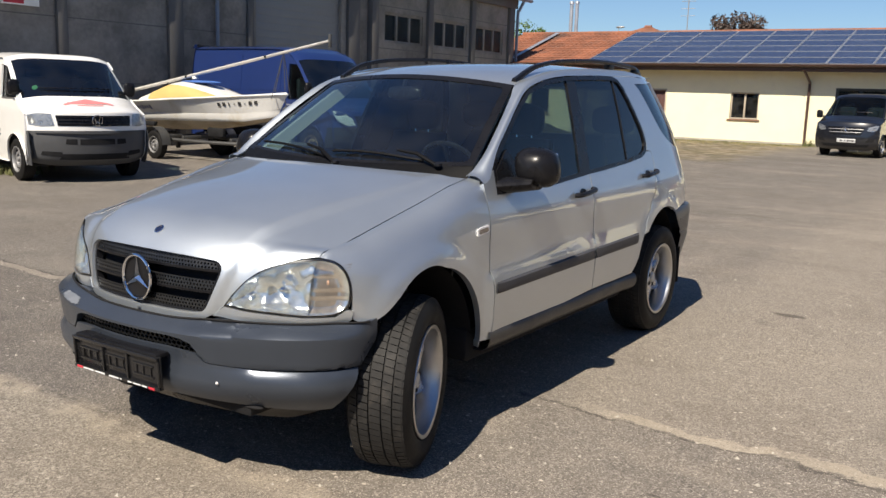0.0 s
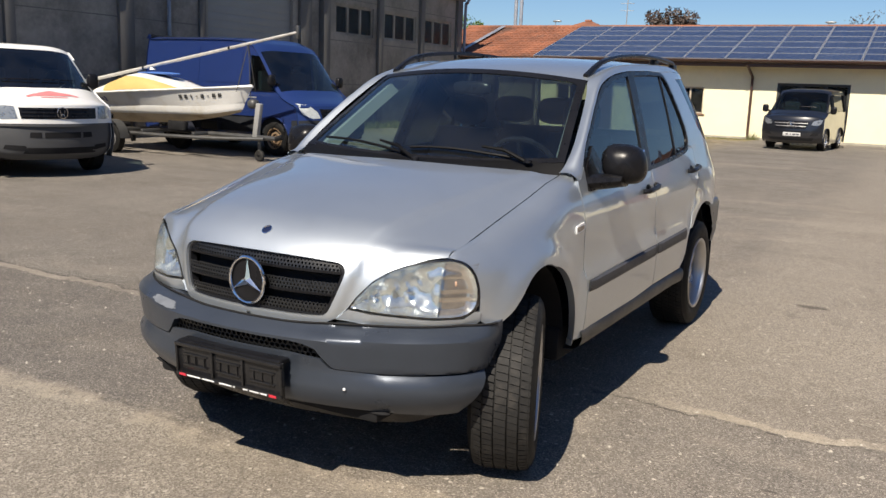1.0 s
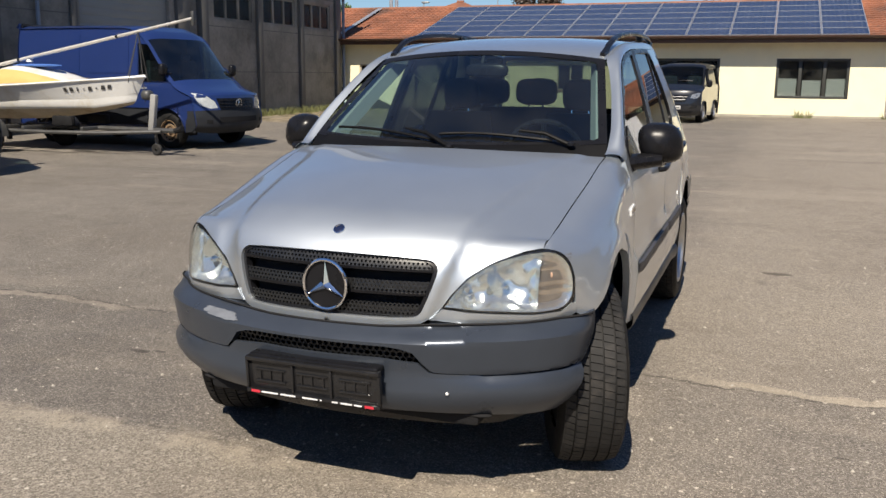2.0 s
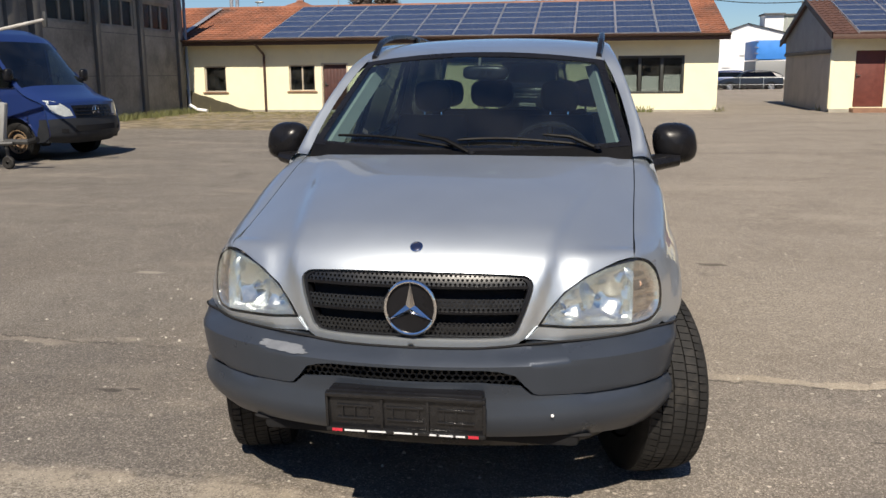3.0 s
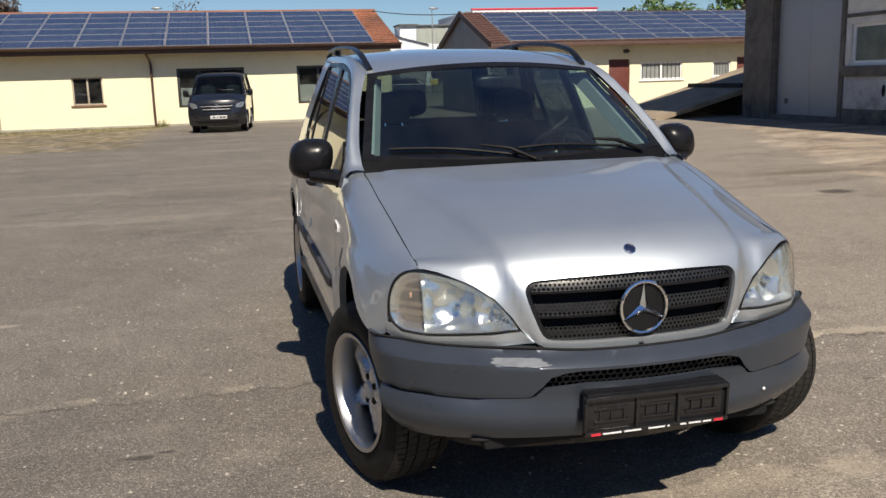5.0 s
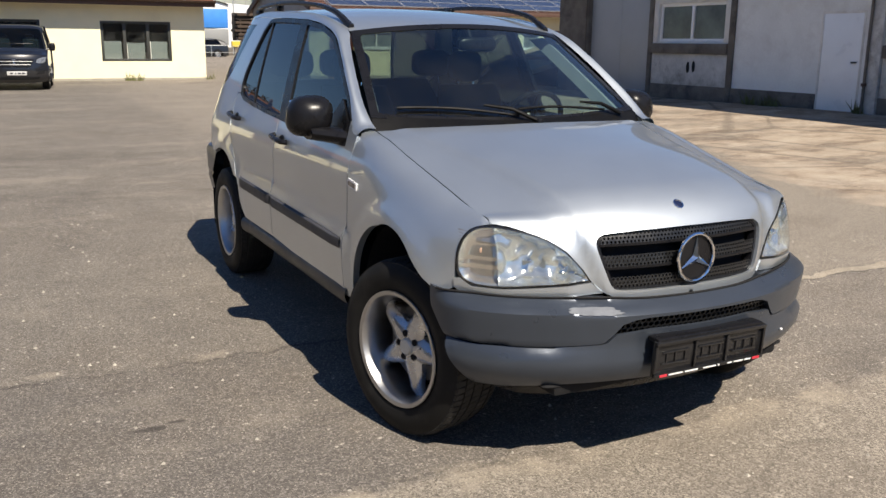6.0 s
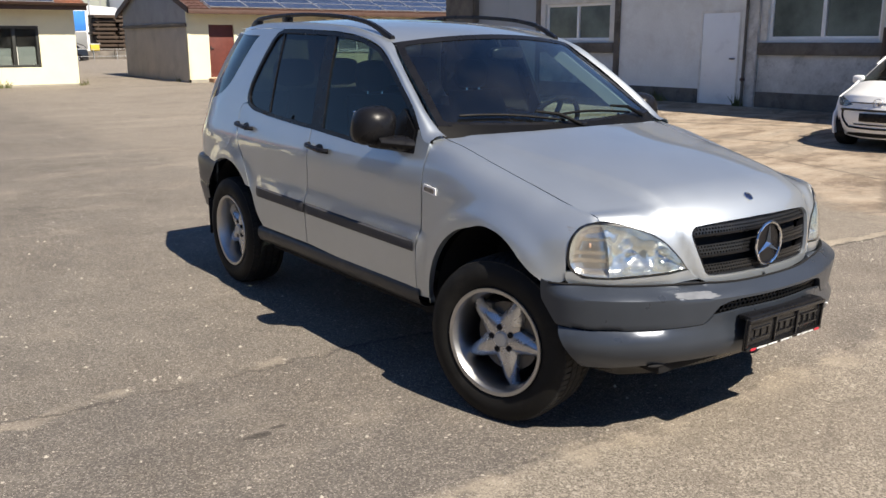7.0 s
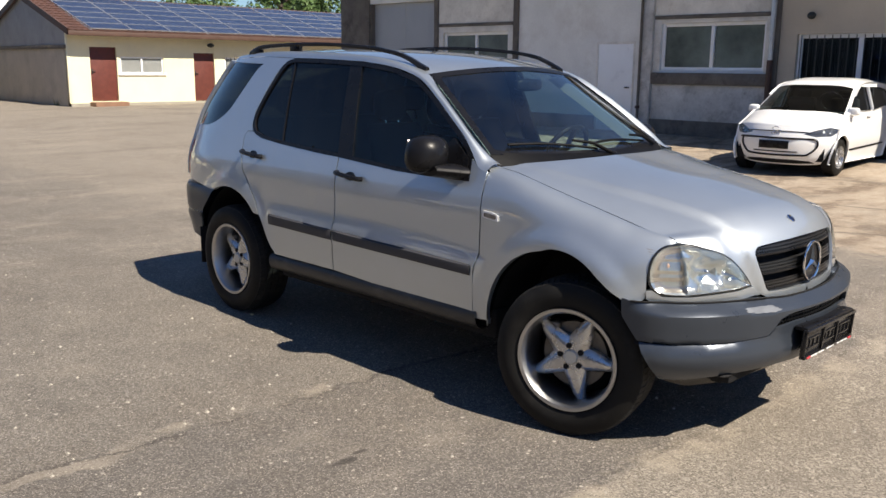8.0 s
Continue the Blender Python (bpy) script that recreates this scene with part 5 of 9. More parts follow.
def hero_car():
    car = thing("off_road_car", "silver older off-road estate car with grey bumpers, dusty and parked", "car")
    # -- bonnet with the grille frame
    right = [(0.742, 0.0), (0.736, 0.35), (0.724, 0.7), (0.714, nose_v(0.965)), (0.714, nose_v(0.938)), (0.66, nose_v(0.929)), (0.617, nose_v(0.914)), (0.552, nose_v(0.888)), (0.487, nose_v(0.842)), (0.436, nose_v(0.782)), (0.408, nose_v(0.738)),
             (0.377, nose_v(0.703)), (0.33, nose_v(0.678)), (0.22, nose_v(0.667)), (0.0, nose_v(0.661))]
    rear_edge = [(0.2, 0.113), (0.35, 0.098), (0.5, 0.068), (0.62, 0.035), (0.70, 0.010)]
    outer = [(0.0, 0.12)] + rear_edge + right + [(-x, v) for x, v in right[:-1]][::-1] + [(-x, v) for x, v in rear_edge][::-1]
    half = curve([(0.0, 0.912), (0.20, 0.910), (0.33, 0.904), (0.372, 0.897), (0.392, 0.870), (0.378, 0.81), (0.350, 0.735), (0.335, 0.714), (0.31, 0.704), (0.2, 0.699), (0.0, 0.697)], 3)
    hole_z = [(x, z) for x, z in half] + [(-x, z) for x, z in half[1:-1]][::-1]
    hole = [(x, nose_v(z)) for x, z in hole_z]
    patch(outer, [hole], bonnet_pt, 0.018, 0.028, True).obj("bonnet", PAINT, car, "silver bonnet with raised centre and grille frame", 45)
    # -- grille
    g = patch([(x * 0.99, z) for x, z in hole_z], [], lambda x, z: nose_pt(x, z, -0.055), 0.06, 0, False).obj("grille_back", BLACKMAT, car)

    def edge_x(z):
        return tab(z, [0.697, 0.704, 0.714, 0.735, 0.81, 0.87, 0.897, 0.912], [0.15, 0.30, 0.328, 0.346, 0.374, 0.386, 0.37, 0.3])
    grille = patch([(x * 1.0, z) for x, z in hole_z], [[(x * 0.965, 0.805 + (z - 0.805) * 0.93) for x, z in hole_z]], lambda x, z: nose_pt(x, z, -0.012), 0.03, 0.03, False).obj("grille", BLACKPL, car, "black slatted grille with honeycomb mesh")
    for z0, z1 in ((0.856, 0.872), (0.775, 0.791), (0.702, 0.714)):
        e = edge_x((z0 + z1) / 2) * 0.985
        rows = []
        for k in range(25):
            x = -e + 2 * e * k / 24
            rows.append([nose_pt(x, z1, -0.028), nose_pt(x, z1 - 0.004, -0.008), nose_pt(x, z0 + 0.004, -0.010), nose_pt(x, z0, -0.030)])
        Mesh().grid(rows).obj("slat", BLACKPL, grille)
    for z0, z1 in ((0.874, 0.902), (0.793, 0.834), (0.716, 0.752)):
        honeycomb(lambda x, z, o: nose_pt(x, z, -0.014 + o), -0.38, 0.38, z0, z1, 0.0158, 0.0042, lambda x, z: abs(x) < edge_x(z) - 0.010).obj("mesh_insert", MESHPL, grille, "", 0)
    star = Mesh()
    sc = Vector((0.0, -0.716, 0.803))
    ring = []
    for k in range(49):
        a = 2 * math.pi * k / 48
        ring.append(sc + Vector((0.083 * math.cos(a), 0.0, 0.088 * math.sin(a))))
    star.tube(ring, 0.0062, 8, False)
    for k in range(3):
        a = math.pi / 2 + 2 * math.pi * k / 3
        d, n = Vector((math.cos(a), 0, math.sin(a))), Vector((-math.sin(a), 0, math.cos(a)))
        tip, l, r, top = sc + d * 0.083, sc + n * 0.016 + d * 0.004, sc - n * 0.016 + d * 0.004, sc + Vector((0, -0.012, 0))
        star.add([tip, l, top, r], [(0, 1, 2), (0, 2, 3)])
    star.obj("emblem", CHROME, car, "chrome ring emblem with three arms")
    Mesh().lathe([(0.0, 0.082), (0.004, 0.082), (0.006, 0.0)], 32, pose(0, -0.706, 0.803, 0, 0, -90)).obj("emblem_plate", BLACKPL, car)
    bp = Vector(bonnet_pt(0, nose_v(0.974)))
    badge = Mesh().lathe([(0.0, 0.022), (0.005, 0.0215), (0.006, 0.018), (0.004, 0.017)], 24, Matrix.Translation(bp) @ pose(0, 0, 0, 40, 0, 0), "z").obj("bonnet_badge", CHROME, car, "small round blue enamel badge with chrome rim")
    Mesh().lathe([(0.003, 0.0175), (0.005, 0.012), (0.0055, 0.0)], 24, Matrix.Translation(bp) @ pose(0, 0, 0, 40, 0, 0), "z").obj("enamel", BLUEBADGE, badge)
    # -- wings
    top = [(y, tab(y, [q[0] for q in SEAM], [q[2] for q in SEAM]) + 0.098) for y in (0.585, 0.4, 0.3, 0.1, -0.1, -0.3, -0.452)]
    archf = arc(0.068, 0.435, 0.408, -4, 128, 26, 1.0)
    wing = [(0.549, 0.436), (0.548, 0.60), (0.541, 0.674), (0.519, 0.755), (0.519, 0.899), (0.528, 1.087), (0.530, 1.18), (0.56, 1.215), (0.585, 1.245)] + top + [(y, wing_s(y, z)) for y, z in ((-0.432, 0.931), (-0.408, 0.923), (-0.385, 0.895), (-0.372, 0.845), (-0.371, 0.790), (-0.373, 0.740), (-0.372, 0.700), (-0.355, 0.688), (-0.30, 0.686))]
    wing += [(y, z) for y, z in archf[::-1] if z < 0.9 and y > -0.28] + [(0.47, 0.436)]
    both(car, "front_wing", patch(wing, [], wing_pt, 0.020, 0.03, False), PAINT)
    # -- panel under the lamps
    strip = [(0.408, 0.733), (0.50, 0.726), (0.60, 0.719), (0.70, 0.712), (0.780, 0.712), (0.806, 0.738), (0.820, 0.734), (0.818, 0.70), (0.80, 0.682), (0.70, 0.680), (0.55, 0.686), (0.42, 0.690), (0.37, 0.696)]
    both(car, "lamp_sill", patch(strip, [], lambda x, z: lamp_pt(x, z, 0.007 - 0.25 * max(0.0, 0.705 - z)), 0.03, 0.03, False), PAINT)
    # -- headlamps
    ol = curve([(0.412, 0.738), (0.440, 0.784), (0.490, 0.843), (0.553, 0.888), (0.620, 0.914), (0.70, 0.930), (0.752, 0.924), (0.787, 0.893), (0.807, 0.845), (0.814, 0.790), (0.808, 0.746), (0.778, 0.719), (0.70, 0.718), (0.60, 0.725), (0.50, 0.732)], 3)
    for s in (1, -1):
        def mk(me, name, ma, par, label=""):
            return (me if s > 0 else mirror(me)).obj(name, ma, par, label, 50)
        lens = mk(patch(ol, [], lambda x, z: lamp_pt(x, z, 0.006), 0.03, 0.0, False), "headlamp", LENS, car, "large clear teardrop headlamp")
        lens.visible_shadow = False
        mk(patch(ol, [[(0.62 + (x - 0.62) * 0.970, 0.815 + (z - 0.815) * 0.945) for x, z in ol]], lambda x, z: lamp_pt(x, z, 0.004), 0.03, 0.03, False), "lamp_rim", BLACKPL, lens)
        seg = np.array(ol)
        nxt = np.roll(seg, -1, axis=0) - seg

        def rim_gap(x, z):
            q = np.clip(((np.array((x, z)) - seg) * nxt).sum(1) / np.maximum((nxt * nxt).sum(1), 1e-9), 0, 1)
            return float(np.min(np.hypot(*(seg + nxt * q[:, None] - (x, z)).T)))

        def bowl(x, z):
            d = 0.030 + 0.040 * math.exp(-(((x - 0.625) / 0.062) ** 2 + ((z - 0.812) / 0.062) ** 2) ** 1.6) + 0.030 * math.exp(-(((x - 0.512) / 0.042) ** 2 + ((z - 0.788) / 0.042) ** 2) ** 1.6)
            if x > 0.712:
                d = 0.022 + 0.006 * (z * 62 % 1.0)
            else:
                d += 0.003 * math.sin(x * 95) * math.sin(z * 80)
            return lamp_pt(x, z, 0.004 - d * smooth01(0.0, 0.030, rim_gap(x, z)))
        mk(patch([(0.62 + (x - 0.62) * 0.985, 0.82 + (z - 0.82) * 0.98) for x, z in ol], [], bowl, 0.010, 0, False), "bowl", REFL, lens, "silver mirror reflector")
        for cx, cz, r in ((0.625, 0.812, 0.013), (0.512, 0.788, 0.010)):
            mk(Mesh().blob(Vector(lamp_pt(cx, cz, -0.046)), (r, 0.02, r), 14, 8), "bulb", CHROME, lens)
        mk(Mesh().grid([[lamp_pt(0.712, z, o) for z in np.linspace(0.722, 0.925, 9)] for o in (-0.03, 0.003)]), "divider", REFL, lens)
        rib = Mesh()
        for k in range(19):
            z0 = 0.732 + k * 0.0096
            a = [lamp_pt(x, z, -0.004 - 0.010 * (z > z0)) for z in (z0, z0 + 0.0085) for x in (0.715, 0.75, 0.78, min(0.80, 0.803))]
            rib.grid([a[:4], a[4:]])
        mk(rib, "indicator_lens", RIBLENS, lens, "ribbed clear indicator lens").visible_shadow = False
        mk(Mesh().blob(Vector(lamp_pt(0.755, 0.84, -0.026)), (0.008, 0.007, 0.012)), "indicator_bulb", AMBER, lens, "amber indicator bulb")
    # -- front bumper
    rear = [(1.3, 0.700), (1.285, 0.62), (1.155, 0.515), (1.05, 0.40), (1.0, 0.345)]
    up = [(0, 0.675), (bt(0.22), 0.676), (bt(0.30), 0.680), (bt(0.36), 0.685), (bt(0.40), 0.687), (bt(0.5), 0.690), (bt(0.66), 0.690), (bt(0.79), 0.690), (1.22, 0.694)]
    upper = up + rear[:2] + [(1.165, 0.524), (bt(0.80), 0.520), (bt(0.61), 0.524), (bt(0.42), 0.532), (bt(0.405), 0.537), (bt(0.375), 0.566), (bt(0.345), 0.602), (bt(0.30), 0.616), (bt(0.25), 0.622), (0, 0.624)]
    full = upper + [(-t, z) for t, z in upper[1:-1]][::-1]
    bp = patch(full, [], hero_bumper, 0.012, 0.05, False).obj("front_bumper", GREYPL, car, "grey plastic front bumper with scuffed corner", 45)
    low = [(0, 0.574), (bt(0.23), 0.575), (bt(0.365), 0.562), (bt(0.398), 0.532), (bt(0.42), 0.5285), (bt(0.61), 0.5205), (bt(0.80), 0.5165), (1.157, 0.5185), (1.05, 0.40), (1.0, 0.35), (bt(0.74), 0.35), (bt(0.5), 0.375), (bt(0.25), 0.385), (0, 0.388)]
    lowfull = low + [(-t, z) for t, z in low[1:-1]][::-1]
    patch(lowfull, [], hero_bumper, 0.035, 0.012, False).obj("bumper_lower", GREYPL, car, "", 45)
    back = [(-1.2, 0.50), (1.2, 0.50), (1.2, 0.545), (-1.2, 0.545)]
    patch(back, [], lambda t, z: hero_bumper(t, z, -0.022), 0.06, 0, False).obj("groove_strip", BLACKMAT, car)
    inn = [(-0.42, 0.56), (0.42, 0.56), (0.42, 0.635), (-0.42, 0.635)]
    patch([(bt(x), z) for x, z in inn], [], lambda t, z: hero_bumper(t, z, -0.075), 0.08, 0, False).obj("intake_back", BLACKMAT, car)
    honeycomb(lambda t, z, o: hero_bumper(t, z, -0.026 + o), bt(-0.37), bt(0.37), 0.568, 0.622, 0.0225, 0.0036, lambda t, z: True).obj("intake_mesh", MESHPL, car, "black honeycomb intake mesh", 0)
    skirt = [(0, 0.395), (bt(0.5), 0.385), (bt(0.79), 0.375), (bt(0.80), 0.31), (bt(0.68), 0.272), (bt(0.5), 0.272), (bt(0.3), 0.285), (0, 0.29)]
    patch(skirt + [(-t, z) for t, z in skirt[1:-1]][::-1], [], lambda t, z: hero_bumper(t, max(z, 0.345), -0.012 - (0.40 - z) * 0.9)[:2] + (z,), 0.04, 0.05, False).obj("front_skirt", BLACKPL, car, "black lower skirt")
    for s in (1, -1):
        x, y, z = hero_bumper(s * bt(0.55), 0.375, -0.03)
        Mesh().blob((x, y, z - 0.012), (0.07, 0.025, 0.012)).obj("skirt_vent", BLACKMAT, car)
    zt = [(t, z) for t, z in up]
    seal = [hero_bumper(t, tab(abs(t), [q[0] for q in zt], [q[1] for q in zt]) + 0.001, 0.004) for t in np.linspace(-1.22, 1.22, 81)]
    Mesh().tube(seal, 0.0042, 6).obj("bumper_seal", BLACKMAT, car, "black gap seal along the bumper")
    rng = random.Random(4)
    sc2 = []
    for k in range(40):
        a = 2 * math.pi * k / 40
        f = 1 + rng.uniform(-0.16, 0.10)
        sc2.append((bt(-0.440 + 0.095 * f * math.copysign(abs(math.cos(a)) ** 0.8, math.cos(a))), 0.653 + 0.05 * -0.1 * math.cos(a) + 0.0115 * f * math.sin(a)))
    patch(sc2, [], lambda t, z: hero_bumper(t, z, 0.003), 0.012, 0, False).obj("scuff", mat("bare_scuff", (0.16, 0.172, 0.19), 0.5, 0.2, 0.15, 30, 90, 0.1), bp, "pale scuffed patch")
    Mesh().blob(hero_bumper(bt(0.46), 0.465, 0.003), (0.006, 0.006, 0.006), 8, 6).obj("bolt_cap", WHITEBAR, bp)
    # -- number plate holder, without its plate
    pl = Mesh()
    pm = pose(0, -0.828, 0.480, 4, 0, 0)
    pl.box((0, 0.012, 0), (0.52, 0.012, 0.135), pm, 0.003)
    PLATEBLACK = mat("gloss_black_plastic", (0.013, 0.013, 0.014), 0.18, 0, 0.3, 30, 200, 0.1, spec=0.5)
    hold = pl.obj("plate_holder", PLATEBLACK, car, "empty black number plate holder")
    for z in (-0.060, 0.060):
        Mesh().box((0, 0, z), (0.52, 0.016, 0.014), pm, 0.003).obj("rim_bar", PLATEBLACK, hold)
    for x in (-0.256, 0.256, -0.075, 0.075):
        Mesh().box((x, 0.002, 0), (0.010, 0.014, 0.105), pm, 0.003).obj("upright", PLATEBLACK, hold)
    for cx in (-0.165, 0.0, 0.165):
        for z in (-0.022, 0.022):
            Mesh().box((cx, 0.003, z), (0.12, 0.008, 0.007), pm, 0.002).obj("clip_bar", PLATEBLACK, hold)
        for x in (-0.04, 0.0, 0.045):
            Mesh().box((cx + x, 0.0035, 0.0), (0.006, 0.007, 0.05), pm, 0.002).obj("clip", PLATEBLACK, hold)
    for x, wd, ma in ((-0.222, 0.034, REDBAR), (0.222, 0.034, REDBAR), (-0.165, 0.066, WHITEBAR), (-0.092, 0.060, WHITEBAR), (-0.005, 0.060, WHITEBAR), (0.038, 0.008, WHITEBAR), (0.092, 0.022, WHITEBAR), (0.135, 0.044, WHITEBAR), (0.180, 0.030, WHITEBAR)):
        Mesh().box((x, -0.0095, -0.060), (wd, 0.002, 0.009 if ma is REDBAR else 0.005), pm).obj("print_bar", ma, hold)
    Mesh().box((0, -0.800, 0.548), (0.50, 0.06, 0.018), b=0.006).obj("holder_ledge", BLACKPL, car)
    # -- doors
    def belt(y):
        return tab(y, [0.6, 0.9, 1.18, 1.43, 1.68, 1.9, 2.26, 2.5, 2.75], [1.100, 1.104, 1.110, 1.126, 1.142, 1.152, 1.175, 1.198, 1.225])
    fd = [(0.554, 0.452), (1.10, 0.462), (1.663, 0.486), (1.661, 0.75), (1.659, 0.91), (1.668, 1.04), (1.679, belt(1.679))] + [(y, belt(y)) for y in (1.5, 1.3, 1.1, 0.9, 0.7)] + [(0.645, 1.101), (0.650, 1.212), (0.60, 1.172), (0.56, 1.158), (0.534, 1.156), (0.534, 1.087), (0.526, 0.899), (0.526, 0.765), (0.548, 0.676)]
    both(car, "front_door", patch(fd, [], side_pt, 0.045, 0.03, False), PAINT)
    rd = [(1.670, 0.486), (2.265, 0.486), (2.30, 0.53), (2.36, 0.62), (2.42, 0.71), (2.47, 0.80), (2.56, 0.90), (2.63, 0.98), (2.68, 1.08), (2.699, 1.19), (2.676, 1.225), (2.61, 1.226)] + [(y, belt(y)) for y in (2.5, 2.26, 2.0, 1.8, 1.687)] + [(1.676, 1.04), (1.667, 0.91), (1.668, 0.75)]
    both(car, "rear_door", patch(rd, [], side_pt, 0.045, 0.03, False), PAINT)
    # -- rear quarter with its window opening
    archr = arc(2.80, 0.435, 0.425, 8, 178, 22)
    qw = curve([(2.69, 1.655), (2.754, 1.607), (2.863, 1.463), (2.954, 1.352), (3.06, 1.285), (3.20, 1.242), (3.40, 1.232)], 3)
    qwin = qw + [(3.530, 1.238), (3.474, 1.36), (3.335, 1.55), (3.240, 1.654), (3.15, 1.666)]
    quarter = [(2.43, 0.716), (2.48, 0.80), (2.57, 0.90), (2.64, 0.98), (2.69, 1.08), (2.703, 1.19), (2.68, 1.228), (2.615, 1.232), (2.640, 1.27), (2.636, 1.35), (2.565, 1.497), (2.490, 1.622), (2.43, 1.672), (2.36, 1.690), (2.7, 1.700), (3.0, 1.690), (3.20, 1.672),
               (3.245, 1.662), (3.34, 1.55), (3.48, 1.36), (3.538, 1.23), (3.588, 1.0), (3.595, 0.86), (3.30, 0.845), (3.05, 0.826)]
    quarter += [(y, z) for y, z in archr if 2.43 < y < 3.03 and z > 0.7]
    both(car, "rear_quarter", patch(quarter, [qwin], side_pt, 0.045, 0.03, False), PAINT)
    both(car, "quarter_window", patch(qwin, [], lambda y, z: side_pt(y, z, -0.004), 0.05, 0, False), GLASS_Q, "dark tinted rear side window")
    # -- window band: glass, black pillar, rubber frame
    dlo = [(0.64, 1.112)] + [(y, belt(y) + 0.006) for y in (0.9, 1.18, 1.43, 1.68, 1.9, 2.26, 2.5)] + curve([(2.58, 1.228), (2.618, 1.275), (2.614, 1.35), (2.545, 1.489), (2.468, 1.612), (2.41, 1.662), (2.34, 1.676)], 3) + [(2.09, 1.672), (1.76, 1.660), (1.67, 1.655), (1.40, 1.627), (1.18, 1.572), (1.02, 1.482), (0.88, 1.388), (0.75, 1.298), (0.66, 1.215)]
    def shrink(loop, d):
        n, out = len(loop), []
        for i, p in enumerate(loop):
            a, b = Vector(loop[i - 1]), Vector(loop[(i + 1) % n])
            t = (b - a).normalized()
            out.append((p[0] - t.y * d, p[1] + t.x * d))
        return out
    both(car, "window_seal", patch(shrink(dlo, -0.013), [shrink(dlo, 0.009)], lambda y, z: side_pt(y, z, 0.001), 0.05, 0.03, False), BLACKPL, "black rubber window surround")
    def cutband(y0a, y0b, y1a, y1b):
        """The part of the window band between two leaning lines (y at the bottom, y at the top)."""
        ins, out = shrink(dlo, 0.005), []
        n = len(ins)
        def f0(p):
            return p[0] - (y0a + (y0b - y0a) * (p[1] - 1.15) / 0.5)
        def f1(p):
            return (y1a + (y1b - y1a) * (p[1] - 1.15) / 0.5) - p[0]
        poly = ins
        for f in (f0, f1):
            res = []
            for i, p in enumerate(poly):
                q = poly[(i + 1) % len(poly)]
                a, b = f(p), f(q)
                if a >= 0:
                    res.append(p)
                if a * b < 0:
                    t = a / (a - b)
                    res.append((p[0] + (q[0] - p[0]) * t, p[1] + (q[1] - p[1]) * t))
            poly = res
        return poly
    both(car, "front_side_window", patch(cutband(0.55, 0.5, 1.565, 1.675), [], lambda y, z: side_pt(y, z, -0.010), 0.06, 0, False), GLASS_F, "clear front side window")
    both(car, "pillar_cover", patch(cutband(1.565, 1.675, 1.70, 1.785), [], lambda y, z: side_pt(y, z, -0.002), 0.05, 0.02, False), BLACKPL, "black centre pillar cover")
    both(car, "rear_side_window", patch(cutband(1.70, 1.785, 2.262, 2.335), [], lambda y, z: side_pt(y, z, -0.010), 0.06, 0, False), GLASS_D, "dark tinted rear door window")
    both(car, "window_bar", patch(cutband(2.262, 2.335, 2.278, 2.351), [], lambda y, z: side_pt(y, z, -0.003), 0.05, 0.02, False), BLACKPL)
    both(car, "fixed_side_window", patch(cutband(2.278, 2.351, 2.7, 2.7), [], lambda y, z: side_pt(y, z, -0.010), 0.06, 0, False), GLASS_D, "dark tinted fixed window")
    # -- screen pillars and roof sides
    O = curve([(0.536, 1.155), (0.59, 1.165), (0.655, 1.232), (0.74, 1.312), (0.87, 1.402), (1.01, 1.497), (1.17, 1.587), (1.40, 1.643), (1.66, 1.671), (1.76, 1.676), (2.09, 1.688), (2.36, 1.692), (2.7, 1.702), (3.0, 1.692), (3.2, 1.674)], 4)
    Iv = curve([(0.742, 0.52, 1.184), (0.742, 0.56, 1.198), (0.741, 0.60, 1.220), (0.733, 0.70, 1.286), (0.711, 0.82, 1.374), (0.682, 0.95, 1.464), (0.646, 1.08, 1.550), (0.614, 1.18, 1.610), (0.598, 1.40, 1.670), (0.595, 1.62, 1.699), (0.592, 1.78, 1.712), (0.588, 2.08, 1.727), (0.588, 2.36, 1.730), (0.580, 2.7, 1.725), (0.565, 3.0, 1.705)], 4)
    n = min(len(O), len(Iv))
    rows = []
    for i in range(n):
        a, b = Vector(side_pt(O[i][0], O[i][1])), Vector(Iv[i])
        row = []
        for k in range(8):
            t = k / 7
            row.append(a.lerp(b, t) + Vector((0.55, -0.25 if i < 20 else 0, 0.8)).normalized() * 0.020 * math.sin(math.pi * t))
        rows.append(row)
    both(car, "roof_side", Mesh().grid(rows), PAINT)
    # -- roof
    zr = spline_tab([(1.08, 1.648), (1.3, 1.69), (1.6, 1.728), (2.0, 1.752), (2.4, 1.757), (2.8, 1.745), (3.1, 1.715), (3.28, 1.675)])
    def roof_pt(u, y):
        e = tab(y, [p[1] for p in Iv], [p[0] for p in Iv]) if y > 1.18 else 0.614
        ez = tab(y, [p[1] for p in Iv], [p[2] for p in Iv])
        zc = tab(y, *zr)
        y2 = y + 0.085 * u * u * max(0, 1 - (y - 1.085) / 0.5) if y < 1.585 else y - 0.05 * u * u * max(0, (y - 2.9) / 0.4)
        ez = tab(y2, [p[1] for p in Iv], [p[2] for p in Iv])
        return (u * e * 0.995, y2, zc + (ez - zc) * abs(u) ** 2.3)
    Mesh().grid([[roof_pt(u, y) for u in np.linspace(-1, 1, 25)] for y in np.linspace(1.09, 3.28, 40)]).obj("roof", PAINT, car, "silver roof panel")
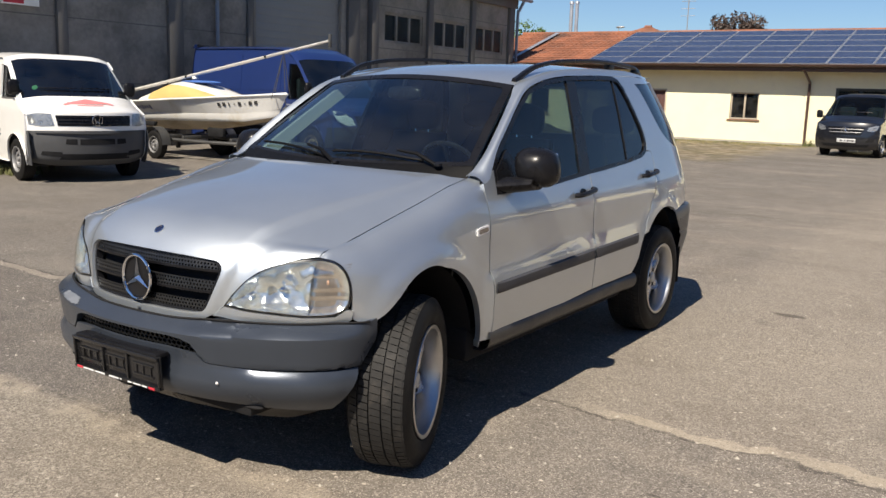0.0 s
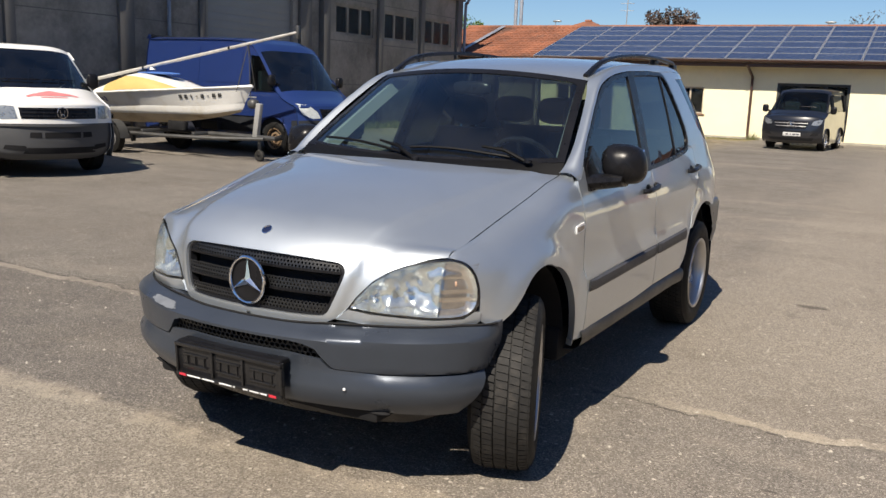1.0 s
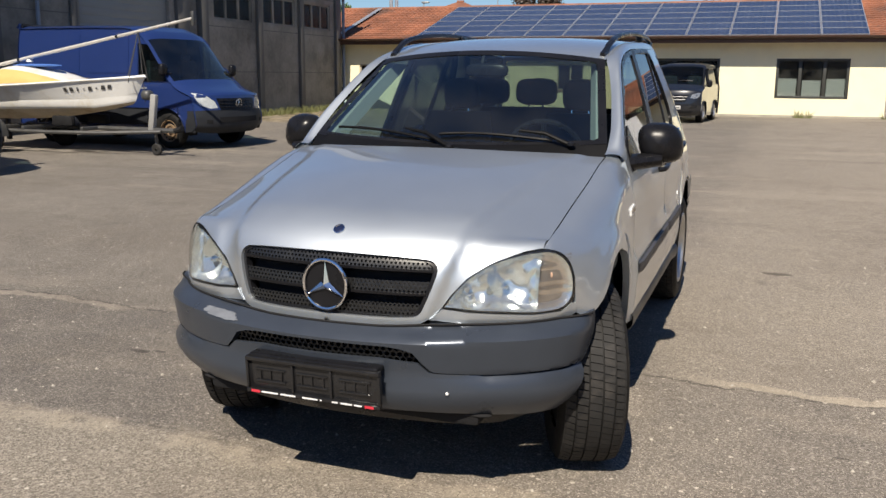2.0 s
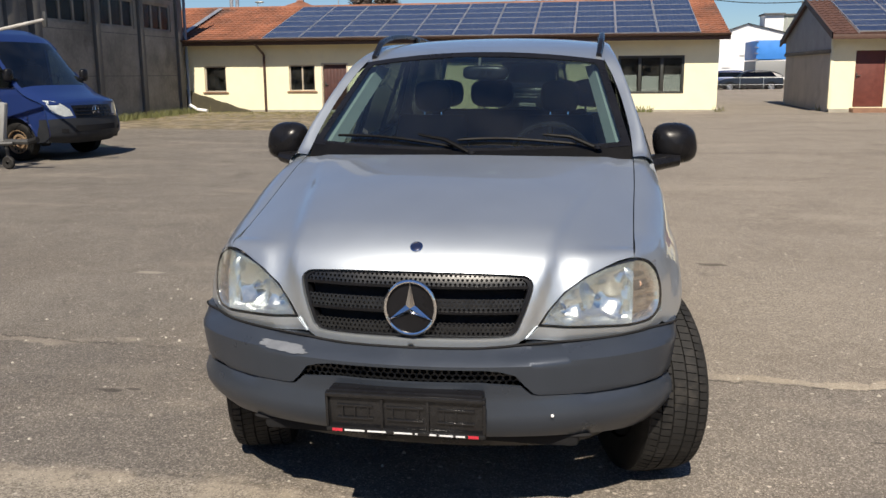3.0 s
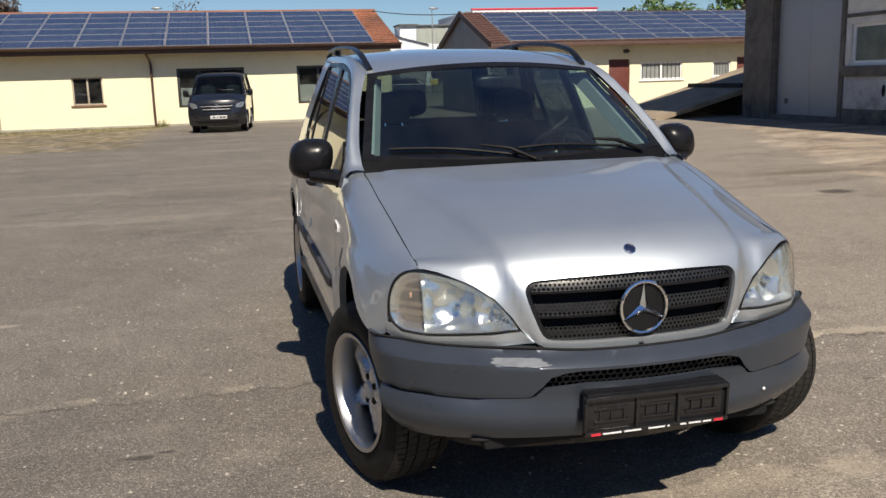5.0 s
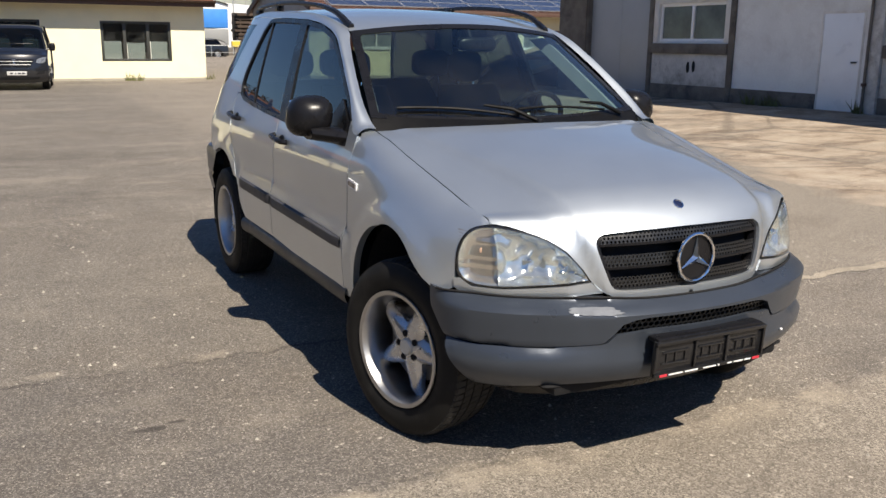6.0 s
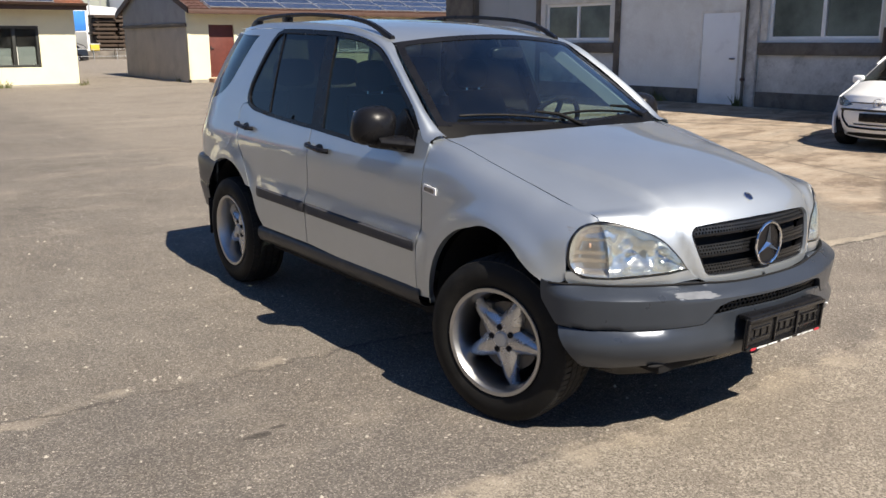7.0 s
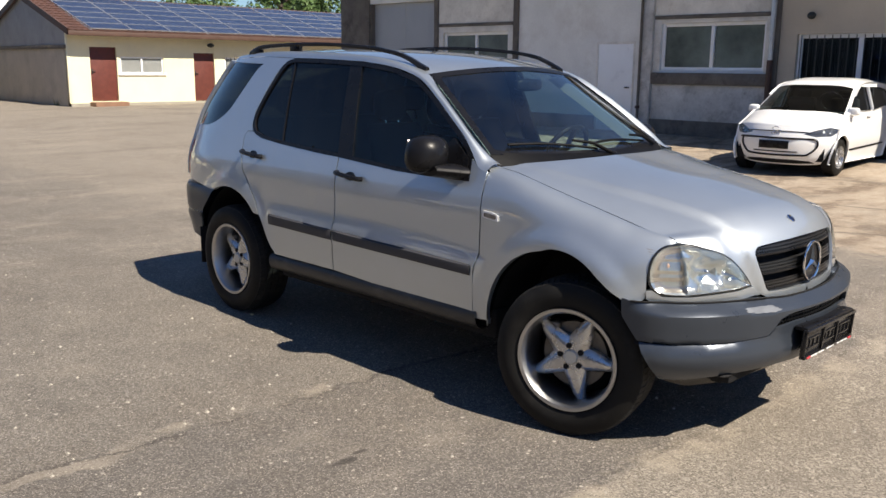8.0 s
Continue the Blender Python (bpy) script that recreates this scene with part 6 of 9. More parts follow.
    # -- windscreen
    def screen(u, t, out=0.0):
        xb, xt = 0.737, 0.606
        yb, zb = 0.452 + 0.15 * u * u, 1.196 + 0.030 * u * u
        yt, zt = 1.090 + 0.085 * u * u, 1.650 - 0.043 * u * u
        x = u * (xb + (xt - xb) * t)
        bow = 0.028 * math.sin(math.pi * t) * (1 - 0.95 * u * u)
        return (x, yb + (yt - yb) * t - bow * 0.55 - out * 0.55, zb + (zt - zb) * t + bow * 0.8 + out * 0.8)
    Mesh().grid([[screen(u, t) for u in np.linspace(-1, 1, 29)] for t in np.linspace(0, 1, 17)]).obj("windscreen", GLASS, car, "large curved windscreen")
    fo = [(-1, -0.0), (1, -0.0), (1, 1), (-1, 1)]
    fi = [(-0.948, 0.06), (-0.925, 0.045), (0.925, 0.045), (0.948, 0.06), (0.94, 0.91), (0.915, 0.94), (-0.915, 0.94), (-0.94, 0.91)]
    patch(fo, [fi], lambda u, t: screen(u, t, 0.003), 0.06, 0.0, True).obj("screen_border", BLACKPL, car, "black windscreen border")
    # -- scuttle panel and wipers
    rows = []
    for u in np.linspace(-1, 1, 25):
        b, e = Vector(screen(u, 0.02)), Vector(bonnet_pt(u * 0.742, tab(abs(u), [0, 0.27, 0.47, 0.67, 0.835, 0.943, 1], [0.12, 0.113, 0.098, 0.068, 0.035, 0.01, 0.0])))
        rows.append([b + Vector((0, 0.0, 0.004)), (b + e) / 2 + Vector((0, 0, -0.012)), e + Vector((0, 0.01, -0.03)), e + Vector((0, -0.03, -0.06))])
    Mesh().grid(rows).obj("scuttle", SCUTTLE, car, "black plastic scuttle panel")
    for u0, u1, t1 in ((0.80, -0.04, 0.10), (0.06, -0.84, 0.10)):
        wp = Mesh()
        a = Vector(screen(u0, 0.0)) + Vector((0, -0.03, 0.005))
        mid = Vector(screen((u0 + u1) / 2 + 0.10, 0.10, 0.035))
        wp.tube([a, a.lerp(mid, 0.5) + Vector((0, 0, 0.02)), mid], [0.011, 0.009, 0.006], 8)
        wob = wp.obj("wiper_arm", SCUTTLE, car, "black windscreen wiper")
        bl = Mesh().tube([Vector(screen(u0 - 0.12 + (u1 - u0 + 0.12) * k / 12, 0.035 + (t1 - 0.035) * math.sin(k / 12 * 2.2), 0.016)) for k in range(13)], 0.007, 6)
        bl.obj("blade", SCUTTLE, wob)
        wp2 = Mesh().lathe([(0.0, 0.02), (0.012, 0.018), (0.016, 0.0)], 14, Matrix.Translation(a), "z")
        wp2.obj("pivot", BLACKPL, wob)
    # -- roof rails
    for s in (1, -1):
        pts = curve([(0.584, 1.215, 1.622), (0.588, 1.27, 1.652), (0.592, 1.35, 1.688), (0.597, 1.46, 1.720), (0.60, 1.7, 1.752), (0.603, 2.1, 1.774), (0.602, 2.5, 1.775), (0.597, 2.80, 1.762), (0.590, 2.90, 1.738), (0.585, 2.96, 1.712)], 6)
        rl = Mesh()
        rows = []
        for i, p in enumerate(pts):
            t = i / (len(pts) - 1)
            h = 0.015 + 0.016 * (abs(t - 0.5) * 2) ** 5
            rows.append([(s * (p[0] + dx), p[1], p[2] + dz) for dx, dz in ((-0.012, -h * 0.8), (0.012, -h * 0.8), (0.016, 0), (0.010, h * 0.7), (-0.010, h * 0.7), (-0.016, 0))])
        rl.grid(rows, True)
        rl.cap(rows[0])
        rl.cap(rows[-1])
        rail = rl.obj("roof_rail", BLACKPL, car, "black roof rail")
        for y in (2.42, 2.86):
            z0 = tab(y, [p[1] for p in Iv], [p[2] for p in Iv])
            z1 = tab(y, [p[1] for p in pts], [p[2] for p in pts])
            Mesh().box((s * 0.594, y, (z0 + z1) / 2 - 0.004), (0.036, 0.10, z1 - z0 + 0.012), b=0.012).obj("foot", BLACKPL, rail)
    # -- sills, mouldings, handles, side lamps, mirrors
    for s in (1, -1):
        def sb(name, me, ma, par, label=""):
            return (me if s > 0 else mirror(me)).obj(name, ma, par, label)
        rows = []
        for y in np.linspace(0.53, 2.31, 16):
            x = side_x(y, 0.46)
            rows.append([(x - 0.035, y, 0.484), (x - 0.012, y, 0.481), (x + 0.003, y, 0.470), (x + 0.010, y, 0.450), (x + 0.009, y, 0.425), (x - 0.002, y, 0.398), (x - 0.03, y, 0.378), (x - 0.12, y, 0.368)])
        sb("sill", Mesh().grid(rows), SILLPL, car, "dark plastic side sill")
        for y0, y1 in ((0.563, 1.655), (1.673, 2.315)):
            rows = []
            for y in np.linspace(y0, y1, 18):
                q = (y - 0.563) / 1.75
                z0, z1 = 0.649 + 0.022 * q, 0.704 + 0.034 * q
                e = 0.012 * smooth01(y0, y0 + 0.02, y) * smooth01(y1, y1 - 0.02, y)
                rows.append([side_pt(y, z0, 0.001), side_pt(y, z0 + 0.006, 0.003 + e), side_pt(y, (z0 + z1) / 2, 0.007 + e), side_pt(y, z1 - 0.006, 0.003 + e), side_pt(y, z1, 0.001)])
            sb("side_moulding", Mesh().grid(rows), MOULD, car, "grey side rubbing strip")
        for y0, z0 in ((1.54, 1.046), (2.55, 1.091)):
            x = side_x(y0, z0)
            h = Mesh().tube(curve([(x + 0.006, y0 + 0.11, z0 + 0.010), (x + 0.034, y0 + 0.09, z0 + 0.008), (x + 0.040, y0, z0), (x + 0.034, y0 - 0.09, z0 - 0.008), (x + 0.006, y0 - 0.11, z0 - 0.010)], 4), 0.014, 8)
            hd = sb("door_handle", h, BLACKPL, car, "black pull door handle")
            # flat black ellipse paints the shade inside the silver handle hollow
            cup = [(y0 + 0.045 * math.cos(a), z0 - 0.004 + 0.024 * math.sin(a)) for a in np.linspace(0, 2 * math.pi, 20)[:-1]]
            sb("recess_shade", patch(cup, [], lambda y, z: side_pt(y, z, 0.0015), 0.02, 0, False), BLACKPL, hd)
            sb("lock", Mesh().lathe([(0.0, 0.014), (0.006, 0.013), (0.007, 0)], 14, Matrix.Translation((x + 0.001, y0 - 0.02, z0 - 0.045))), CHROME, hd, "chrome door lock")
        mk2 = [(0.408, 0.936), (0.414, 0.932), (0.498, 0.943), (0.506, 0.950), (0.505, 0.972), (0.498, 0.978), (0.416, 0.967), (0.408, 0.960)]
        ml = sb("side_marker", patch(mk2, [], lambda y, z: side_pt(y, z, 0.006), 0.03, 0.005, False), WHITEBAR, car, "small white-framed side repeater lamp")
        mk3 = [(0.457 + (y - 0.457) * 0.78, 0.955 + (z - 0.955) * 0.55) for y, z in mk2]
        sb("lens", patch(mk3, [], lambda y, z: side_pt(y, z, 0.0085), 0.03, 0.002, False), mat("clear_marker", (0.20, 0.17, 0.14), 0.25, 0, 0.05, 20, 90, 0, coat=0.5), ml, "pale amber lens")
        base = Mesh()
        tri = [(0.665, 1.10), (0.99, 1.112), (0.80, 1.30), (0.665, 1.205)]
        patch(tri, [], lambda y, z: side_pt(y, z, 0.006), 0.05, 0.02, False, base)
        rows = []
        for k in range(11):
            t = k / 10
            c = Vector((0.825 + 0.14 * t, 0.745 + 0.07 * t, 1.134 + 0.016 * t))
            rows.append([c + Vector((0.0, 0.115 * math.cos(a) * (1 - 0.35 * t), 0.040 * math.sin(a) * (1 - 0.2 * t))) for a in np.linspace(0, 2 * math.pi, 17)[:-1]])
        base.grid(rows, True)
        base.cap(rows[-1])
        mr = sb("door_mirror", base, BLACKPL, car, "black door mirror")
        hs = Mesh()
        prof = [(0.078, 0.0), (0.077, 0.5), (0.070, 0.85), (0.050, 0.98), (0.015, 1.02), (-0.03, 0.93), (-0.060, 0.70), (-0.076, 0.35), (-0.08, 0.0)]
        rows = []
        for dy, k in prof:
            row = []
            for a in np.linspace(0, 2 * math.pi, 33)[:-1]:
                ca, sa = math.cos(a), math.sin(a)
                r = (abs(ca) ** 2.8 + abs(sa) ** 2.8) ** (-1 / 2.8)
                row.append((0.944 + 0.100 * k * r * ca - 0.012 * k * sa, 0.825 + dy + 0.012 * k * r * ca, 1.222 + 0.092 * k * r * sa))
            rows.append(row)
        hs.grid(rows, True)
        sb("housing", hs, BLACKPL, mr, "rounded black mirror shell")
        sb("mirror_glass", Mesh().box((0.944, 0.898, 1.222), (0.150, 0.004, 0.140), b=0.002), CHROME, mr, "mirror glass")
    # -- tail: tailgate, window, lamps, bumper
    def tail_pt(u, z):
        yr = tab(z, YRZ, YRY)
        return (u * side_x(yr, z) * 0.995, yr + 0.035 * (1 - abs(u) ** 2.5), z)
    tg = [(-1, 0.86), (1, 0.86), (1, 1.66), (-1, 1.66)]
    gw = [(-0.985, 1.24), (0.985, 1.24), (0.985, 1.63), (-0.985, 1.63)]
    patch(tg, [gw], tail_pt, 0.09, 0.03, False, ).obj("tailgate", PAINT, car, "silver tailgate")
    patch(gw, [], lambda u, z: tail_pt(u, z)[:1] + (tail_pt(u, z)[1] - 0.008, z), 0.12, 0, False).obj("rear_window", GLASS_R, car, "tinted rear window")
    for s in (1, -1):
        tl = [(3.50, 0.88), (3.585, 0.88), (3.572, 1.10), (3.50, 1.12)]
        me = patch(tl, [], lambda y, z: side_pt(y, z, 0.004), 0.05, 0.01, False)
        (me if s > 0 else mirror(me)).obj("tail_lamp", mat("red_lens", (0.35, 0.02, 0.02), 0.2, 0, 0.1, 12, 90, 0.05, coat=0.5), car, "red tail lamp")
    rows = []
    for th in np.linspace(-90, 90, 41):
        a = radians(th)
        c, sn = math.cos(a), math.sin(a)
        q = math.copysign(abs(sn) ** 0.62, sn)
        rows.append([(q * (0.885 + o), 3.25 + (0.44 + o) * c ** 0.85 if c > 0.001 else 2.802 + math.sqrt(0.425 ** 2 - (z - 0.435) ** 2), z) for o, z in ((-0.07, 0.835), (-0.005, 0.828), (0.008, 0.80), (0.004, 0.66), (-0.004, 0.645), (0.004, 0.62), (-0.03, 0.46), (-0.10, 0.40))])
    Mesh().grid(rows).obj("rear_bumper", GREYPL, car, "grey plastic rear bumper", 45)
    # -- underside, wheel housings, cabin floor
    for nm, lb, c, sz in (("floor_pan", "dark underbody", (0, 1.4, 0.40), (1.62, 1.86, 0.16)), ("fuel_tank", "", (0, 3.0, 0.52), (1.1, 1.1, 0.30)),
                          ("engine_block", "", (0, -0.05, 0.50), (0.98, 1.05, 0.42)), ("drive_shaft", "", (0, 1.4, 0.33), (0.5, 3.2, 0.12)),
                          # first box here is unseen filler, added to keep sun off the ground below
                          ("sun_block_box", "", (0, -0.46, 0.43), (1.1, 0.36, 0.22)), ("undertray", "", (0, -0.04, 0.315), (0.92, 0.82, 0.09)),
                          ("front_axle", "", (0, 0.0, 0.36), (1.3, 0.10, 0.08)), ("rear_axle", "", (0, 2.82, 0.36), (1.3, 0.10, 0.10))):
        Mesh().box(c, sz, b=0.02).obj(nm, BLACKMAT, car, lb)
    for yw, cz, r in ((0.04, 0.40, 0.455), (2.80, 0.40, 0.455)):
        rows = [[(x, y, z) for y, z in arc(yw, cz, r, 8, 158, 22)] for x in (0.50, 0.82)]
        lin = Mesh().grid(rows)
        lin.add([(0.50, y, z) for y, z in arc(yw, cz, r, 8, 158, 22)], [tuple(range(22))])
        both(car, "wheel_housing", lin, BLACKMAT)
    fw = Mesh().box((0, 0.50, 0.80), (1.50, 0.04, 0.72), b=0.01)
    fw.obj("bulkhead", BLACKMAT, car)
    both(car, "door_lining", patch([(0.58, 0.50), (2.3, 0.50), (2.5, 0.9), (3.3, 0.9), (3.3, 1.16), (2.6, 1.15), (1.7, 1.09), (0.62, 1.05)], [], lambda y, z: side_pt(y, z, -0.06), 0.12, 0, True), CABIN, "dark door lining")
    Mesh().grid([[tuple(Vector(roof_pt(u * 0.96, y)) - Vector((0, 0, 0.035))) for u in np.linspace(-1, 1, 15)] for y in np.linspace(1.16, 3.2, 12)]).obj("headlining", CABIN, car)
    Mesh().box((0, 1.95, 0.50), (1.5, 2.9, 0.06), b=0.01).obj("cabin_floor", CABIN, car)
    # inner screen pillars
    for s in (1, -1):
        rows = []
        for t in np.linspace(0.02, 0.98, 10):
            p = Vector(screen(0.955, t, -0.02))
            rows.append([(s * (p.x - 0.065), p.y + 0.11, p.z - 0.01), (s * (p.x - 0.025), p.y + 0.03, p.z), (s * (p.x + 0.02), p.y + 0.02, p.z)])
        Mesh().grid(rows).obj("pillar_trim", TRIMGREY, car, "pale grey inner pillar trim")
    # dashboard, wheel, seats, mirror
    rows = []
    for u in np.linspace(-1, 1, 21):
        x = 0.66 * u
        y0 = 0.50 + 0.13 * u * u
        hump = 0.05 * math.exp(-((x - 0.36) / 0.2) ** 2)
        rows.append([(x, y0, 1.165), (x, y0 + 0.2, 1.155 + hump * 0.5), (x, y0 + 0.36, 1.135 + hump), (x, y0 + 0.42, 1.08 + hump * 0.6), (x, y0 + 0.40, 0.90), (x, y0 + 0.25, 0.70)])
    Mesh().grid(rows).obj("dashboard", DASH, car, "dark grey dashboard")
    sm = Matrix.Translation((0.36, 1.00, 1.135)) @ pose(0, 0, 0, -62, 0, 0)
    st = Mesh()
    st.tube([sm @ Vector((0.19 * math.cos(a), 0.19 * math.sin(a), 0)) for a in np.linspace(0, 2 * math.pi, 33)], 0.015, 8, False)
    swl = st.obj("steering_wheel", BLACKPL, car, "black steering wheel")
    hub = Mesh().blob((0, 0, 0.01), (0.075, 0.065, 0.03), 16, 8, 1.0, sm)
    for a in (0, math.pi, -math.pi / 2):
        hub.tube([sm @ Vector((0.05 * math.cos(a), 0.05 * math.sin(a), 0.0)), sm @ Vector((0.185 * math.cos(a), 0.185 * math.sin(a), 0.0))], 0.016, 6)
    hub.obj("hub", BLACKPL, swl)

    def seat(x, y, w, name, label, heads, hw=0.125):
        s = Mesh()
        s.box((x, y, 0.74), (w, 0.52, 0.20), b=0.07)
        ob = s.obj(name, CABIN, car, label)
        rows = []
        for k in range(7):
            t = k / 6
            z, yy, ww, th = 0.80 + 0.51 * t, y + 0.24 + 0.20 * t, w * (1 - 0.22 * t * t), 0.075 * (1 - 0.35 * t)
            rows.append([(x + ww / 2 * math.copysign(abs(math.cos(a)) ** 0.5, math.cos(a)), yy + th * math.copysign(abs(math.sin(a)) ** 0.7, math.sin(a)), z) for a in np.linspace(0, 2 * math.pi, 25)[:-1]])
        bk = Mesh().grid(rows, True)
        bk.cap(rows[-1])
        bk.obj("backrest", CABIN, ob)
        for hx in heads:
            hr = Mesh().blob((hx, y + 0.475, 1.415), (hw * 0.88, 0.055, 0.092), 20, 10, 0.6).obj("headrest", CABIN, ob, "dark cloth headrest")
            for q in (-0.05, 0.05):
                Mesh().tube([(hx + q, y + 0.45, 1.26), (hx + q, y + 0.465, 1.37)], 0.006, 6).obj("rod", CHROME, hr)
    for x in (0.37, -0.37):
        seat(x, 1.30, 0.50, "front_seat", "dark cloth front seat", (x,))
    seat(0, 2.15, 1.30, "rear_bench", "dark cloth rear bench", (-0.46, -0.12, 0.56), 0.165)
    im = Mesh().blob((0.03, 1.02, 1.55), (0.115, 0.03, 0.036), 18, 8, 0.6)
    im.tube([(0, 1.02, 1.55), (0, 1.06, 1.62)], 0.012, 6)
    im.obj("inner_mirror", BLACKPL, car, "inner rear-view mirror")
    # -- wheels, the front pair turned
    for s in (1, -1):
        tyre_wheel(car, s * 0.780, 0.0, 0.362, s, 20 if s > 0 else 15, 0.362, 0.262, 0.240, ALLOY)
        tyre_wheel(car, s * 0.766, 2.82, 0.362, s, 0, 0.362, 0.262, 0.240, ALLOY)
    for s in (1, -1):
        Mesh().box((s * 0.78, 3.22, 0.40), (0.20, 0.012, 0.26), b=0.004).obj("mud_flap", BLACKMAT, car)


hero_car()


# ---- parked vehicles, trailer and boat ----
WHITEP = car_paint("white_paint", (0.77, 0.765, 0.735), 0.0, 0.35, 0.7)
BLUEP = car_paint("blue_paint", (0.012, 0.030, 0.125), 0.15, 0.35, 0.8)
BLACKP = car_paint("black_paint", (0.012, 0.013, 0.016), 0.2, 0.3, 1.0)
STEELRIM = mat("grey_steel_rim", (0.30, 0.30, 0.30), 0.5, 0.5, 0.2, 14, 90, 0.1)
RUSTHUB = mat("rusty_steel_rim", (0.22, 0.15, 0.09), 0.7, 0.3, 0.35, 14, 90, 0.2)
GREYVAN = mat("unpainted_van_bumper", (0.058, 0.060, 0.063), 0.6, 0, 0.12, 4, 160, 0.2)

DARKVAN = mat("dark_van_bumper", (0.018, 0.020, 0.024), 0.6, 0, 0.12, 4, 160, 0.2, spec=0.3)


PLATEW = mat("plate_white", (0.52, 0.52, 0.51), 0.5, 0, 0.05, 10, 90, 0)
LAMPD = mat("lamp_dark_bowl", (0.34, 0.34, 0.35), 0.3, 0.6, 0.2, 20, 70, 0.5)


class Body:
    """A vehicle's shell from its side outline, facing -y, front axle at y = 0."""

    def __init__(self, prof, wz, r=0.07, bow=0.12, n=33):
        self.prof, self.wz, self.r, self.bow, self.n = prof, wz, r, bow, n
        self.line = curve(prof, 5)
        self.k = 5

    def w(self, z):
        return tab(z, [q[0] for q in self.wz], [q[1] for q in self.wz])

    def normal(self, i):
        a, b = self.line[max(0, i - 1)], self.line[min(len(self.line) - 1, i + 1)]
        d = math.dist(a, b) or 1
        return (-(b[1] - a[1]) / d, (b[0] - a[0]) / d)

    def curl(self, y):
        """How much the sides fall back behind the middle."""
        return 1 - smooth01(-1.0, 1.3, y)

    def pt(self, i, u, out=0.0):
        y, z = self.line[i]
        ny, nz = self.normal(i)
        ins = self.r * abs(u) ** 5 - out
        return (u * self.w(z - nz * ins), y - ny * ins + self.bow * u * u * self.curl(y), z - nz * ins)

    def strip(self, a, b, u0=-1.0, u1=1.0, out=0.0):
        """The shell between two points of the outline, across."""
        ia, ib = round(a * self.k), min(round(b * self.k), len(self.line) - 1)
        return Mesh().grid([[self.pt(i, u, out) for u in np.linspace(u0, u1, self.n)] for i in range(ia, ib + 1)], flip=True)

    def side_loop(self):
        out = []
        for i in range(len(self.line)):
            y, z = self.line[i]
            ny, nz = self.normal(i)
            out.append((y - ny * self.r + self.bow * self.curl(y), z - nz * self.r))
        return out

    def side(self, y, z, out=0.0):
        return (self.w(z) + out, y, z)

    def face(self, x, z, out=0.0):
        """The point of the nose at x and height z."""
        top = max(range(len(self.line)), key=lambda i: self.line[i][1])
        ys = [(q[1], q[0], i) for i, q in enumerate(self.line[:top + 1])]
        zz = [q[0] for q in ys]
        y = float(np.interp(z, zz, [q[1] for q in ys]))
        i = int(np.argmin([abs(v - z) for v in zz]))
        ny, nz = self.normal(i)
        u = min(1.0, abs(x) / self.w(z))
        ins = self.r * u ** 5 - out
        return (x, y - ny * ins + self.bow * u * u * self.curl(y), z - nz * ins)


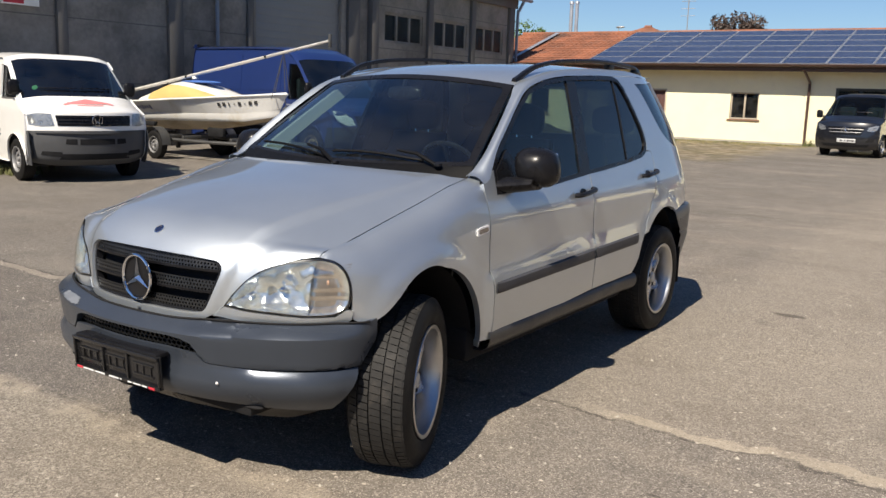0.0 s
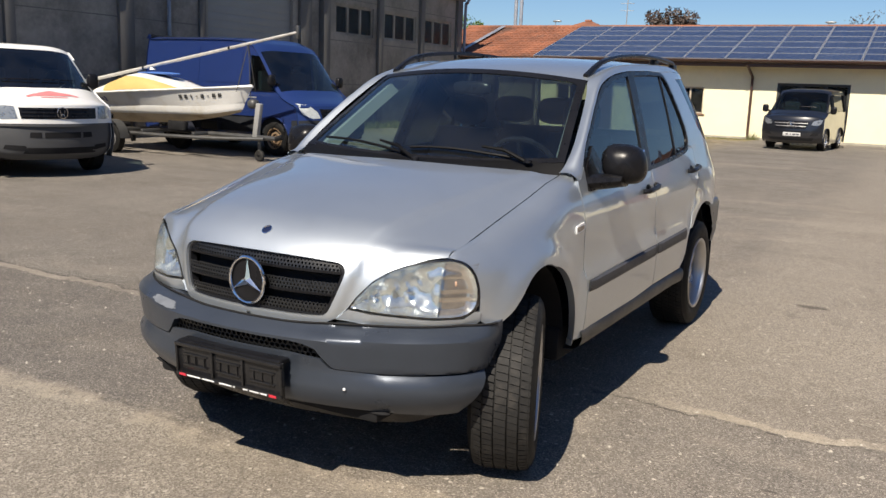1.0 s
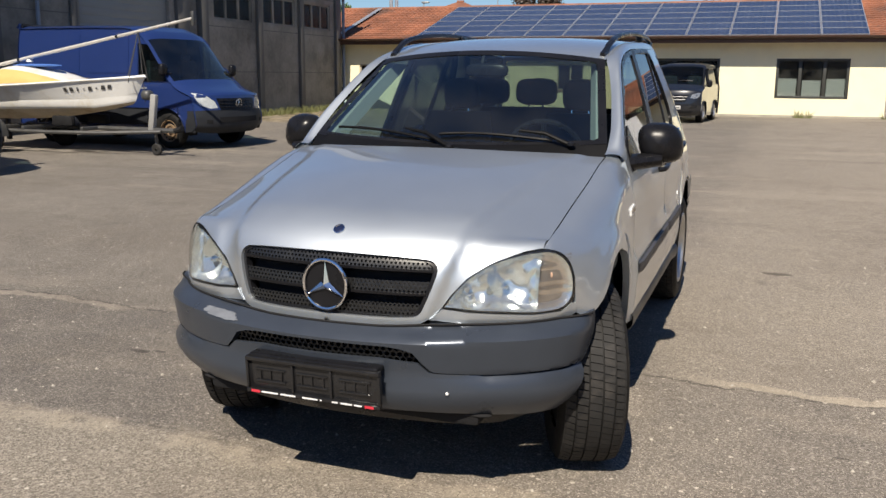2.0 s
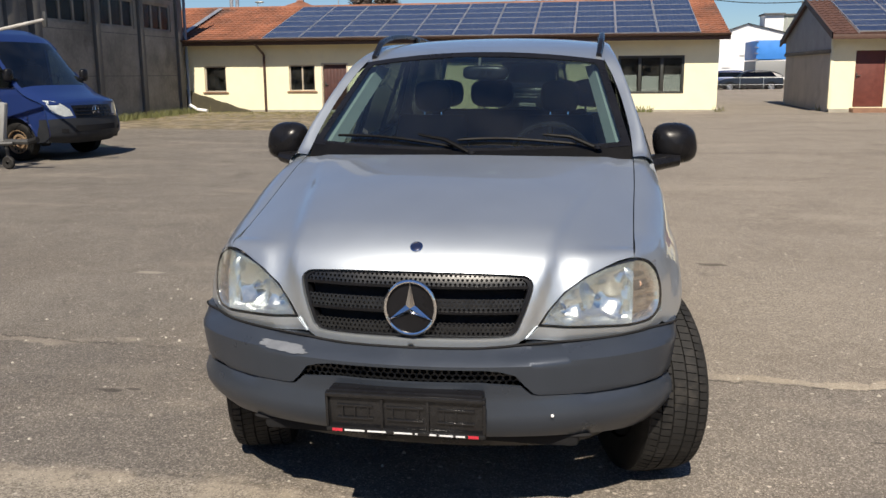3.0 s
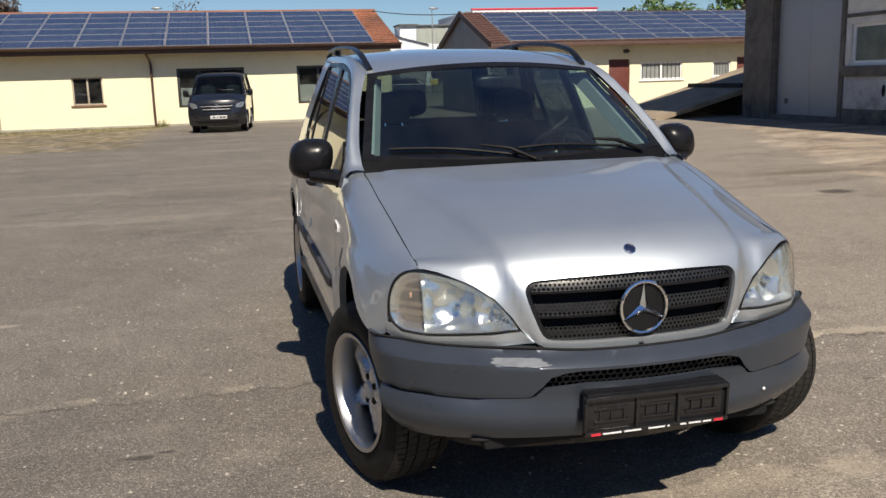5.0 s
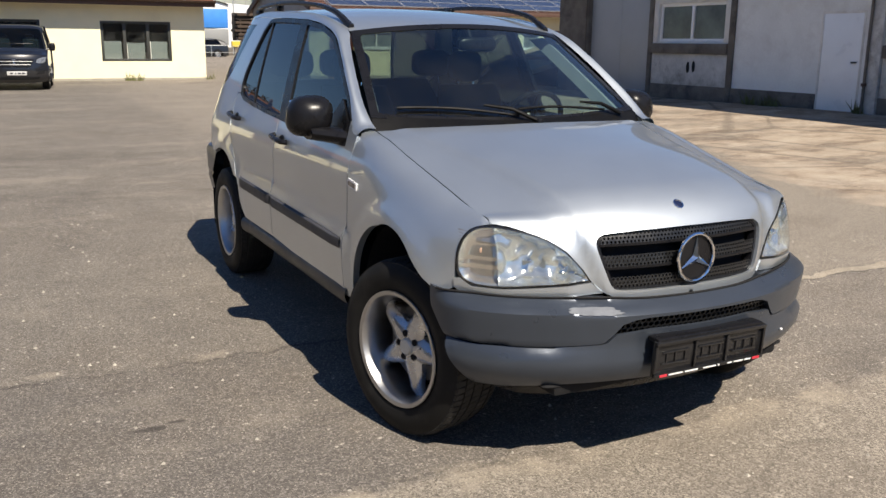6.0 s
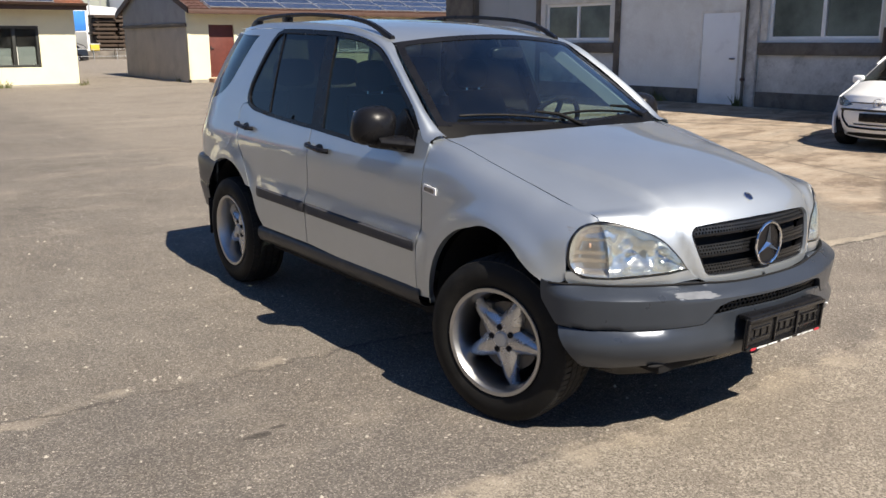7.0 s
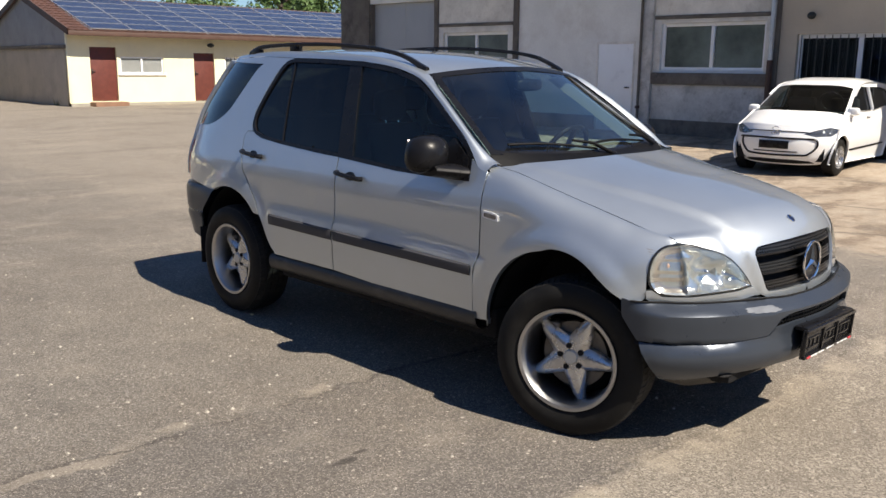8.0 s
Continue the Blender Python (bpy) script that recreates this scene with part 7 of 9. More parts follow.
def vehicle(name, label, m, B, paint, arch, base, wheelbase, wheel, track, seg, side_windows, mirror_at, cat="van", rim=STEELRIM, spokes="steel", lower=None, mirrors=None):
    car = thing(name, label, cat, m)
    loop = B.side_loop()
    yb = loop[-1][0]
    bottom = [(wheelbase + arch, base), *arc(wheelbase, wheel, arch, 0, 180, 14), (wheelbase - arch, base), (arch, base), *arc(0, wheel, arch, 0, 180, 14), (-arch, base)]
    outer = [(y, max(z, base)) for y, z in loop] + [(yb, base)] + bottom
    holes = [w for w, _, _ in side_windows]
    both(car, "body_side", patch(outer, holes, B.side, 0.05, 0.03, True), paint, smooth=50)
    for w, gl, lb in side_windows:
        both(car, "side_window", patch(w, [], lambda y, z: B.side(y, z, -0.012), 0.15, 0, False), gl, lb)
    for nm, a, b, ma, lb in seg:
        if nm == "windscreen":
            B.strip(a, b, -0.935, 0.935).obj(nm, ma, car, lb, 50)
            for u in (-1.0, 0.935):
                B.strip(a, b, u, u + 0.065).obj("screen_pillar", paint, car, "", 50)
        else:
            B.strip(a, b).obj(nm, ma, car, lb, 50)
    top = max(range(len(B.prof)), key=lambda i: B.prof[i][1])
    Mesh().grid([[B.pt(i, u, -0.04) for u in np.linspace(-0.96, 0.96, 11)] for i in range(max(0, top - 2) * 5, len(B.line))]).obj("lining", CABIN, car)
    both(car, "inner_lining", patch([(y, max(z, base + 0.1)) for y, z in loop], holes, lambda y, z: B.side(y, z, -0.05), 0.2, 0, True), CABIN)
    if lower:
        both(car, "lower_cladding", patch(lower, [], lambda y, z: B.side(y, z, 0.02), 0.08, 0.02, True), DARKVAN, "dark side cladding")
    wmax = B.w(0.6)
    un = Mesh().box((0, (yb - 0.45) / 2, base + 0.10), (wmax * 1.3, yb + 0.25, 0.22), b=0.03)
    un.box((0, wheelbase / 2 + 0.2, base + 0.35), (wmax * 1.9, wheelbase - 2 * arch, 0.3), b=0.02)
    un.obj("underbody", BLACKMAT, car)
    for yw in (0, wheelbase):
        rows = [[(x, y, z) for y, z in arc(yw, wheel, arch + 0.02, -10, 190, 14)] for x in (wmax - 0.32, B.w(base) - 0.05)]
        lin = Mesh().grid(rows)
        lin.add(rows[0], [tuple(range(14))])
        both(car, "wheel_housing", lin, BLACKMAT)
        for s in (1, -1):
            tyre_wheel(car, s * (track), yw, wheel, s, 0, wheel, 0.21, wheel * 0.62, rim, spokes, False)
    for s in (1, -1):
        x, y, z = mirror_at
        k = 0.72 if mirrors else 1.0
        mi = Mesh().blob((s * (x + 0.12 * k), y, z), (0.09, 0.06, 0.12 * k * k), 16, 10, 0.6)
        mi.tube([(s * (x - 0.06), y - 0.02, z - 0.08), (s * (x + 0.08), y, z - 0.06)], 0.03, 8)
        mi.obj("door_mirror", mirrors or BLACKPL, car, "white door mirror" if mirrors else "black door mirror")
    return car


def nose_patch(car, B, name, pts, material, out=0.006, label="", depth=0.0, sym=True, step=0.08):
    """A part lying on the nose; with sym one for each side."""
    me = patch(pts, [], lambda x, z: B.face(x, z, out), step, depth)
    o = me.obj(name, material, car, label, 50)
    if sym:
        return o, mirror(me).obj(name, material, car, label, 50)
    return o


def cab(car, B, y0, y1, zf, zt, seats=2):
    """Dark cabin fittings seen through the glass."""
    w = B.w(zf) - 0.08
    Mesh().box((0, y1, (zf + zt) / 2), (2 * w * 0.95, 0.04, zt - zf), b=0.01).obj("cabin_wall", CABIN, car)
    Mesh().box((0, y0 + 0.40, zf + 0.17), (1.8 * w, 0.42, 0.10), b=0.04).obj("dashboard", DASH, car)
    for s in (1, -1):
        sh = min(0.62, 0.55 * (zt - zf))
        st = Mesh().box((s * w * 0.5, y1 - 0.35, zf + 0.10 + sh / 2), (0.46, 0.14, sh), None, 0.05)
        st.box((s * w * 0.48, y1 - 0.33, zf + 0.10 + sh + 0.06), (0.24, 0.09, 0.14), None, 0.04)
        st.obj("seat", CABIN, car)
    sw = Mesh()
    sw.tube([(w * 0.5 + 0.18 * math.cos(a), y0 + 0.52 - 0.08 * math.sin(a), zf + 0.38 + 0.15 * math.sin(a)) for a in np.linspace(0, 2 * math.pi, 25)], 0.014, 6, False)
    sw.obj("steering_wheel", BLACKPL, car)
    Mesh().box((0, (y0 + y1) / 2, zf - 0.05), (2 * w, y1 - y0, 0.04)).obj("cabin_floor", CABIN, car)


def at_ground(x, y, turn):
    return pose(x, y, ground_z(x, y), 0, 0, turn)


def ring_logo(car, B, z, r, name="emblem"):
    c = Vector(B.face(0, z, 0.012))
    me = Mesh().tube([c + Vector((r * math.cos(a), 0, r * math.sin(a))) for a in np.linspace(0, 2 * math.pi, 25)], r * 0.09, 6, False)
    return c, me


def white_van():
    B = Body([(-0.74, 0.26), (-0.86, 0.36), (-0.89, 0.54), (-0.885, 0.80), (-0.85, 1.02), (-0.78, 1.12), (-0.36, 1.31), (0.42, 1.885), (0.75, 1.965), (1.9, 1.995), (3.6, 1.975), (3.93, 1.885), (4.0, 1.1), (3.98, 0.4)], [(0.2, 0.875), (0.6, 0.925), (1.1, 0.915), (1.3, 0.89), (2.0, 0.80)], 0.085, 0.29)
    door = [(-0.08, 1.27), (0.62, 1.27), (0.66, 1.78), (0.42, 1.74)]
    c = vehicle("white_van", "white panel van with grey bumper and red roof-shaped print", at_ground(-9.97, 5.75, 77), B, WHITEP, 0.40, 0.27, 3.0, 0.325, 0.83,
                [("bumper", 0, 3, GREYVAN, "grey plastic van bumper"), ("nose", 3, 5, WHITEP, ""), ("bonnet", 5, 6, WHITEP, "short white bonnet"), ("windscreen", 6, 7, GLASS_V, "wide windscreen"), ("roof", 7, 11, WHITEP, "white roof"), ("tail", 11, 13, WHITEP, "")],
                [(door, GLASS_F, "cab side window")], (0.80, 0.02, 1.43))
    cab(c, B, -0.25, 1.0, 1.04, 1.87)
    both(c, "bumper_corner", patch([(-0.58, 0.27), (-0.39, 0.27), (-0.41, 0.45), (-0.46, 0.60), (-0.47, 0.79), (-0.60, 0.79), (-0.62, 0.5)], [], lambda y, z: B.side(y, z, 0.014), 0.08, 0.014, False), GREYVAN, "grey bumper end")
    nose_patch(c, B, "headlamp", [(0.60, 0.87), (0.76, 0.86), (0.90, 0.89), (0.91, 1.06), (0.78, 1.07), (0.63, 1.05)], LENS, 0.012, "clear rectangular headlamp")
    nose_patch(c, B, "lamp_bowl", [(0.60, 0.87), (0.76, 0.86), (0.90, 0.89), (0.91, 1.06), (0.78, 1.07), (0.63, 1.05)], LAMPD, 0.003)
    g = nose_patch(c, B, "grille", [(-0.56, 0.87), (0.56, 0.87), (0.58, 1.03), (-0.58, 1.03)], BLACKPL, 0.006, "black slatted grille", 0.01, False)
    for z in (0.90, 0.95, 1.0):
        Mesh().tube([B.face(x, z, 0.015) for x in np.linspace(-0.55, 0.55, 13)], 0.007, 6).obj("slat", BLACKPL, g)
    p, me = ring_logo(c, B, 0.955, 0.078)
    for q in ((-0.04, 0.04, -0.02, -0.045), (0.04, 0.04, 0.02, -0.045), (-0.02, -0.045, 0, 0.0), (0.02, -0.045, 0, 0.0)):
        me.tube([p + Vector((q[0], 0, q[1])), p + Vector((q[2], 0, q[3]))], 0.006, 5)
    me.obj("emblem", CHROME, c, "round chrome emblem")
    nose_patch(c, B, "air_intake", [(-0.27, 0.59), (0.27, 0.59), (0.27, 0.675), (-0.27, 0.675)], BLACKMAT, 0.004, "dark lower air intake", 0.01, False)
    nose_patch(c, B, "side_intake", [(0.31, 0.59), (0.47, 0.60), (0.46, 0.675), (0.31, 0.675)], BLACKMAT, 0.004)
    nose_patch(c, B, "bumper_ledge", [(0.0, 0.755), (0.84, 0.765), (0.85, 0.785), (0.0, 0.778)], GREYVAN, 0.03, "", 0.03)
    nose_patch(c, B, "lower_grille", [(-0.55, 0.36), (0.55, 0.36), (0.50, 0.45), (-0.50, 0.45)], BLACKMAT, 0.004, "dark lower grille", 0.01, False)
    nose_patch(c, B, "fog_recess", [(0.50, 0.40), (0.78, 0.43), (0.76, 0.49), (0.52, 0.48)], BLACKMAT, 0.008)
    nose_patch(c, B, "roof_print", [(0.0, 1.265), (0.30, 1.215), (0.40, 1.187), (0.37, 1.175), (0.28, 1.193), (-0.28, 1.193), (-0.37, 1.175), (-0.40, 1.187), (-0.30, 1.215)], FADED, 0.006, "faded red roof-shaped print", 0, False, 0.04)
    nose_patch(c, B, "print_bar", [(-0.20, 1.168), (0.20, 1.168), (0.20, 1.179), (-0.20, 1.179)], FADED, 0.006, "", 0, False, 0.04)
    for z in (0.75, 0.68):
        Mesh().box((-0.927, 0.9, z), (0.004, 0.4, 0.03)).obj("print_bar", GREYVAN, c)
    Mesh().lathe([(0, 0.042), (0.003, 0.038), (0.003, 0)], 18, Matrix.Translation((-0.68, -0.22, 1.43)) @ pose(0, 0, 0, 0, -35, 90)).obj("windscreen_sticker", mat("green_sticker", (0.05, 0.35, 0.16), 0.5, 0, 0.05, 9, 60, 0), c, "round green windscreen sticker")
    for x0, x1 in ((0.62, 0.0), (-0.05, -0.66)):
        Mesh().tube([B.pt(31, x, 0.03) for x in np.linspace(x0, x1, 6)], 0.010, 6).obj("wiper", BLACKPL, c)


def blue_van():
    B = Body([(-0.86, 0.30), (-0.99, 0.42), (-1.0, 0.60), (-0.97, 0.76), (-0.92, 0.98), (-0.84, 1.09), (-0.30, 1.34), (0.46, 2.13), (0.78, 2.32), (1.3, 2.40), (3.9, 2.42), (4.2, 2.33), (4.25, 1.2), (4.24, 0.45)], [(0.2, 0.95), (0.6, 0.99), (1.2, 0.98), (1.4, 0.95), (2.42, 0.85)], 0.075, 0.20)
    door = [(-0.05, 1.30), (0.72, 1.30), (0.74, 2.02), (0.50, 2.00)]
    c = vehicle("blue_panel_van", "dark blue high panel van with grey bumper", at_ground(-9.55, 11.95, 84), B, BLUEP, 0.44, 0.33, 3.25, 0.345, 0.87,
                [("bumper", 0, 3, DARKVAN, "dark plastic van bumper"), ("nose", 3, 5, BLUEP, ""), ("bonnet", 5, 6, BLUEP, "short sloping blue bonnet"), ("windscreen", 6, 7, GLASS_V, "large windscreen"), ("roof", 7, 11, BLUEP, "blue roof"), ("tail", 11, 13, BLUEP, "")],
                [(door, GLASS_F, "cab side window")], (0.90, 0.02, 1.52), rim=RUSTHUB,
                lower=[(0.50, 0.45), (2.75, 0.45), (2.75, 0.78), (0.45, 0.78)])
    cab(c, B, -0.2, 1.1, 1.0, 2.15)
    both(c, "bumper_corner", patch([(-0.68, 0.33), (-0.43, 0.33), (-0.46, 0.50), (-0.52, 0.64), (-0.52, 0.74), (-0.68, 0.75), (-0.71, 0.5)], [], lambda y, z: B.side(y, z, 0.014), 0.08, 0.014, False), DARKVAN, "dark bumper end")
    lamp = [(0.55, 0.80), (0.72, 0.79), (0.90, 0.87), (0.95, 1.02), (0.92, 1.13), (0.80, 1.08), (0.60, 0.92)]
    nose_patch(c, B, "headlamp", lamp, LENS, 0.014, "large clear headlamp")
    nose_patch(c, B, "lamp_bowl", lamp, LAMPW, 0.004)
    g = nose_patch(c, B, "grille", [(-0.50, 0.76), (0.50, 0.76), (0.55, 0.98), (-0.55, 0.98)], BLACKPL, 0.008, "black slatted grille", 0.01, False)
    for z in (0.81, 0.87, 0.93):
        Mesh().tube([B.face(x, z, 0.02) for x in np.linspace(-0.5, 0.5, 13)], 0.010, 6).obj("slat", BLACKPL, g)
    p, me = ring_logo(c, B, 0.875, 0.085)
    for k in range(3):
        a = math.pi / 2 + 2 * math.pi * k / 3
        me.tube([p, p + Vector((0.083 * math.cos(a), 0, 0.083 * math.sin(a)))], [0.014, 0.004], 5)
    me.obj("emblem", CHROME, c, "chrome ring emblem")
    nose_patch(c, B, "air_intake", [(-0.55, 0.52), (0.55, 0.52), (0.55, 0.62), (-0.55, 0.62)], BLACKMAT, 0.008, "dark lower air intake", 0.01, False)
    nose_patch(c, B, "fog_lamp", [(0.70, 0.50), (0.82, 0.51), (0.82, 0.58), (0.70, 0.57)], BLACKMAT, 0.008)
    panel = [(1.0, 1.45), (2.1, 1.45), (2.1, 2.2), (1.0, 2.2)]
    for p0 in (0.0, 1.35):
        pp = [(y + p0, z) for y, z in panel]
        both(c, "side_panel", patch(pp, [], lambda y, z: B.side(y, z, 0.010), 0.2, 0.01, False), BLUEP, "pressed side panel")
    both(c, "side_mark", patch([(0.5, 1.15), (0.75, 1.15), (0.75, 1.18), (0.5, 1.18)], [], lambda y, z: B.side(y, z, 0.006), 0.2, 0, False), ZINC)


def black_van():
    B = Body([(-0.76, 0.22), (-0.87, 0.36), (-0.89, 0.55), (-0.87, 0.75), (-0.82, 0.98), (-0.72, 1.07), (-0.25, 1.22), (0.48, 1.79), (0.80, 1.88), (1.6, 1.91), (2.45, 1.90), (2.62, 1.83), (2.68, 1.1), (2.66, 0.4)], [(0.2, 0.86), (0.6, 0.88), (1.1, 0.87), (1.3, 0.84), (1.91, 0.70)], 0.07, 0.18)
    side = [(-0.05, 1.20), (0.62, 1.20), (0.64, 1.70), (0.42, 1.68)]
    side2 = [(0.75, 1.20), (2.4, 1.20), (2.38, 1.72), (0.78, 1.72)]
    c = vehicle("black_van", "glossy black passenger van parked before the yellow wall", at_ground(-1.46, 25.1, -6) @ Matrix.Diagonal((0.95, 0.95, 0.95, 1)), B, BLACKP, 0.38, 0.22, 1.95, 0.325, 0.77,
                [("bumper", 0, 3, BLACKP, "black bumper"), ("nose", 3, 5, BLACKP, ""), ("bonnet", 5, 6, BLACKP, "black bonnet"), ("windscreen", 6, 7, GLASS_F, "dark windscreen"), ("roof", 7, 11, BLACKP, "black roof"), ("tail", 11, 13, BLACKP, "")],
                [(side, GLASS_D, "dark side window"), (side2, GLASS_D, "dark side window")], (0.90, -0.05, 1.25), rim=ALLOY, spokes="ten")
    cab(c, B, -0.2, 1.1, 0.92, 1.75)
    lamp = [(0.58, 0.80), (0.74, 0.78), (0.83, 0.84), (0.86, 0.98), (0.78, 0.97), (0.62, 0.90)]
    nose_patch(c, B, "headlamp", lamp, LENS, 0.014, "clear headlamp")
    nose_patch(c, B, "lamp_bowl", lamp, LAMPD, 0.004)
    g = nose_patch(c, B, "grille", [(-0.42, 0.66), (0.42, 0.66), (0.54, 0.90), (-0.54, 0.90)], BLACKPL, 0.008, "black grille with two bright bars", 0.01, False)
    for z, e in ((0.74, 0.44), (0.83, 0.49)):
        Mesh().tube([B.face(x, z, 0.02) for x in np.linspace(-e, e, 13)], 0.012, 6).obj("slat", STEELRIM, g)
    p, me = ring_logo(c, B, 0.79, 0.10)
    for k in range(3):
        a = math.pi / 2 + 2 * math.pi * k / 3
        me.tube([p, p + Vector((0.097 * math.cos(a), 0, 0.097 * math.sin(a)))], [0.016, 0.004], 5)
    me.obj("emblem", CHROME, c, "chrome ring emblem")
    plate = Mesh().box(B.face(0.06, 0.50, 0.02), (0.52, 0.012, 0.11), b=0.003).obj("number_plate", PLATEW, c, "white number plate")
    for k, wd in enumerate((0.07, 0.03, 0.09, 0.09)):
        Mesh().box(Vector(B.face(0.06, 0.50, 0.02)) + Vector((-0.14 + 0.105 * k, -0.008, 0)), (wd, 0.002, 0.045)).obj("plate_bar", GREYVAN, plate)
    nose_patch(c, B, "air_intake", [(-0.62, 0.32), (0.62, 0.32), (0.68, 0.40), (-0.68, 0.40)], BLACKMAT, 0.008, "dark lower air intake", 0.01, False)
    nose_patch(c, B, "side_intake", [(0.56, 0.46), (0.78, 0.48), (0.80, 0.58), (0.64, 0.56)], BLACKMAT, 0.006)
    for x0, x1 in ((0.60, 0.02), (-0.04, -0.62)):
        Mesh().tube([B.pt(31, x, 0.03) for x in np.linspace(x0, x1, 6)], 0.010, 6).obj("wiper", BLACKPL, c)


def small_white_car():
    WHITEC = car_paint("clean_white_paint", (0.82, 0.825, 0.82), 0.0, 0.35, 0.8)
    B = Body([(-0.48, 0.16), (-0.57, 0.26), (-0.60, 0.42), (-0.59, 0.58), (-0.53, 0.73), (-0.44, 0.81), (0.02, 0.97), (0.78, 1.36), (1.02, 1.44), (1.5, 1.48), (2.3, 1.43), (2.65, 1.25), (2.86, 0.95), (2.92, 0.75), (2.90, 0.35)], [(0.15, 0.72), (0.5, 0.785), (0.85, 0.775), (0.98, 0.745), (1.48, 0.59)], 0.075, 0.34)
    d = [(0.30, 0.98), (1.30, 0.97), (1.30, 1.33), (1.02, 1.34), (0.86, 1.28)]
    q = [(1.38, 0.97), (2.30, 1.05), (2.22, 1.28), (2.0, 1.32), (1.38, 1.33)]
    c = vehicle("small_white_car", "small white hatchback with black front surround and white wheels", at_ground(9.865, 3.86, -88), B, WHITEC, 0.335, 0.19, 2.42, 0.285, 0.69,
                [("bumper", 0, 3, WHITEC, "white bumper"), ("nose", 3, 5, WHITEC, ""), ("bonnet", 5, 6, WHITEC, "short white bonnet"), ("windscreen", 6, 7, GLASS_V, "windscreen"), ("roof", 7, 10, WHITEC, "white roof"), ("tail", 10, 14, WHITEC, "")],
                [(d, GLASS_F, "door window"), (q, GLASS_D, "rear side window")], (0.715, 0.38, 0.97), "car", ALLOY, "multi", mirrors=WHITEC)
    cab(c, B, 0.15, 1.6, 0.72, 1.32)
    lamp = [(0.40, 0.640), (0.56, 0.605), (0.73, 0.625), (0.785, 0.70), (0.79, 0.775), (0.70, 0.765), (0.52, 0.690)]
    nose_patch(c, B, "headlamp", lamp, LENS, 0.010, "clear headlamp")
    nose_patch(c, B, "lamp_bowl", lamp, mat("dark_lamp_bowl", (0.10, 0.10, 0.105), 0.25, 0.6, 0.3, 30, 70, 0.6), 0.003)
    ring = [(0.54, 0.565), (0.585, 0.54), (0.585, 0.45), (0.49, 0.345), (0.36, 0.315), (-0.36, 0.315), (-0.49, 0.345), (-0.585, 0.45), (-0.585, 0.54), (-0.54, 0.565)]
    rr = curve(ring + ring[:1], 4)
    Mesh().tube([B.face(x, z, 0.008) for x, z in rr], 0.016, 6, False).obj("nose_surround", BLACKPL, c, "black smile-shaped nose surround")
    Mesh().box(B.face(0, 0.47, 0.02), (0.46, 0.02, 0.12), b=0.004).obj("plate_holder", BLACKPL, c, "empty black plate holder")
    Mesh().tube([B.face(x, 0.365, 0.006) for x in np.linspace(-0.34, 0.34, 9)], 0.009, 5).obj("intake_slot", BLACKPL, c)
    nose_patch(c, B, "lower_lip", [(-0.54, 0.185), (0.54, 0.185), (0.48, 0.225), (0.26, 0.245), (-0.26, 0.245), (-0.48, 0.225)], BLACKMAT, 0.006, "dark lower lip", 0.01, False)
    Mesh().tube([B.face(x, 0.675 - 0.02 * abs(x), 0.006) for x in np.linspace(-0.46, 0.46, 13)], 0.007, 5).obj("nose_line", BLACKPL, c)
    p, me = ring_logo(c, B, 0.665, 0.068)
    for k in ((-0.035, 0.035, -0.015, -0.04), (0.035, 0.035, 0.015, -0.04), (-0.015, -0.04, 0, 0), (0.015, -0.04, 0, 0)):
        me.tube([p + Vector((k[0], 0, k[1])), p + Vector((k[2], 0, k[3]))], 0.006, 5)
    me.obj("emblem", CHROME, c, "round chrome emblem")
    both(c, "side_strip", patch([(0.45, 0.36), (1.95, 0.40), (1.95, 0.43), (0.45, 0.39)], [], lambda y, z: B.side(y, z, 0.008), 0.2, 0.006, False), BLACKPL, "thin dark side strip")
    for s in (1, -1):
        Mesh().box((s * 0.79, 1.15, 0.88), (0.02, 0.16, 0.025), b=0.006).obj("door_handle", WHITEC, c)


white_van()
blue_van()
black_van()
small_white_car()

# ---- boat on its trailer ----
GEL = mat("white_gelcoat", (0.74, 0.73, 0.69), 0.35, 0, 0.06, 2, 60, 0.03, coat=0.3, stain=(0.60, 0.55, 0.44))
TANGEL = mat("tan_deck", (0.55, 0.38, 0.14), 0.5, 0, 0.10, 3, 60, 0.05)
HULLB = mat("stained_hull_bottom", (0.52, 0.43, 0.30), 0.6, 0, 0.2, 2, 50, 0.1, stain=(0.34, 0.24, 0.13))
BLUET = mat("blue_cover", (0.05, 0.14, 0.42), 0.6, 0, 0.15, 4, 80, 0.2)
GALV = mat("galvanised_steel", (0.10, 0.10, 0.098), 0.5, 0.6, 0.15, 6, 60, 0.1)
BLUEPRINT = mat("blue_print", (0.05, 0.07, 0.25), 0.5, 0, 0.05, 9, 60, 0)


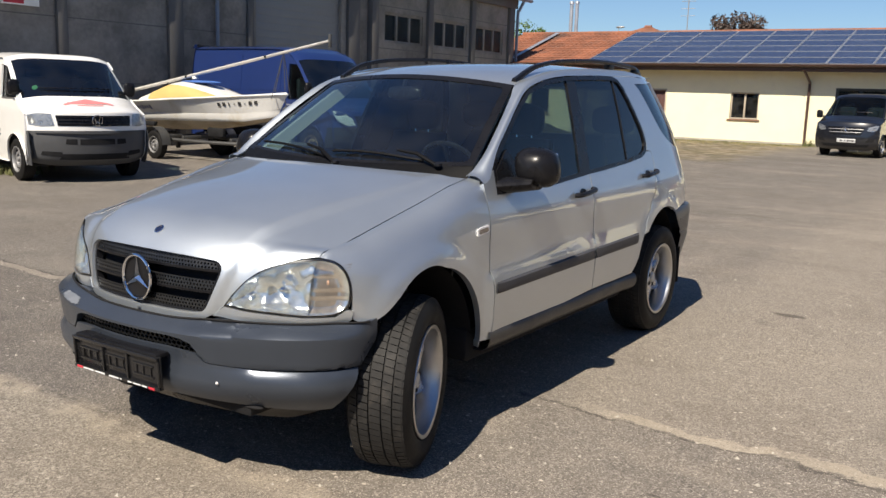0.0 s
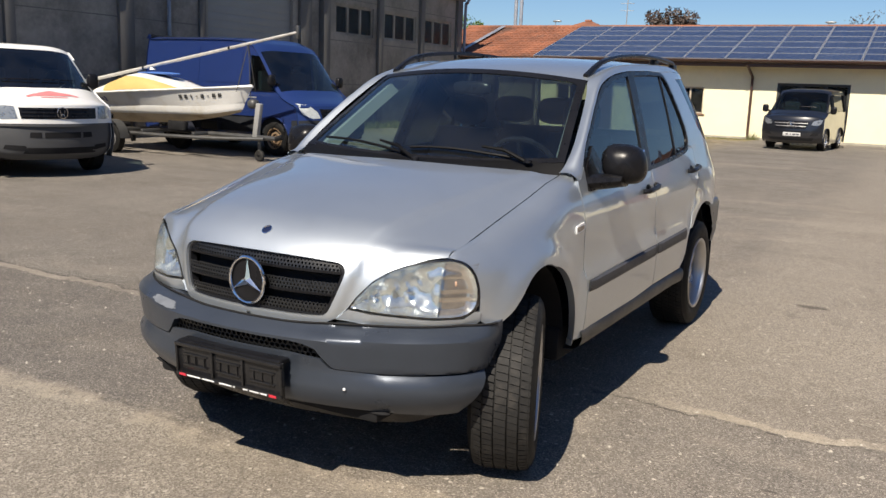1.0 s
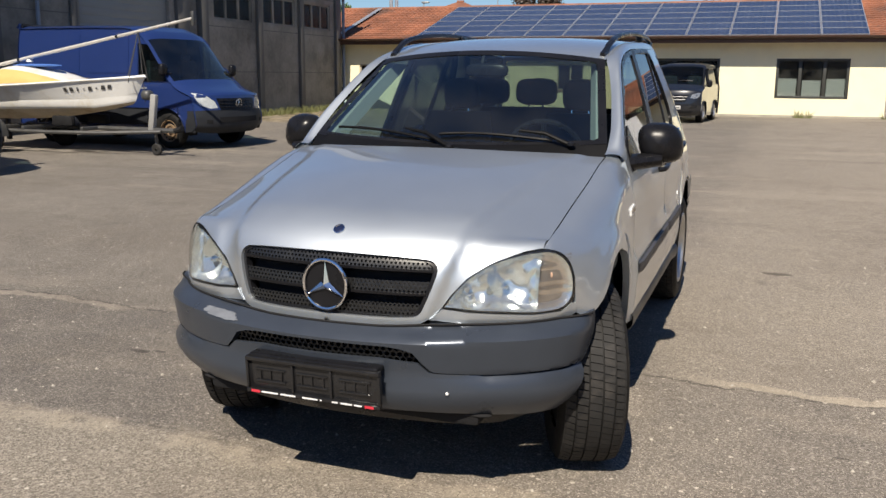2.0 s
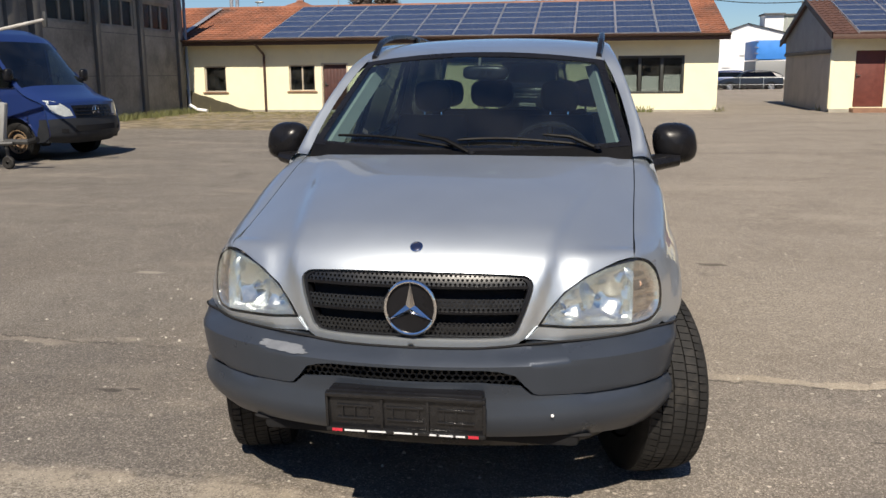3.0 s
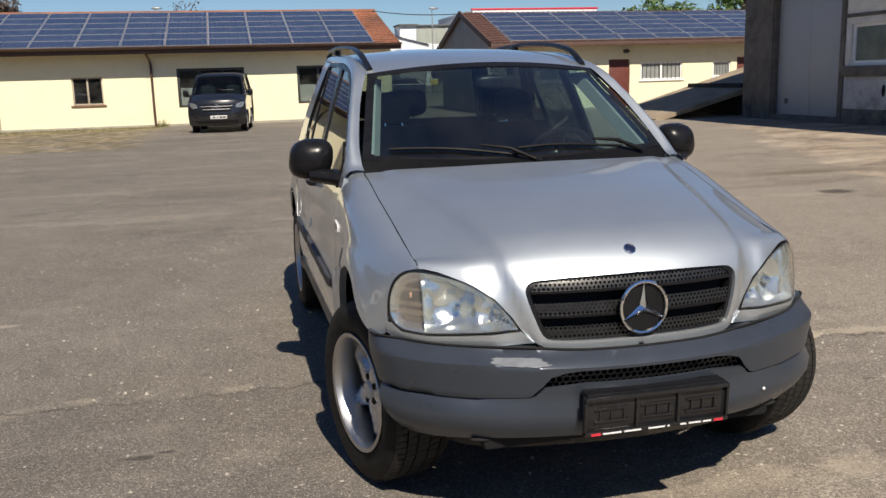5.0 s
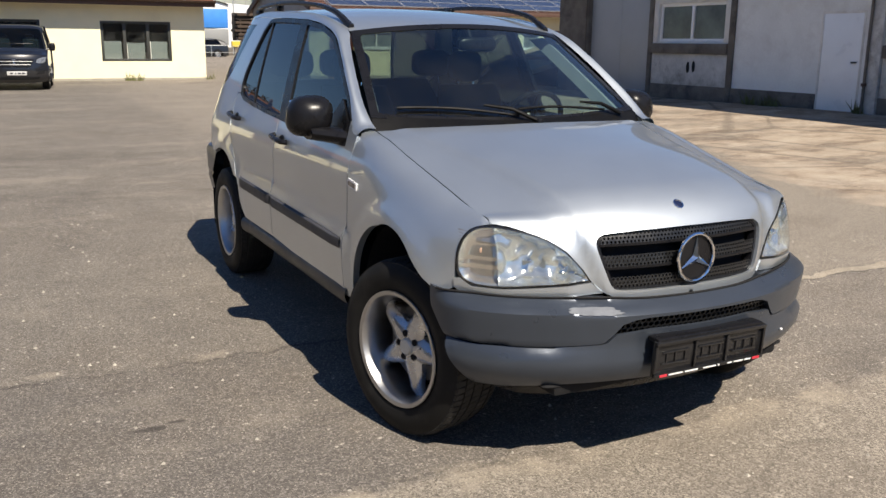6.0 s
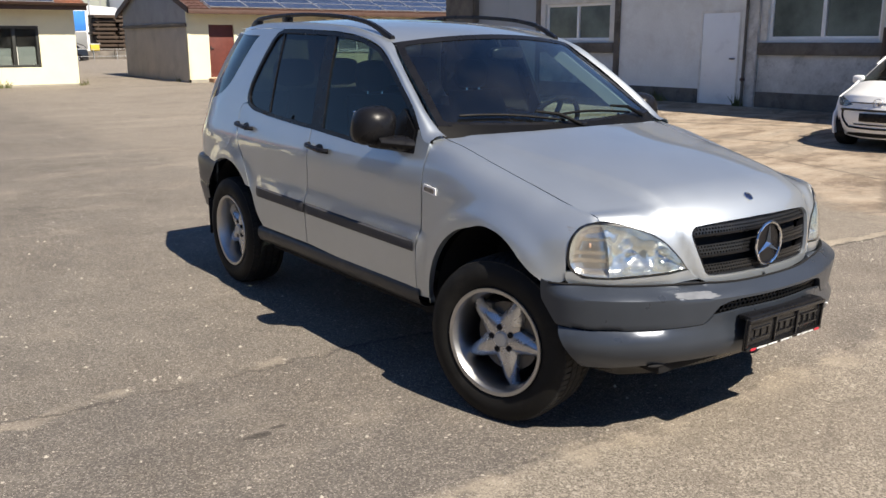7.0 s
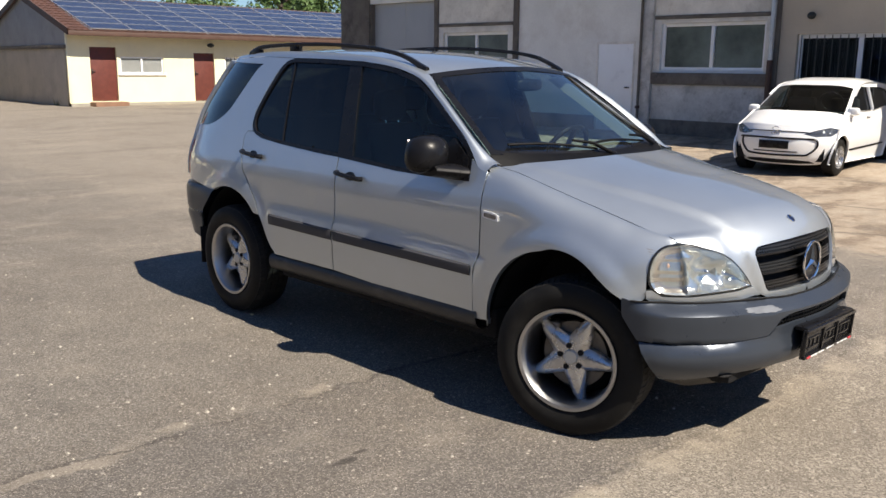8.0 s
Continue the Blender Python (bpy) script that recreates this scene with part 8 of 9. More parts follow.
def boat():
    m = at_ground(-9.15, 9.75, 86)
    b = thing("sailing_dinghy", "white sailing dinghy with tan cabin top, chocked on a trailer", "boat", m)
    L = 4.55

    def half(t):
        return 0.80 * min(1.0, (t * 1.9) ** 0.62) * (1 - 0.10 * max(0, t - 0.6) / 0.4)

    def hull(t, k):
        """t from bow to stern, k from keel (0) to gunwale (1)."""
        sheer, keel, chine = 1.40 - 0.34 * t + 0.06 * t * t, 0.90 - 0.34 * math.sin(min(1, t * 1.3) * math.pi / 2) + 0.02 * t, 0.99 - 0.12 * t
        w = half(t)
        y = L * t + 0.30 * (1 - t) ** 3 * (1 - k) * 1.2
        zc = max(keel + 0.06, chine - 0.13)
        if k < 0.3:
            q = k / 0.3
            return (w * 0.62 * q ** 0.7, y, keel + (zc - keel) * q ** 2.0)
        return (w * tab(k, [0.3, 0.36, 0.42, 0.48, 0.55, 1.0], [0.62, 0.665, 0.70, 0.725, 0.735, 1.0]), y, tab(k, [0.3, 0.36, 0.42, 0.48, 0.55, 1.0], [zc, zc + 0.03, zc + 0.08, zc + 0.13, zc + 0.16, sheer]))
    ts = [0.0, 0.02, 0.05, 0.1, 0.18, 0.28, 0.4, 0.55, 0.7, 0.85, 1.0]
    for nm, k0, k1, ma, lb in (("hull_bottom", 0.0, 0.3, HULLB, "stained hull bottom"), ("bilge", 0.3, 0.55, GEL, "rounded white bilge"), ("topside", 0.55, 1.0, GEL, "white topside")):
        rows = [[hull(t, k0 + (k1 - k0) * j / 8) for j in range(9)] for t in ts]
        both(b, nm, Mesh().grid(rows), ma, lb)
    tr = [hull(1.0, k / 12) for k in range(13)]
    Mesh().cap(tr + [(-x, y, z) for x, y, z in tr[::-1]]).obj("transom", GEL, b, "", 0)
    rows = [[(u * half(t) * 0.99, L * t, hull(t, 1)[2] - 0.01 + 0.05 * (1 - u * u)) for u in np.linspace(-1, 1, 9)] for t in ts]
    Mesh().grid(rows).obj("deck", GEL, b, "white deck")
    for s in (1, -1):
        Mesh().tube([(s * hull(t, 1)[0], hull(t, 1)[1], hull(t, 1)[2]) for t in ts], 0.022, 6).obj("rub_rail", GEL, b)
    rows = []
    for t in np.linspace(0.34, 0.88, 15):
        q = (t - 0.34) / 0.54
        h = 0.40 * math.sin(min(1, q * 1.5) * math.pi / 2) * (1 - 0.65 * max(0, q - 0.62) / 0.38)
        w = half(t) * 0.78
        z = hull(t, 1)[2]
        rows.append([(w * math.copysign(abs(math.cos(a)) ** 0.7, math.cos(a)), L * t, z + h * abs(math.sin(a)) ** 0.8) for a in np.linspace(0, math.pi, 13)])
    Mesh().grid(rows).obj("cabin_top", GEL, b, "low white cabin top")
    for s in (1, -1):
        tan = []
        for t in np.linspace(0.36, 0.80, 12):
            q = (t - 0.34) / 0.54
            h = 0.40 * math.sin(min(1, q * 1.5) * math.pi / 2) * (1 - 0.65 * max(0, q - 0.62) / 0.38)
            w, z = half(t) * 0.78, hull(t, 1)[2]
            tan.append([(s * (w * abs(math.cos(a)) ** 0.7 + 0.006), L * t, z + h * abs(math.sin(a)) ** 0.8 + 0.006) for a in np.linspace(0.06, 0.85, 6)])
        Mesh().grid(tan).obj("tan_panel", TANGEL, b, "tan cabin side panel")
    Mesh().blob((0, L * 0.58, hull(0.6, 1)[2] + 0.375), (0.24, 0.60, 0.03)).obj("cover", BLUET, b, "blue hatch cover")
    Mesh().lathe([(0, 0.07), (0.06, 0.05), (0.08, 0.03), (0.08, 0)], 14, Matrix.Translation((0, L * 0.62, hull(0.6, 1)[2] + 0.44)), "z").obj("mast_foot", GEL, b)
    # registration and name as bars
    for s in (1, -1):
        for k, wd in enumerate((0.085, 0.085, 0.045, 0.085, 0.045, 0.035, 0.085, 0.085)):
            t = 0.115 + 0.027 * k
            dk = 0.062 if wd != 0.045 else 0.016
            bar = [[(s * (hull(t + e * wd * 0.40 / L, q)[0] + 0.010), hull(t + e * wd * 0.40 / L, q)[1], hull(t, q)[2]) for q in (0.80 - dk * 0.8, 0.80 + dk * 0.8)] for e in (-1, 1)]
            Mesh().grid(bar).obj("letter_bar", GALV, b)
        for k in range(7):
            t = 0.76 + 0.021 * k
            dk = 0.05 + 0.035 * (k % 3 == 0)
            bar = [[(s * (hull(t + e / L, q)[0] + 0.010), hull(t + e / L, q)[1], hull(t, q)[2]) for q in (0.76 - dk, 0.76 + dk)] for e in (-0.03, 0.03)]
            Mesh().grid(bar).obj("name_bar", BLUEPRINT, b)
    # mast laid over the boat
    ms = thing("mast", "long pale aluminium mast laid over the boat", "mast", m)
    a, e = Vector((0.1, -1.05, 2.40)), Vector((-0.1, 4.98, 1.36))
    Mesh().tube([a.lerp(e, k / 8) for k in range(9)], [0.026 + 0.012 * k / 8 for k in range(9)], 10).obj("spar", mat("pale_alloy", (0.50, 0.48, 0.44), 0.5, 0.2, 0.2, 5, 60, 0.05), ms)
    Mesh().box(a, (0.05, 0.06, 0.24), b=0.01).obj("mast_head", GALV, ms)
    for t in (0.28, 0.68):
        p = a.lerp(e, t)
        Mesh().lathe([(-0.03, 0.030 + 0.012 * t), (0.03, 0.030 + 0.012 * t)], 12, Matrix.Translation(p) @ pose(0, 0, 0, 0, 0, 90)).obj("band", BLACKPL, ms)
    p = a.lerp(e, 0.20)
    for q in (Vector((0.25, 0.16, 1.30)), Vector((-0.25, 0.16, 1.30)), Vector((0.0, 0.02, 0.95)), Vector((0.35, 0.75, 1.36))):
        Mesh().tube([p, q], 0.008, 5).obj("stay", GALV, ms)
    # trailer
    t = thing("boat_trailer", "galvanised boat trailer with jockey wheel", "trailer", m)
    for s in (1, -1):
        Mesh().tube([(0.05 * s, -0.35, 0.44), (0.35 * s, 0.8, 0.40), (0.62 * s, 1.8, 0.40), (0.62 * s, 4.3, 0.40)], 0.035, 8).obj("side_rail", GALV, t)
        tyre_wheel(t, s * 0.86, 3.0, 0.29, s, 0, 0.29, 0.16, 0.17, STEELRIM, "steel", False)
        Mesh().grid([[(s * x, 3.0 + 0.36 * math.cos(q), 0.30 + 0.36 * math.sin(q)) for q in np.linspace(0, math.pi, 11)] for x in (0.76, 0.97)]).obj("mudguard", GALV, t)
        Mesh().box((0.50 * s, 4.15, 0.36), (0.08, 0.08, 0.50), b=0.01).obj("prop", GALV, t)
        Mesh().box((0.62 * s, 3.6, 0.70), (0.10, 0.5, 0.10), b=0.03).obj("bunk", BLACKMAT, t)
        Mesh().box((0.42 * s, 1.6, 0.60), (0.10, 0.5, 0.18), b=0.03).obj("bunk", BLACKMAT, t)
    for y in (1.2, 2.4, 3.0, 4.3):
        Mesh().box((0, y, 0.46), (1.3 if y > 2 else 0.8, 0.07, 0.07), b=0.01).obj("cross_bar", GALV, t)
    Mesh().tube([(0, -0.62, 0.46), (0, 1.2, 0.46)], 0.045, 8).obj("drawbar", GALV, t)
    Mesh().box((0, -0.02, 0.78), (0.09, 0.12, 0.66), pose(0, 0, 0, 9, 0, 0), 0.015).obj("winch_post", mat("grey_post", (0.30, 0.30, 0.29), 0.6, 0.2, 0.1, 6, 60, 0.1), t, "pale winch post")
    Mesh().blob((0, -0.03, 1.08), (0.10, 0.10, 0.09), 14, 8, 0.7).obj("winch", GALV, t)
    Mesh().lathe([(-0.03, 0.03), (-0.035, 0.09), (-0.02, 0.11), (0.02, 0.11), (0.035, 0.09), (0.03, 0.03)], 18, Matrix.Translation((0.05, -0.14, 0.11))).obj("jockey_wheel", RUBBER, t, "small rubber jockey wheel")
    Mesh().tube([(0.05, -0.14, 0.12), (0.05, -0.12, 0.62)], 0.028, 8).obj("jockey_post", GALV, t)
    Mesh().tube([(0.0, -0.62, 0.46), (0.0, -0.78, 0.50)], 0.05, 8).obj("coupling", BLACKMAT, t)


boat()


# ---- what lies behind ----
LEAF = mat("green_leaf", (0.075, 0.13, 0.035), 0.6, 0, 0.45, 1.5, 20, 0.0)
LEAFRED = mat("dark_red_leaf", (0.060, 0.040, 0.030), 0.6, 0, 0.45, 1.5, 20, 0.0)
BARK = mat("bark", (0.09, 0.07, 0.055), 0.9, 0, 0.3, 5, 40, 0.6)
GRASS = mat("dry_grass", (0.12, 0.125, 0.045), 0.8, 0, 0.5, 3, 30, 0.0)
HAY = mat("straw_grass", (0.30, 0.25, 0.11), 0.8, 0, 0.4, 3, 30, 0.0)
ROADDARK = mat("lamp_post_steel", (0.35, 0.37, 0.38), 0.5, 0.5, 0.1, 4, 40, 0.1)
TARPBLUE = mat("blue_tarpaulin", (0.04, 0.22, 0.62), 0.5, 0, 0.1, 2, 40, 0.1)


def leaves(me, rnd, c, r, n, size):
    """A ragged clump of small leaves round c."""
    for _ in range(n):
        d = Vector((rnd.gauss(0, 1), rnd.gauss(0, 1), rnd.gauss(0, 1))).normalized()
        p = Vector(c) + Vector((d.x * r[0], d.y * r[1], d.z * r[2])) * (0.55 + 0.5 * rnd.random())
        a = Vector((rnd.gauss(0, 1), rnd.gauss(0, 1), rnd.gauss(0, 1))).normalized()
        b = a.cross(d).normalized() if abs(a.dot(d)) < 0.99 else Vector((1, 0, 0))
        s = size * (0.6 + 0.8 * rnd.random())
        me.add([p - a * s, p + b * s * 0.45, p + a * s, p - b * s * 0.45], [(0, 1, 2, 3)])


def tree(x, y, h, w, crown0, material, label, seed, dense=1.0, size=0.16):
    rnd = random.Random(seed)
    z0 = ground_z(x, y)
    t = thing("tree", label, "tree", pose(x, y, z0))
    tr = Mesh()
    top = h * 0.8
    tr.tube([(0, 0, -0.2), (0.05, 0.02, h * 0.25), (-0.04, 0.05, h * 0.5), (0.02, 0, top)], [w * 0.06, w * 0.05, w * 0.035, w * 0.012], 9)
    tips = []
    for k in range(11):
        a = k * 2.4 + rnd.random()
        zb = crown0 + (top - crown0) * (k / 11)
        ln = w * 0.5 * (0.55 + 0.5 * rnd.random()) * (1 - 0.35 * k / 11)
        e = Vector((math.cos(a) * ln, math.sin(a) * ln, zb + h * 0.12 * (0.5 + rnd.random())))
        tr.tube([(0, 0, zb), (e.x * 0.5, e.y * 0.5, (zb + e.z) / 2 + 0.05), e], [w * 0.022, w * 0.014, w * 0.005], 6)
        tips += [e, e * 0.6 + Vector((0, 0, zb * 0.4))]
    tips.append(Vector((0, 0, h * 0.93)))
    tr.obj("trunk", BARK, t, "tapered branching trunk")
    cr = Mesh()
    for e in tips:
        r = w * (0.10 + 0.09 * rnd.random())
        leaves(cr, rnd, e, (r * 1.2, r * 1.2, r), int(150 * dense), size)
    cr.obj("crown", material, t, "", 0)
    return t


tree(-17.7, 70, 8.3, 4.6, 4.0, LEAFRED, "dark red-leaved tree behind the roofs", 3, 1.2)
tree(-37.0, 70, 7.8, 5.5, 3.5, LEAF, "green tree beyond the hall", 5)
tree(-3.7, 72, 8.2, 3.4, 4.5, BARK, "thin early-spring tree with few leaves", 8, 0.12, 0.10)
for k, (x, y, h) in enumerate(((40, 62, 8.6), (46, 66, 9.6), (52, 66, 8.4), (58, 70, 9.8), (34, 66, 7.0))):
    tagged(tree(x, y, h, 7.0, 2.0, LEAF, "leafy green tree behind the outbuilding", 20 + k, 1.3, 0.22), group="trees behind the outbuilding")


def hip_roof():
    b = thing("red_hip_roof_house", "house with an orange-red tiled hip roof behind", "house")
    Mesh().box((-16.5, 47.5, 2.1), (6.4, 6.2, 4.5), b=0.02).obj("wall", YELLOW, b)
    E4 = [(-19.6, 44.4, 4.35), (-13.4, 44.4, 4.35), (-13.4, 50.6, 4.35), (-19.6, 50.6, 4.35)]
    P2 = [(-16.7, 47.5, 5.72), (-16.3, 47.5, 5.72)]
    for nm, q in (("roof", (E4[0], E4[1], P2[1], P2[0])), ("roof_side", (E4[1], E4[2], P2[1])), ("roof_back", (E4[2], E4[3], P2[0], P2[1])), ("roof_side", (E4[3], E4[0], P2[0]))):
        Mesh().add(q, [tuple(range(len(q)))]).obj(nm, TILE, b, "", 0)
    Mesh().tube([P2[0], P2[1]], 0.09, 8).obj("ridge", TILE, b)
    Mesh().tube([(-14.2, 47.5, 5.4), (-14.2, 47.5, 7.3)], 0.03, 6).obj("aerial_mast", ROADDARK, b)
    for z in (6.3, 6.7, 7.1):
        Mesh().tube([(-14.6, 47.5, z), (-13.8, 47.5, z)], 0.015, 5).obj("aerial_rod", ROADDARK, b)


hip_roof()


def street_lamp(x, y, h):
    l = thing("street_lamp", "slim grey street lamp post in the distance", "lamp", pose(x, y, 0), "distant street lamps")
    Mesh().tube([(0, 0, 0), (0, 0, h - 0.2)], [0.07, 0.04], 8).obj("post", ROADDARK, l)
    Mesh().blob((0.15, 0, h - 0.1), (0.42, 0.16, 0.10), 14, 8).obj("head", ROADDARK, l)


for x, y, h in ((-27.8, 70, 7.7), (16.1, 70.5, 7.35), (-6.0, 71, 7.6)):
    street_lamp(x, y, h)


def far_works():
    b = thing("white_works_building", "white gabled works building with small dark windows", "building")
    w = Wall(75.0, "-y")
    wall = [(7.5, -0.1), (19.5, -0.1), (19.5, 4.4), (16.6, 4.6), (16.6, 4.5), (12.9, 5.45), (10.2, 4.5), (10.2, 4.0), (7.5, 3.9)]
    holes = [(12.95, 13.5, 3.45, 3.9), (12.95, 13.5, 2.9, 3.3), (11.0, 11.6, 1.1, 1.9), (12.35, 13.1, 0.2, 2.9)]
    patch(wall, [[(a, c), (q, c), (q, d), (a, d)] for a, q, c, d in holes], lambda u, v: (u, 75.0, v), 2.0, 0.3).obj("wall", WHITEWALL, b, smooth=0)
    for h in holes:
        w.box(Mesh(), *h, -0.3, -0.25).obj("window", REDBAR if h[3] < 2 else DARKROOM, b)
    Mesh().add([(12.9, 74.8, 5.5), (16.8, 74.8, 4.5), (16.8, 88, 4.5), (12.9, 88, 5.5), (10.0, 74.8, 4.45), (10.0, 88, 4.45)], [(0, 1, 2, 3), (4, 0, 3, 5)]).obj("roof", FLATROOF, b, "", 0)
    Mesh().box((13.5, 81.5, 2.2), (12, 12.8, 4.4)).obj("hall_body", WHITEWALL, b)
    Mesh().box((15.1, 77, 5.2), (1.5, 2.5, 2.0), b=0.02).obj("stair_tower", WHITEWALL, b)
    Mesh().box((15.1, 76.9, 6.25), (1.7, 2.8, 0.12)).obj("tower_roof", FLATROOF, b)
    w2 = thing("red_edged_hall", "long low white hall with a red roof edge", "building")
    Mesh().box((27.5, 84, 3.6), (12, 14, 7.2), b=0.02).obj("wall", WHITEWALL, w2)
    Mesh().box((27.5, 76.9, 7.62), (12.4, 0.3, 0.16), b=0.02).obj("roof_edge", REDBAR, w2, "red roof edge")
    Mesh().box((27.5, 83.5, 7.40), (12.2, 13.4, 0.36), b=0.02).obj("attic", WHITEWALL, w2)
    tk = thing("tarpaulin_lorry", "lorry body with blue tarpaulin top and grey boards", "lorry", pose(12.35, 63.5, 0.28))
    Mesh().box((0.0, 0, 2.72), (2.0, 4.8, 1.30), b=0.05).obj("tarpaulin", TARPBLUE, tk, "blue tarpaulin cover")
    Mesh().box((0.0, 0, 1.45), (2.0, 4.8, 1.1), b=0.04).obj("side_board", SHEET, tk)
    Mesh().box((0.0, 0, 0.72), (1.8, 4.6, 0.25), b=0.03).obj("chassis", BLACKMAT, tk)
    for sx in (-0.8, 0.8):
        for y in (-1.6, 1.6):
            tyre_wheel(tk, sx, y, 0.45, math.copysign(1, sx), 0, 0.45, 0.28, 0.26, STEELRIM, "steel", False)
    for z in (2.1, 2.5, 2.9, 3.3):
        Mesh().box((-1.0, -2.45, z), (0.25, 0.08, 0.05)).obj("ladder_rung", STEELRIM, tk)
    gr = thing("green_container", "green skip beside the works door", "container", pose(12.7, 69, 0.3))
    Mesh().box((0, 0, 0.75), (1.3, 1.5, 1.5), b=0.05).obj("body", mat("green_paint", (0.05, 0.38, 0.10), 0.5, 0, 0.1, 3, 40, 0.1), gr)
    B = Body([(-0.72, 0.20), (-0.82, 0.35), (-0.83, 0.55), (-0.75, 0.72), (-0.2, 0.88), (0.30, 0.95), (1.0, 1.36), (1.5, 1.43), (2.6, 1.41), (3.3, 1.2), (3.5, 0.9), (3.55, 0.45)], [(0.15, 0.84), (0.5, 0.88), (0.9, 0.85), (1.43, 0.62)], 0.09, 0.15)
    d = [(0.55, 0.97), (3.0, 1.0), (2.7, 1.3), (1.1, 1.3)]
    for x, pt, lb in ((9.6, BLACKP, "dark blue-black estate car parked side on"), (8.0, BLUEP, "dark blue saloon car parked side on")):
        c = vehicle("estate_car", lb, pose(x, 61 + (x < 9), 0.22, 0, 0, -90), B, pt, 0.36, 0.22, 2.7, 0.31, 0.76,
                    [("nose", 0, 4, pt, ""), ("bonnet", 4, 5, pt, ""), ("windscreen", 5, 6, GLASS_F, ""), ("roof", 6, 8, pt, ""), ("rear_window", 8, 9, GLASS_D, ""), ("tail", 9, 11, pt, "")],
                    [(d, GLASS_D, "dark side windows")], (0.85, 0.7, 0.95), "car", ALLOY, "multi")
    f = thing("yard_railing", "low steel railing before the parked cars", "railing")
    for k in range(7):
        Mesh().tube([(7 + k * 1.5, 58.5, 0.2), (7 + k * 1.5, 58.5, 1.2)], 0.018, 6).obj("post", ROADDARK, f)
    for z in (0.7, 1.15):
        Mesh().tube([(7, 58.5, z), (16, 58.5, z)], 0.012, 6).obj("rail", ROADDARK, f)
    wr = thing("overhead_cable", "thin cable slung between the two roofs", "cable")
    Mesh().tube([(4.9 + (8.2 - 4.9) * k / 10, 34.5 - 2.5 * k / 10, 4.42 - 0.35 * k / 10 - 0.10 * math.sin(math.pi * k / 10)) for k in range(11)], 0.018, 5).obj("cable", FRAMEGR, wr)


far_works()


def timber_yard():
    """Stacked dark timber and a low wall behind the outbuilding."""
    tim = mat("dark_timber", (0.060, 0.040, 0.028), 0.85, 0, 0.35, 4, 40, 0.3)
    st = thing("timber_stack", "tall stack of dark weathered timber behind the outbuilding", "timber", pose(17.9, 67.5, 0.3))
    Mesh().box((0, 0.45, 1.95), (5.0, 0.9, 2.7), b=0.05).obj("core", tim, st)
    rnd = random.Random(6)
    for k in range(9):
        z = 0.75 + k * 0.30
        for j in range(3):
            Mesh().box((-1.7 + 1.7 * j + rnd.uniform(-0.15, 0.15), rnd.uniform(-0.15, 0.1), z), (1.62, 1.4, 0.19), b=0.02).obj("board_pack", tim, st)
        for x in (-2.2, -0.4, 1.4):
            Mesh().box((x, 0, z - 0.15), (0.12, 1.3, 0.10)).obj("batten", tim, st)
    for x in (-2.4, 0, 2.4):
        Mesh().box((x, 0, 0.28), (0.35, 1.3, 0.66), b=0.03).obj("foot", BLACKMAT, st)
    lw = thing("low_wall", "low grey concrete wall before the timber", "wall", pose(17.5, 64.6, 0.3))
    for k in range(6):
        Mesh().box((-3.7 + 1.5 * k, 0, 0.34), (1.47, 0.2, 0.72), b=0.02).obj("panel", GREYD, lw)
    yb = thing("yellow_crate", "small yellow crate on the low wall", "crate", pose(14.7, 64.6, 1.0))
    Mesh().box((0, 0, 0.24), (0.62, 0.3, 0.44), b=0.03).obj("body", mat("yellow_plastic", (0.62, 0.47, 0.05), 0.5, 0, 0.1, 4, 40, 0.1), yb)
    Mesh().box((0, 0, 0.47), (0.68, 0.34, 0.05), b=0.015).obj("lid", FRAMEWH, yb)
    gh = thing("grey_green_hall", "tall grey-green sheet-clad hall in the distance", "building", pose(20.2, 88, 0))
    Mesh().box((0, 0, 3.3), (5.6, 8, 6.6), b=0.05).obj("wall", mat("grey_green_sheet", (0.26, 0.28, 0.245), 0.7, 0.1, 0.12, 0.6, 20, 0.1), gh)
    for k in range(6):
        Mesh().box((-2.5 + k, -4.03, 3.3), (0.12, 0.06, 6.4), b=0.01).obj("rib", SHEET, gh)
    Mesh().box((0, 0, 6.66), (6.0, 8.4, 0.14), b=0.02).obj("roof", FLATROOF, gh)


timber_yard()


def tufts(name, label, n, fn, seed, material, h0=0.10, h1=0.28):
    rnd = random.Random(seed)
    me = Mesh()
    for _ in range(n):
        x, y = fn(rnd)
        z = ground_z(x, y)
        for _ in range(4):
            a = rnd.random() * 6.28
            h = h0 + (h1 - h0) * rnd.random()
            lean = Vector((rnd.gauss(0, 0.3), rnd.gauss(0, 0.3), 1)) * h
            sd = Vector((math.cos(a), math.sin(a), 0)) * 0.018
            p = Vector((x + rnd.gauss(0, 0.05), y + rnd.gauss(0, 0.05), z - 0.01))
            me.add([p - sd, p + sd, p + lean], [(0, 1, 2)])
    tagged(me.obj(name, material, None, "", 0), label, "grass", kind="stuff")


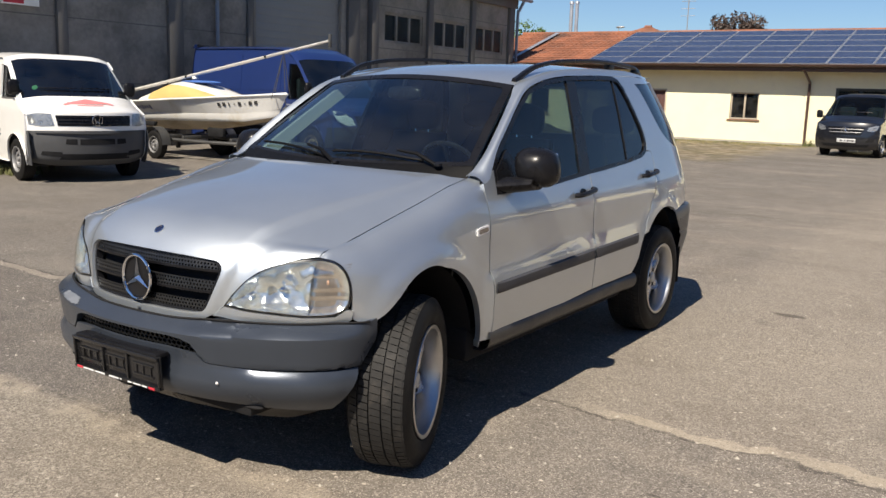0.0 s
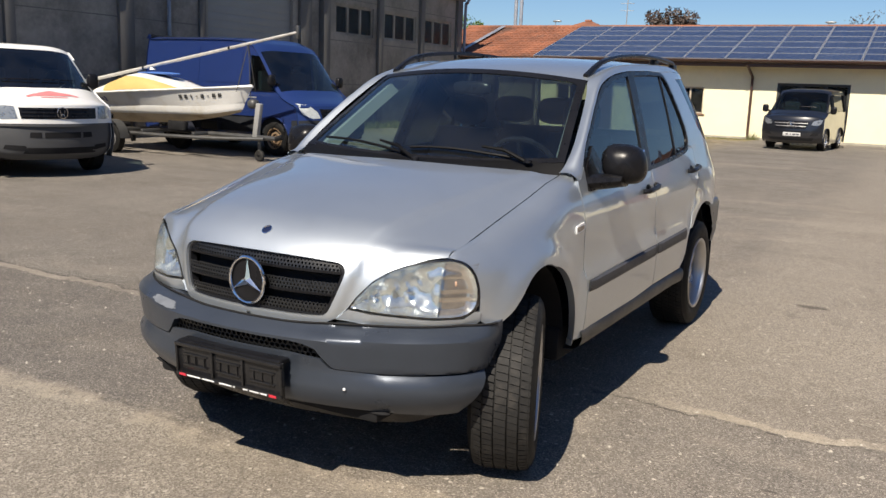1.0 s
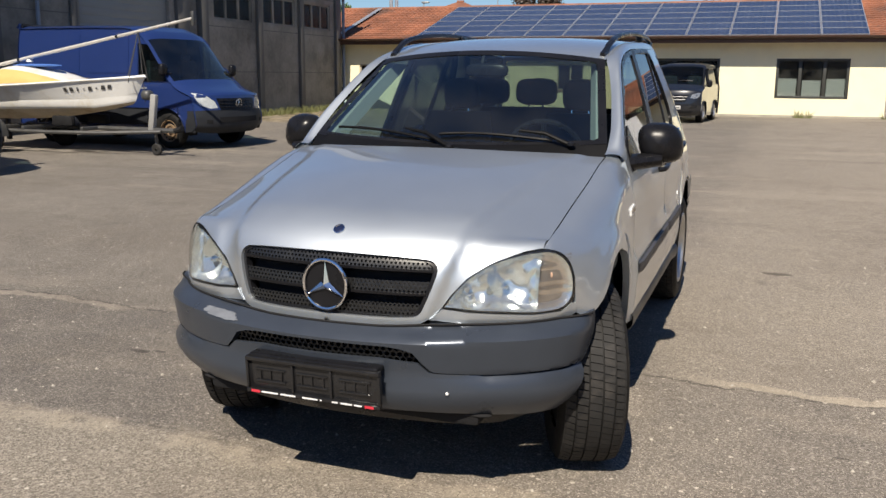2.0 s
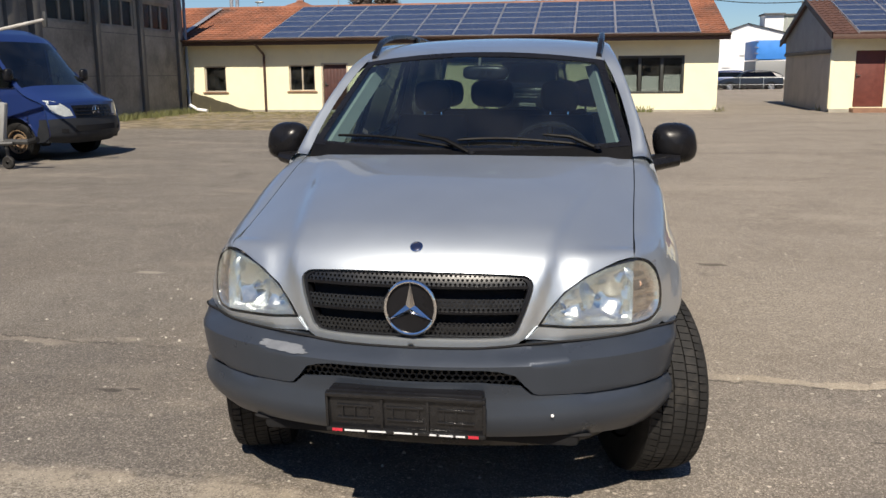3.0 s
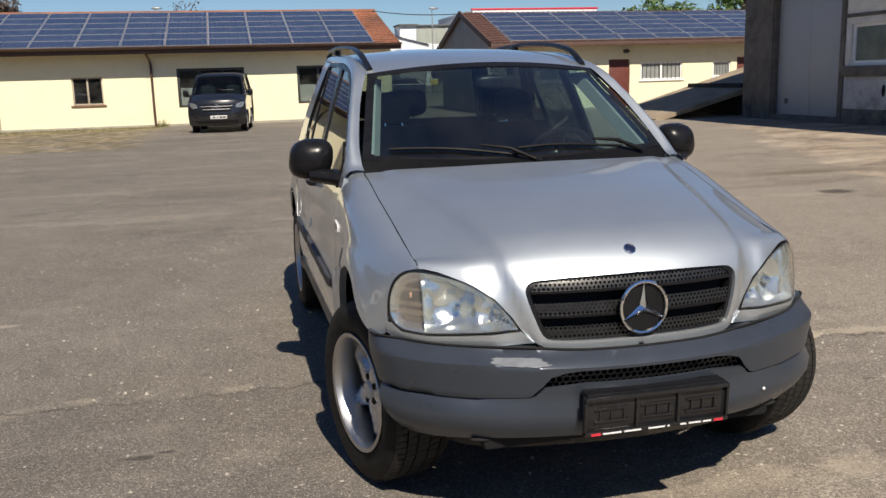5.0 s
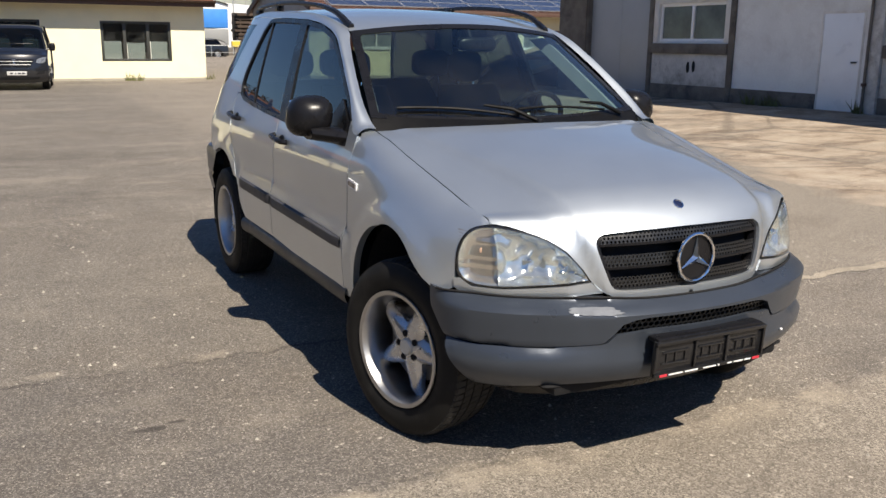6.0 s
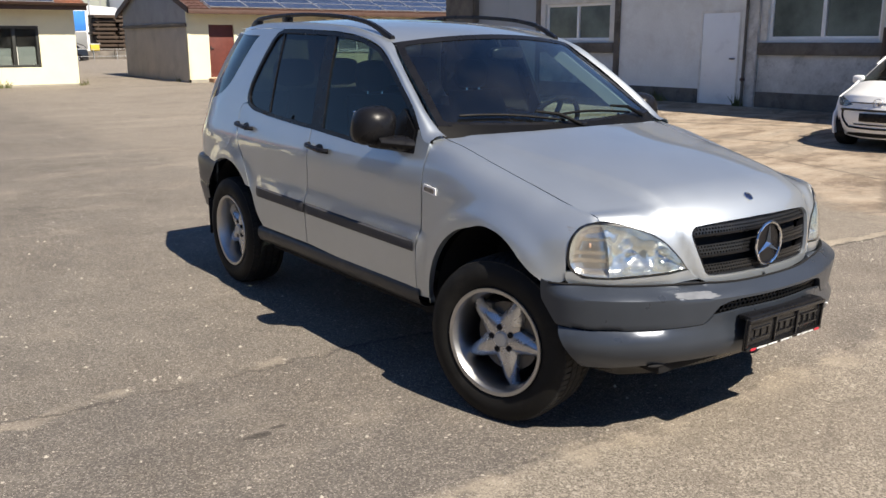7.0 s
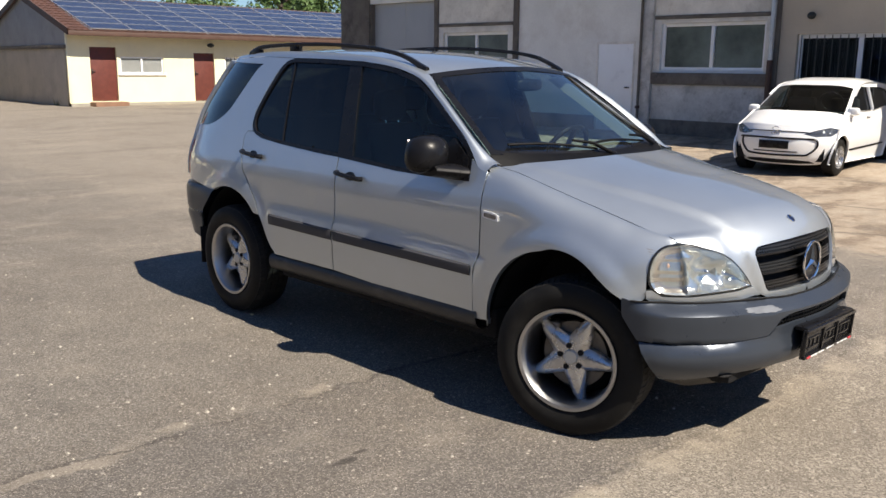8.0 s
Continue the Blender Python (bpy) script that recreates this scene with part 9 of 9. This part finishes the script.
tufts("grass", "sparse green grass along the yellow wall and hall", 520, lambda r: (lambda x: (x, 29.5 - abs(r.gauss(0, 1.6)) * (0.4 + 0.9 * smooth01(-5, -14, x))))(r.uniform(-15.0, -3.6)), 11, GRASS, 0.02, 0.07)
tufts("dry_grass", "straw-coloured dry grass on bare soil", 800, lambda r: (lambda x: (x, 29.3 - abs(r.gauss(0, 2.6)) * (0.3 + 0.9 * smooth01(-4, -13, x))))(r.uniform(-15.0, -3.4)), 12, HAY, 0.015, 0.05)
tufts("hall_grass", "grass at the foot of the concrete hall", 400, lambda r: (-15.0 + abs(r.gauss(0, 0.35)), r.uniform(19, 29)), 13, GRASS, 0.08, 0.3)
tufts("wall_weeds", "small weeds at the foot of the walls", 90, lambda r: (r.choice((2.2, 2.35, -3.5, 4.9, 8.5, 12.0)) + r.gauss(0, 0.12), 29.35 + r.gauss(0, 0.08)) if r.random() < 0.6 else (13.3, r.choice((11.4, 12.0, 9.1)) + r.gauss(0, 0.1)), 14, GRASS, 0.10, 0.32)
tufts("tyre_weeds", "weeds beside the parked van wheel", 120, lambda r: (-11.6 + r.gauss(0, 0.4), 5.2 + r.gauss(0, 0.25)), 15, GRASS, 0.06, 0.2)


def stones():
    """Loose grit and pebbles near the car."""
    rnd = random.Random(4)
    me = Mesh()
    for _ in range(1500):
        x, y = rnd.uniform(-5, 4), rnd.uniform(-2.6, 6)
        r = 0.004 + 0.009 * rnd.random() ** 3
        z = ground_z(x, y)
        a = rnd.random() * 6
        pts = [Vector((x + r * math.cos(a + k * 1.57), y + r * math.sin(a + k * 1.57), z)) for k in range(4)]
        me.add([*pts, Vector((x, y, z + r * 0.9))], [(0, 1, 4), (1, 2, 4), (2, 3, 4), (3, 0, 4)])
    tagged(me.obj("grit", mat("pale_grit", (0.36, 0.33, 0.28), 0.9, 0, 0.4, 40, 90, 0.1), None, "", 0), "loose pale grit scattered on the asphalt", "grit", kind="stuff")


stones()


def street_behind():
    """Plain houses that close the yard behind the camera."""
    b = thing("street_houses", "plain pale rendered houses closing the yard", "houses", kind="structure")
    Mesh().box((-3, -42, 2.8), (46, 8, 5.8), b=0.05).obj("wall", BEIGEW, b)
    tile_sheet(-26.5, 20.5, -37.6, 5.6, -42, 8.4, 0.8, 0.8).obj("roof", TILE_D, b)
    tile_sheet(-26.5, 20.5, -46.4, 5.6, -42, 8.4, 0.8, 0.8).obj("roof_back", TILE_D, b)


street_behind()
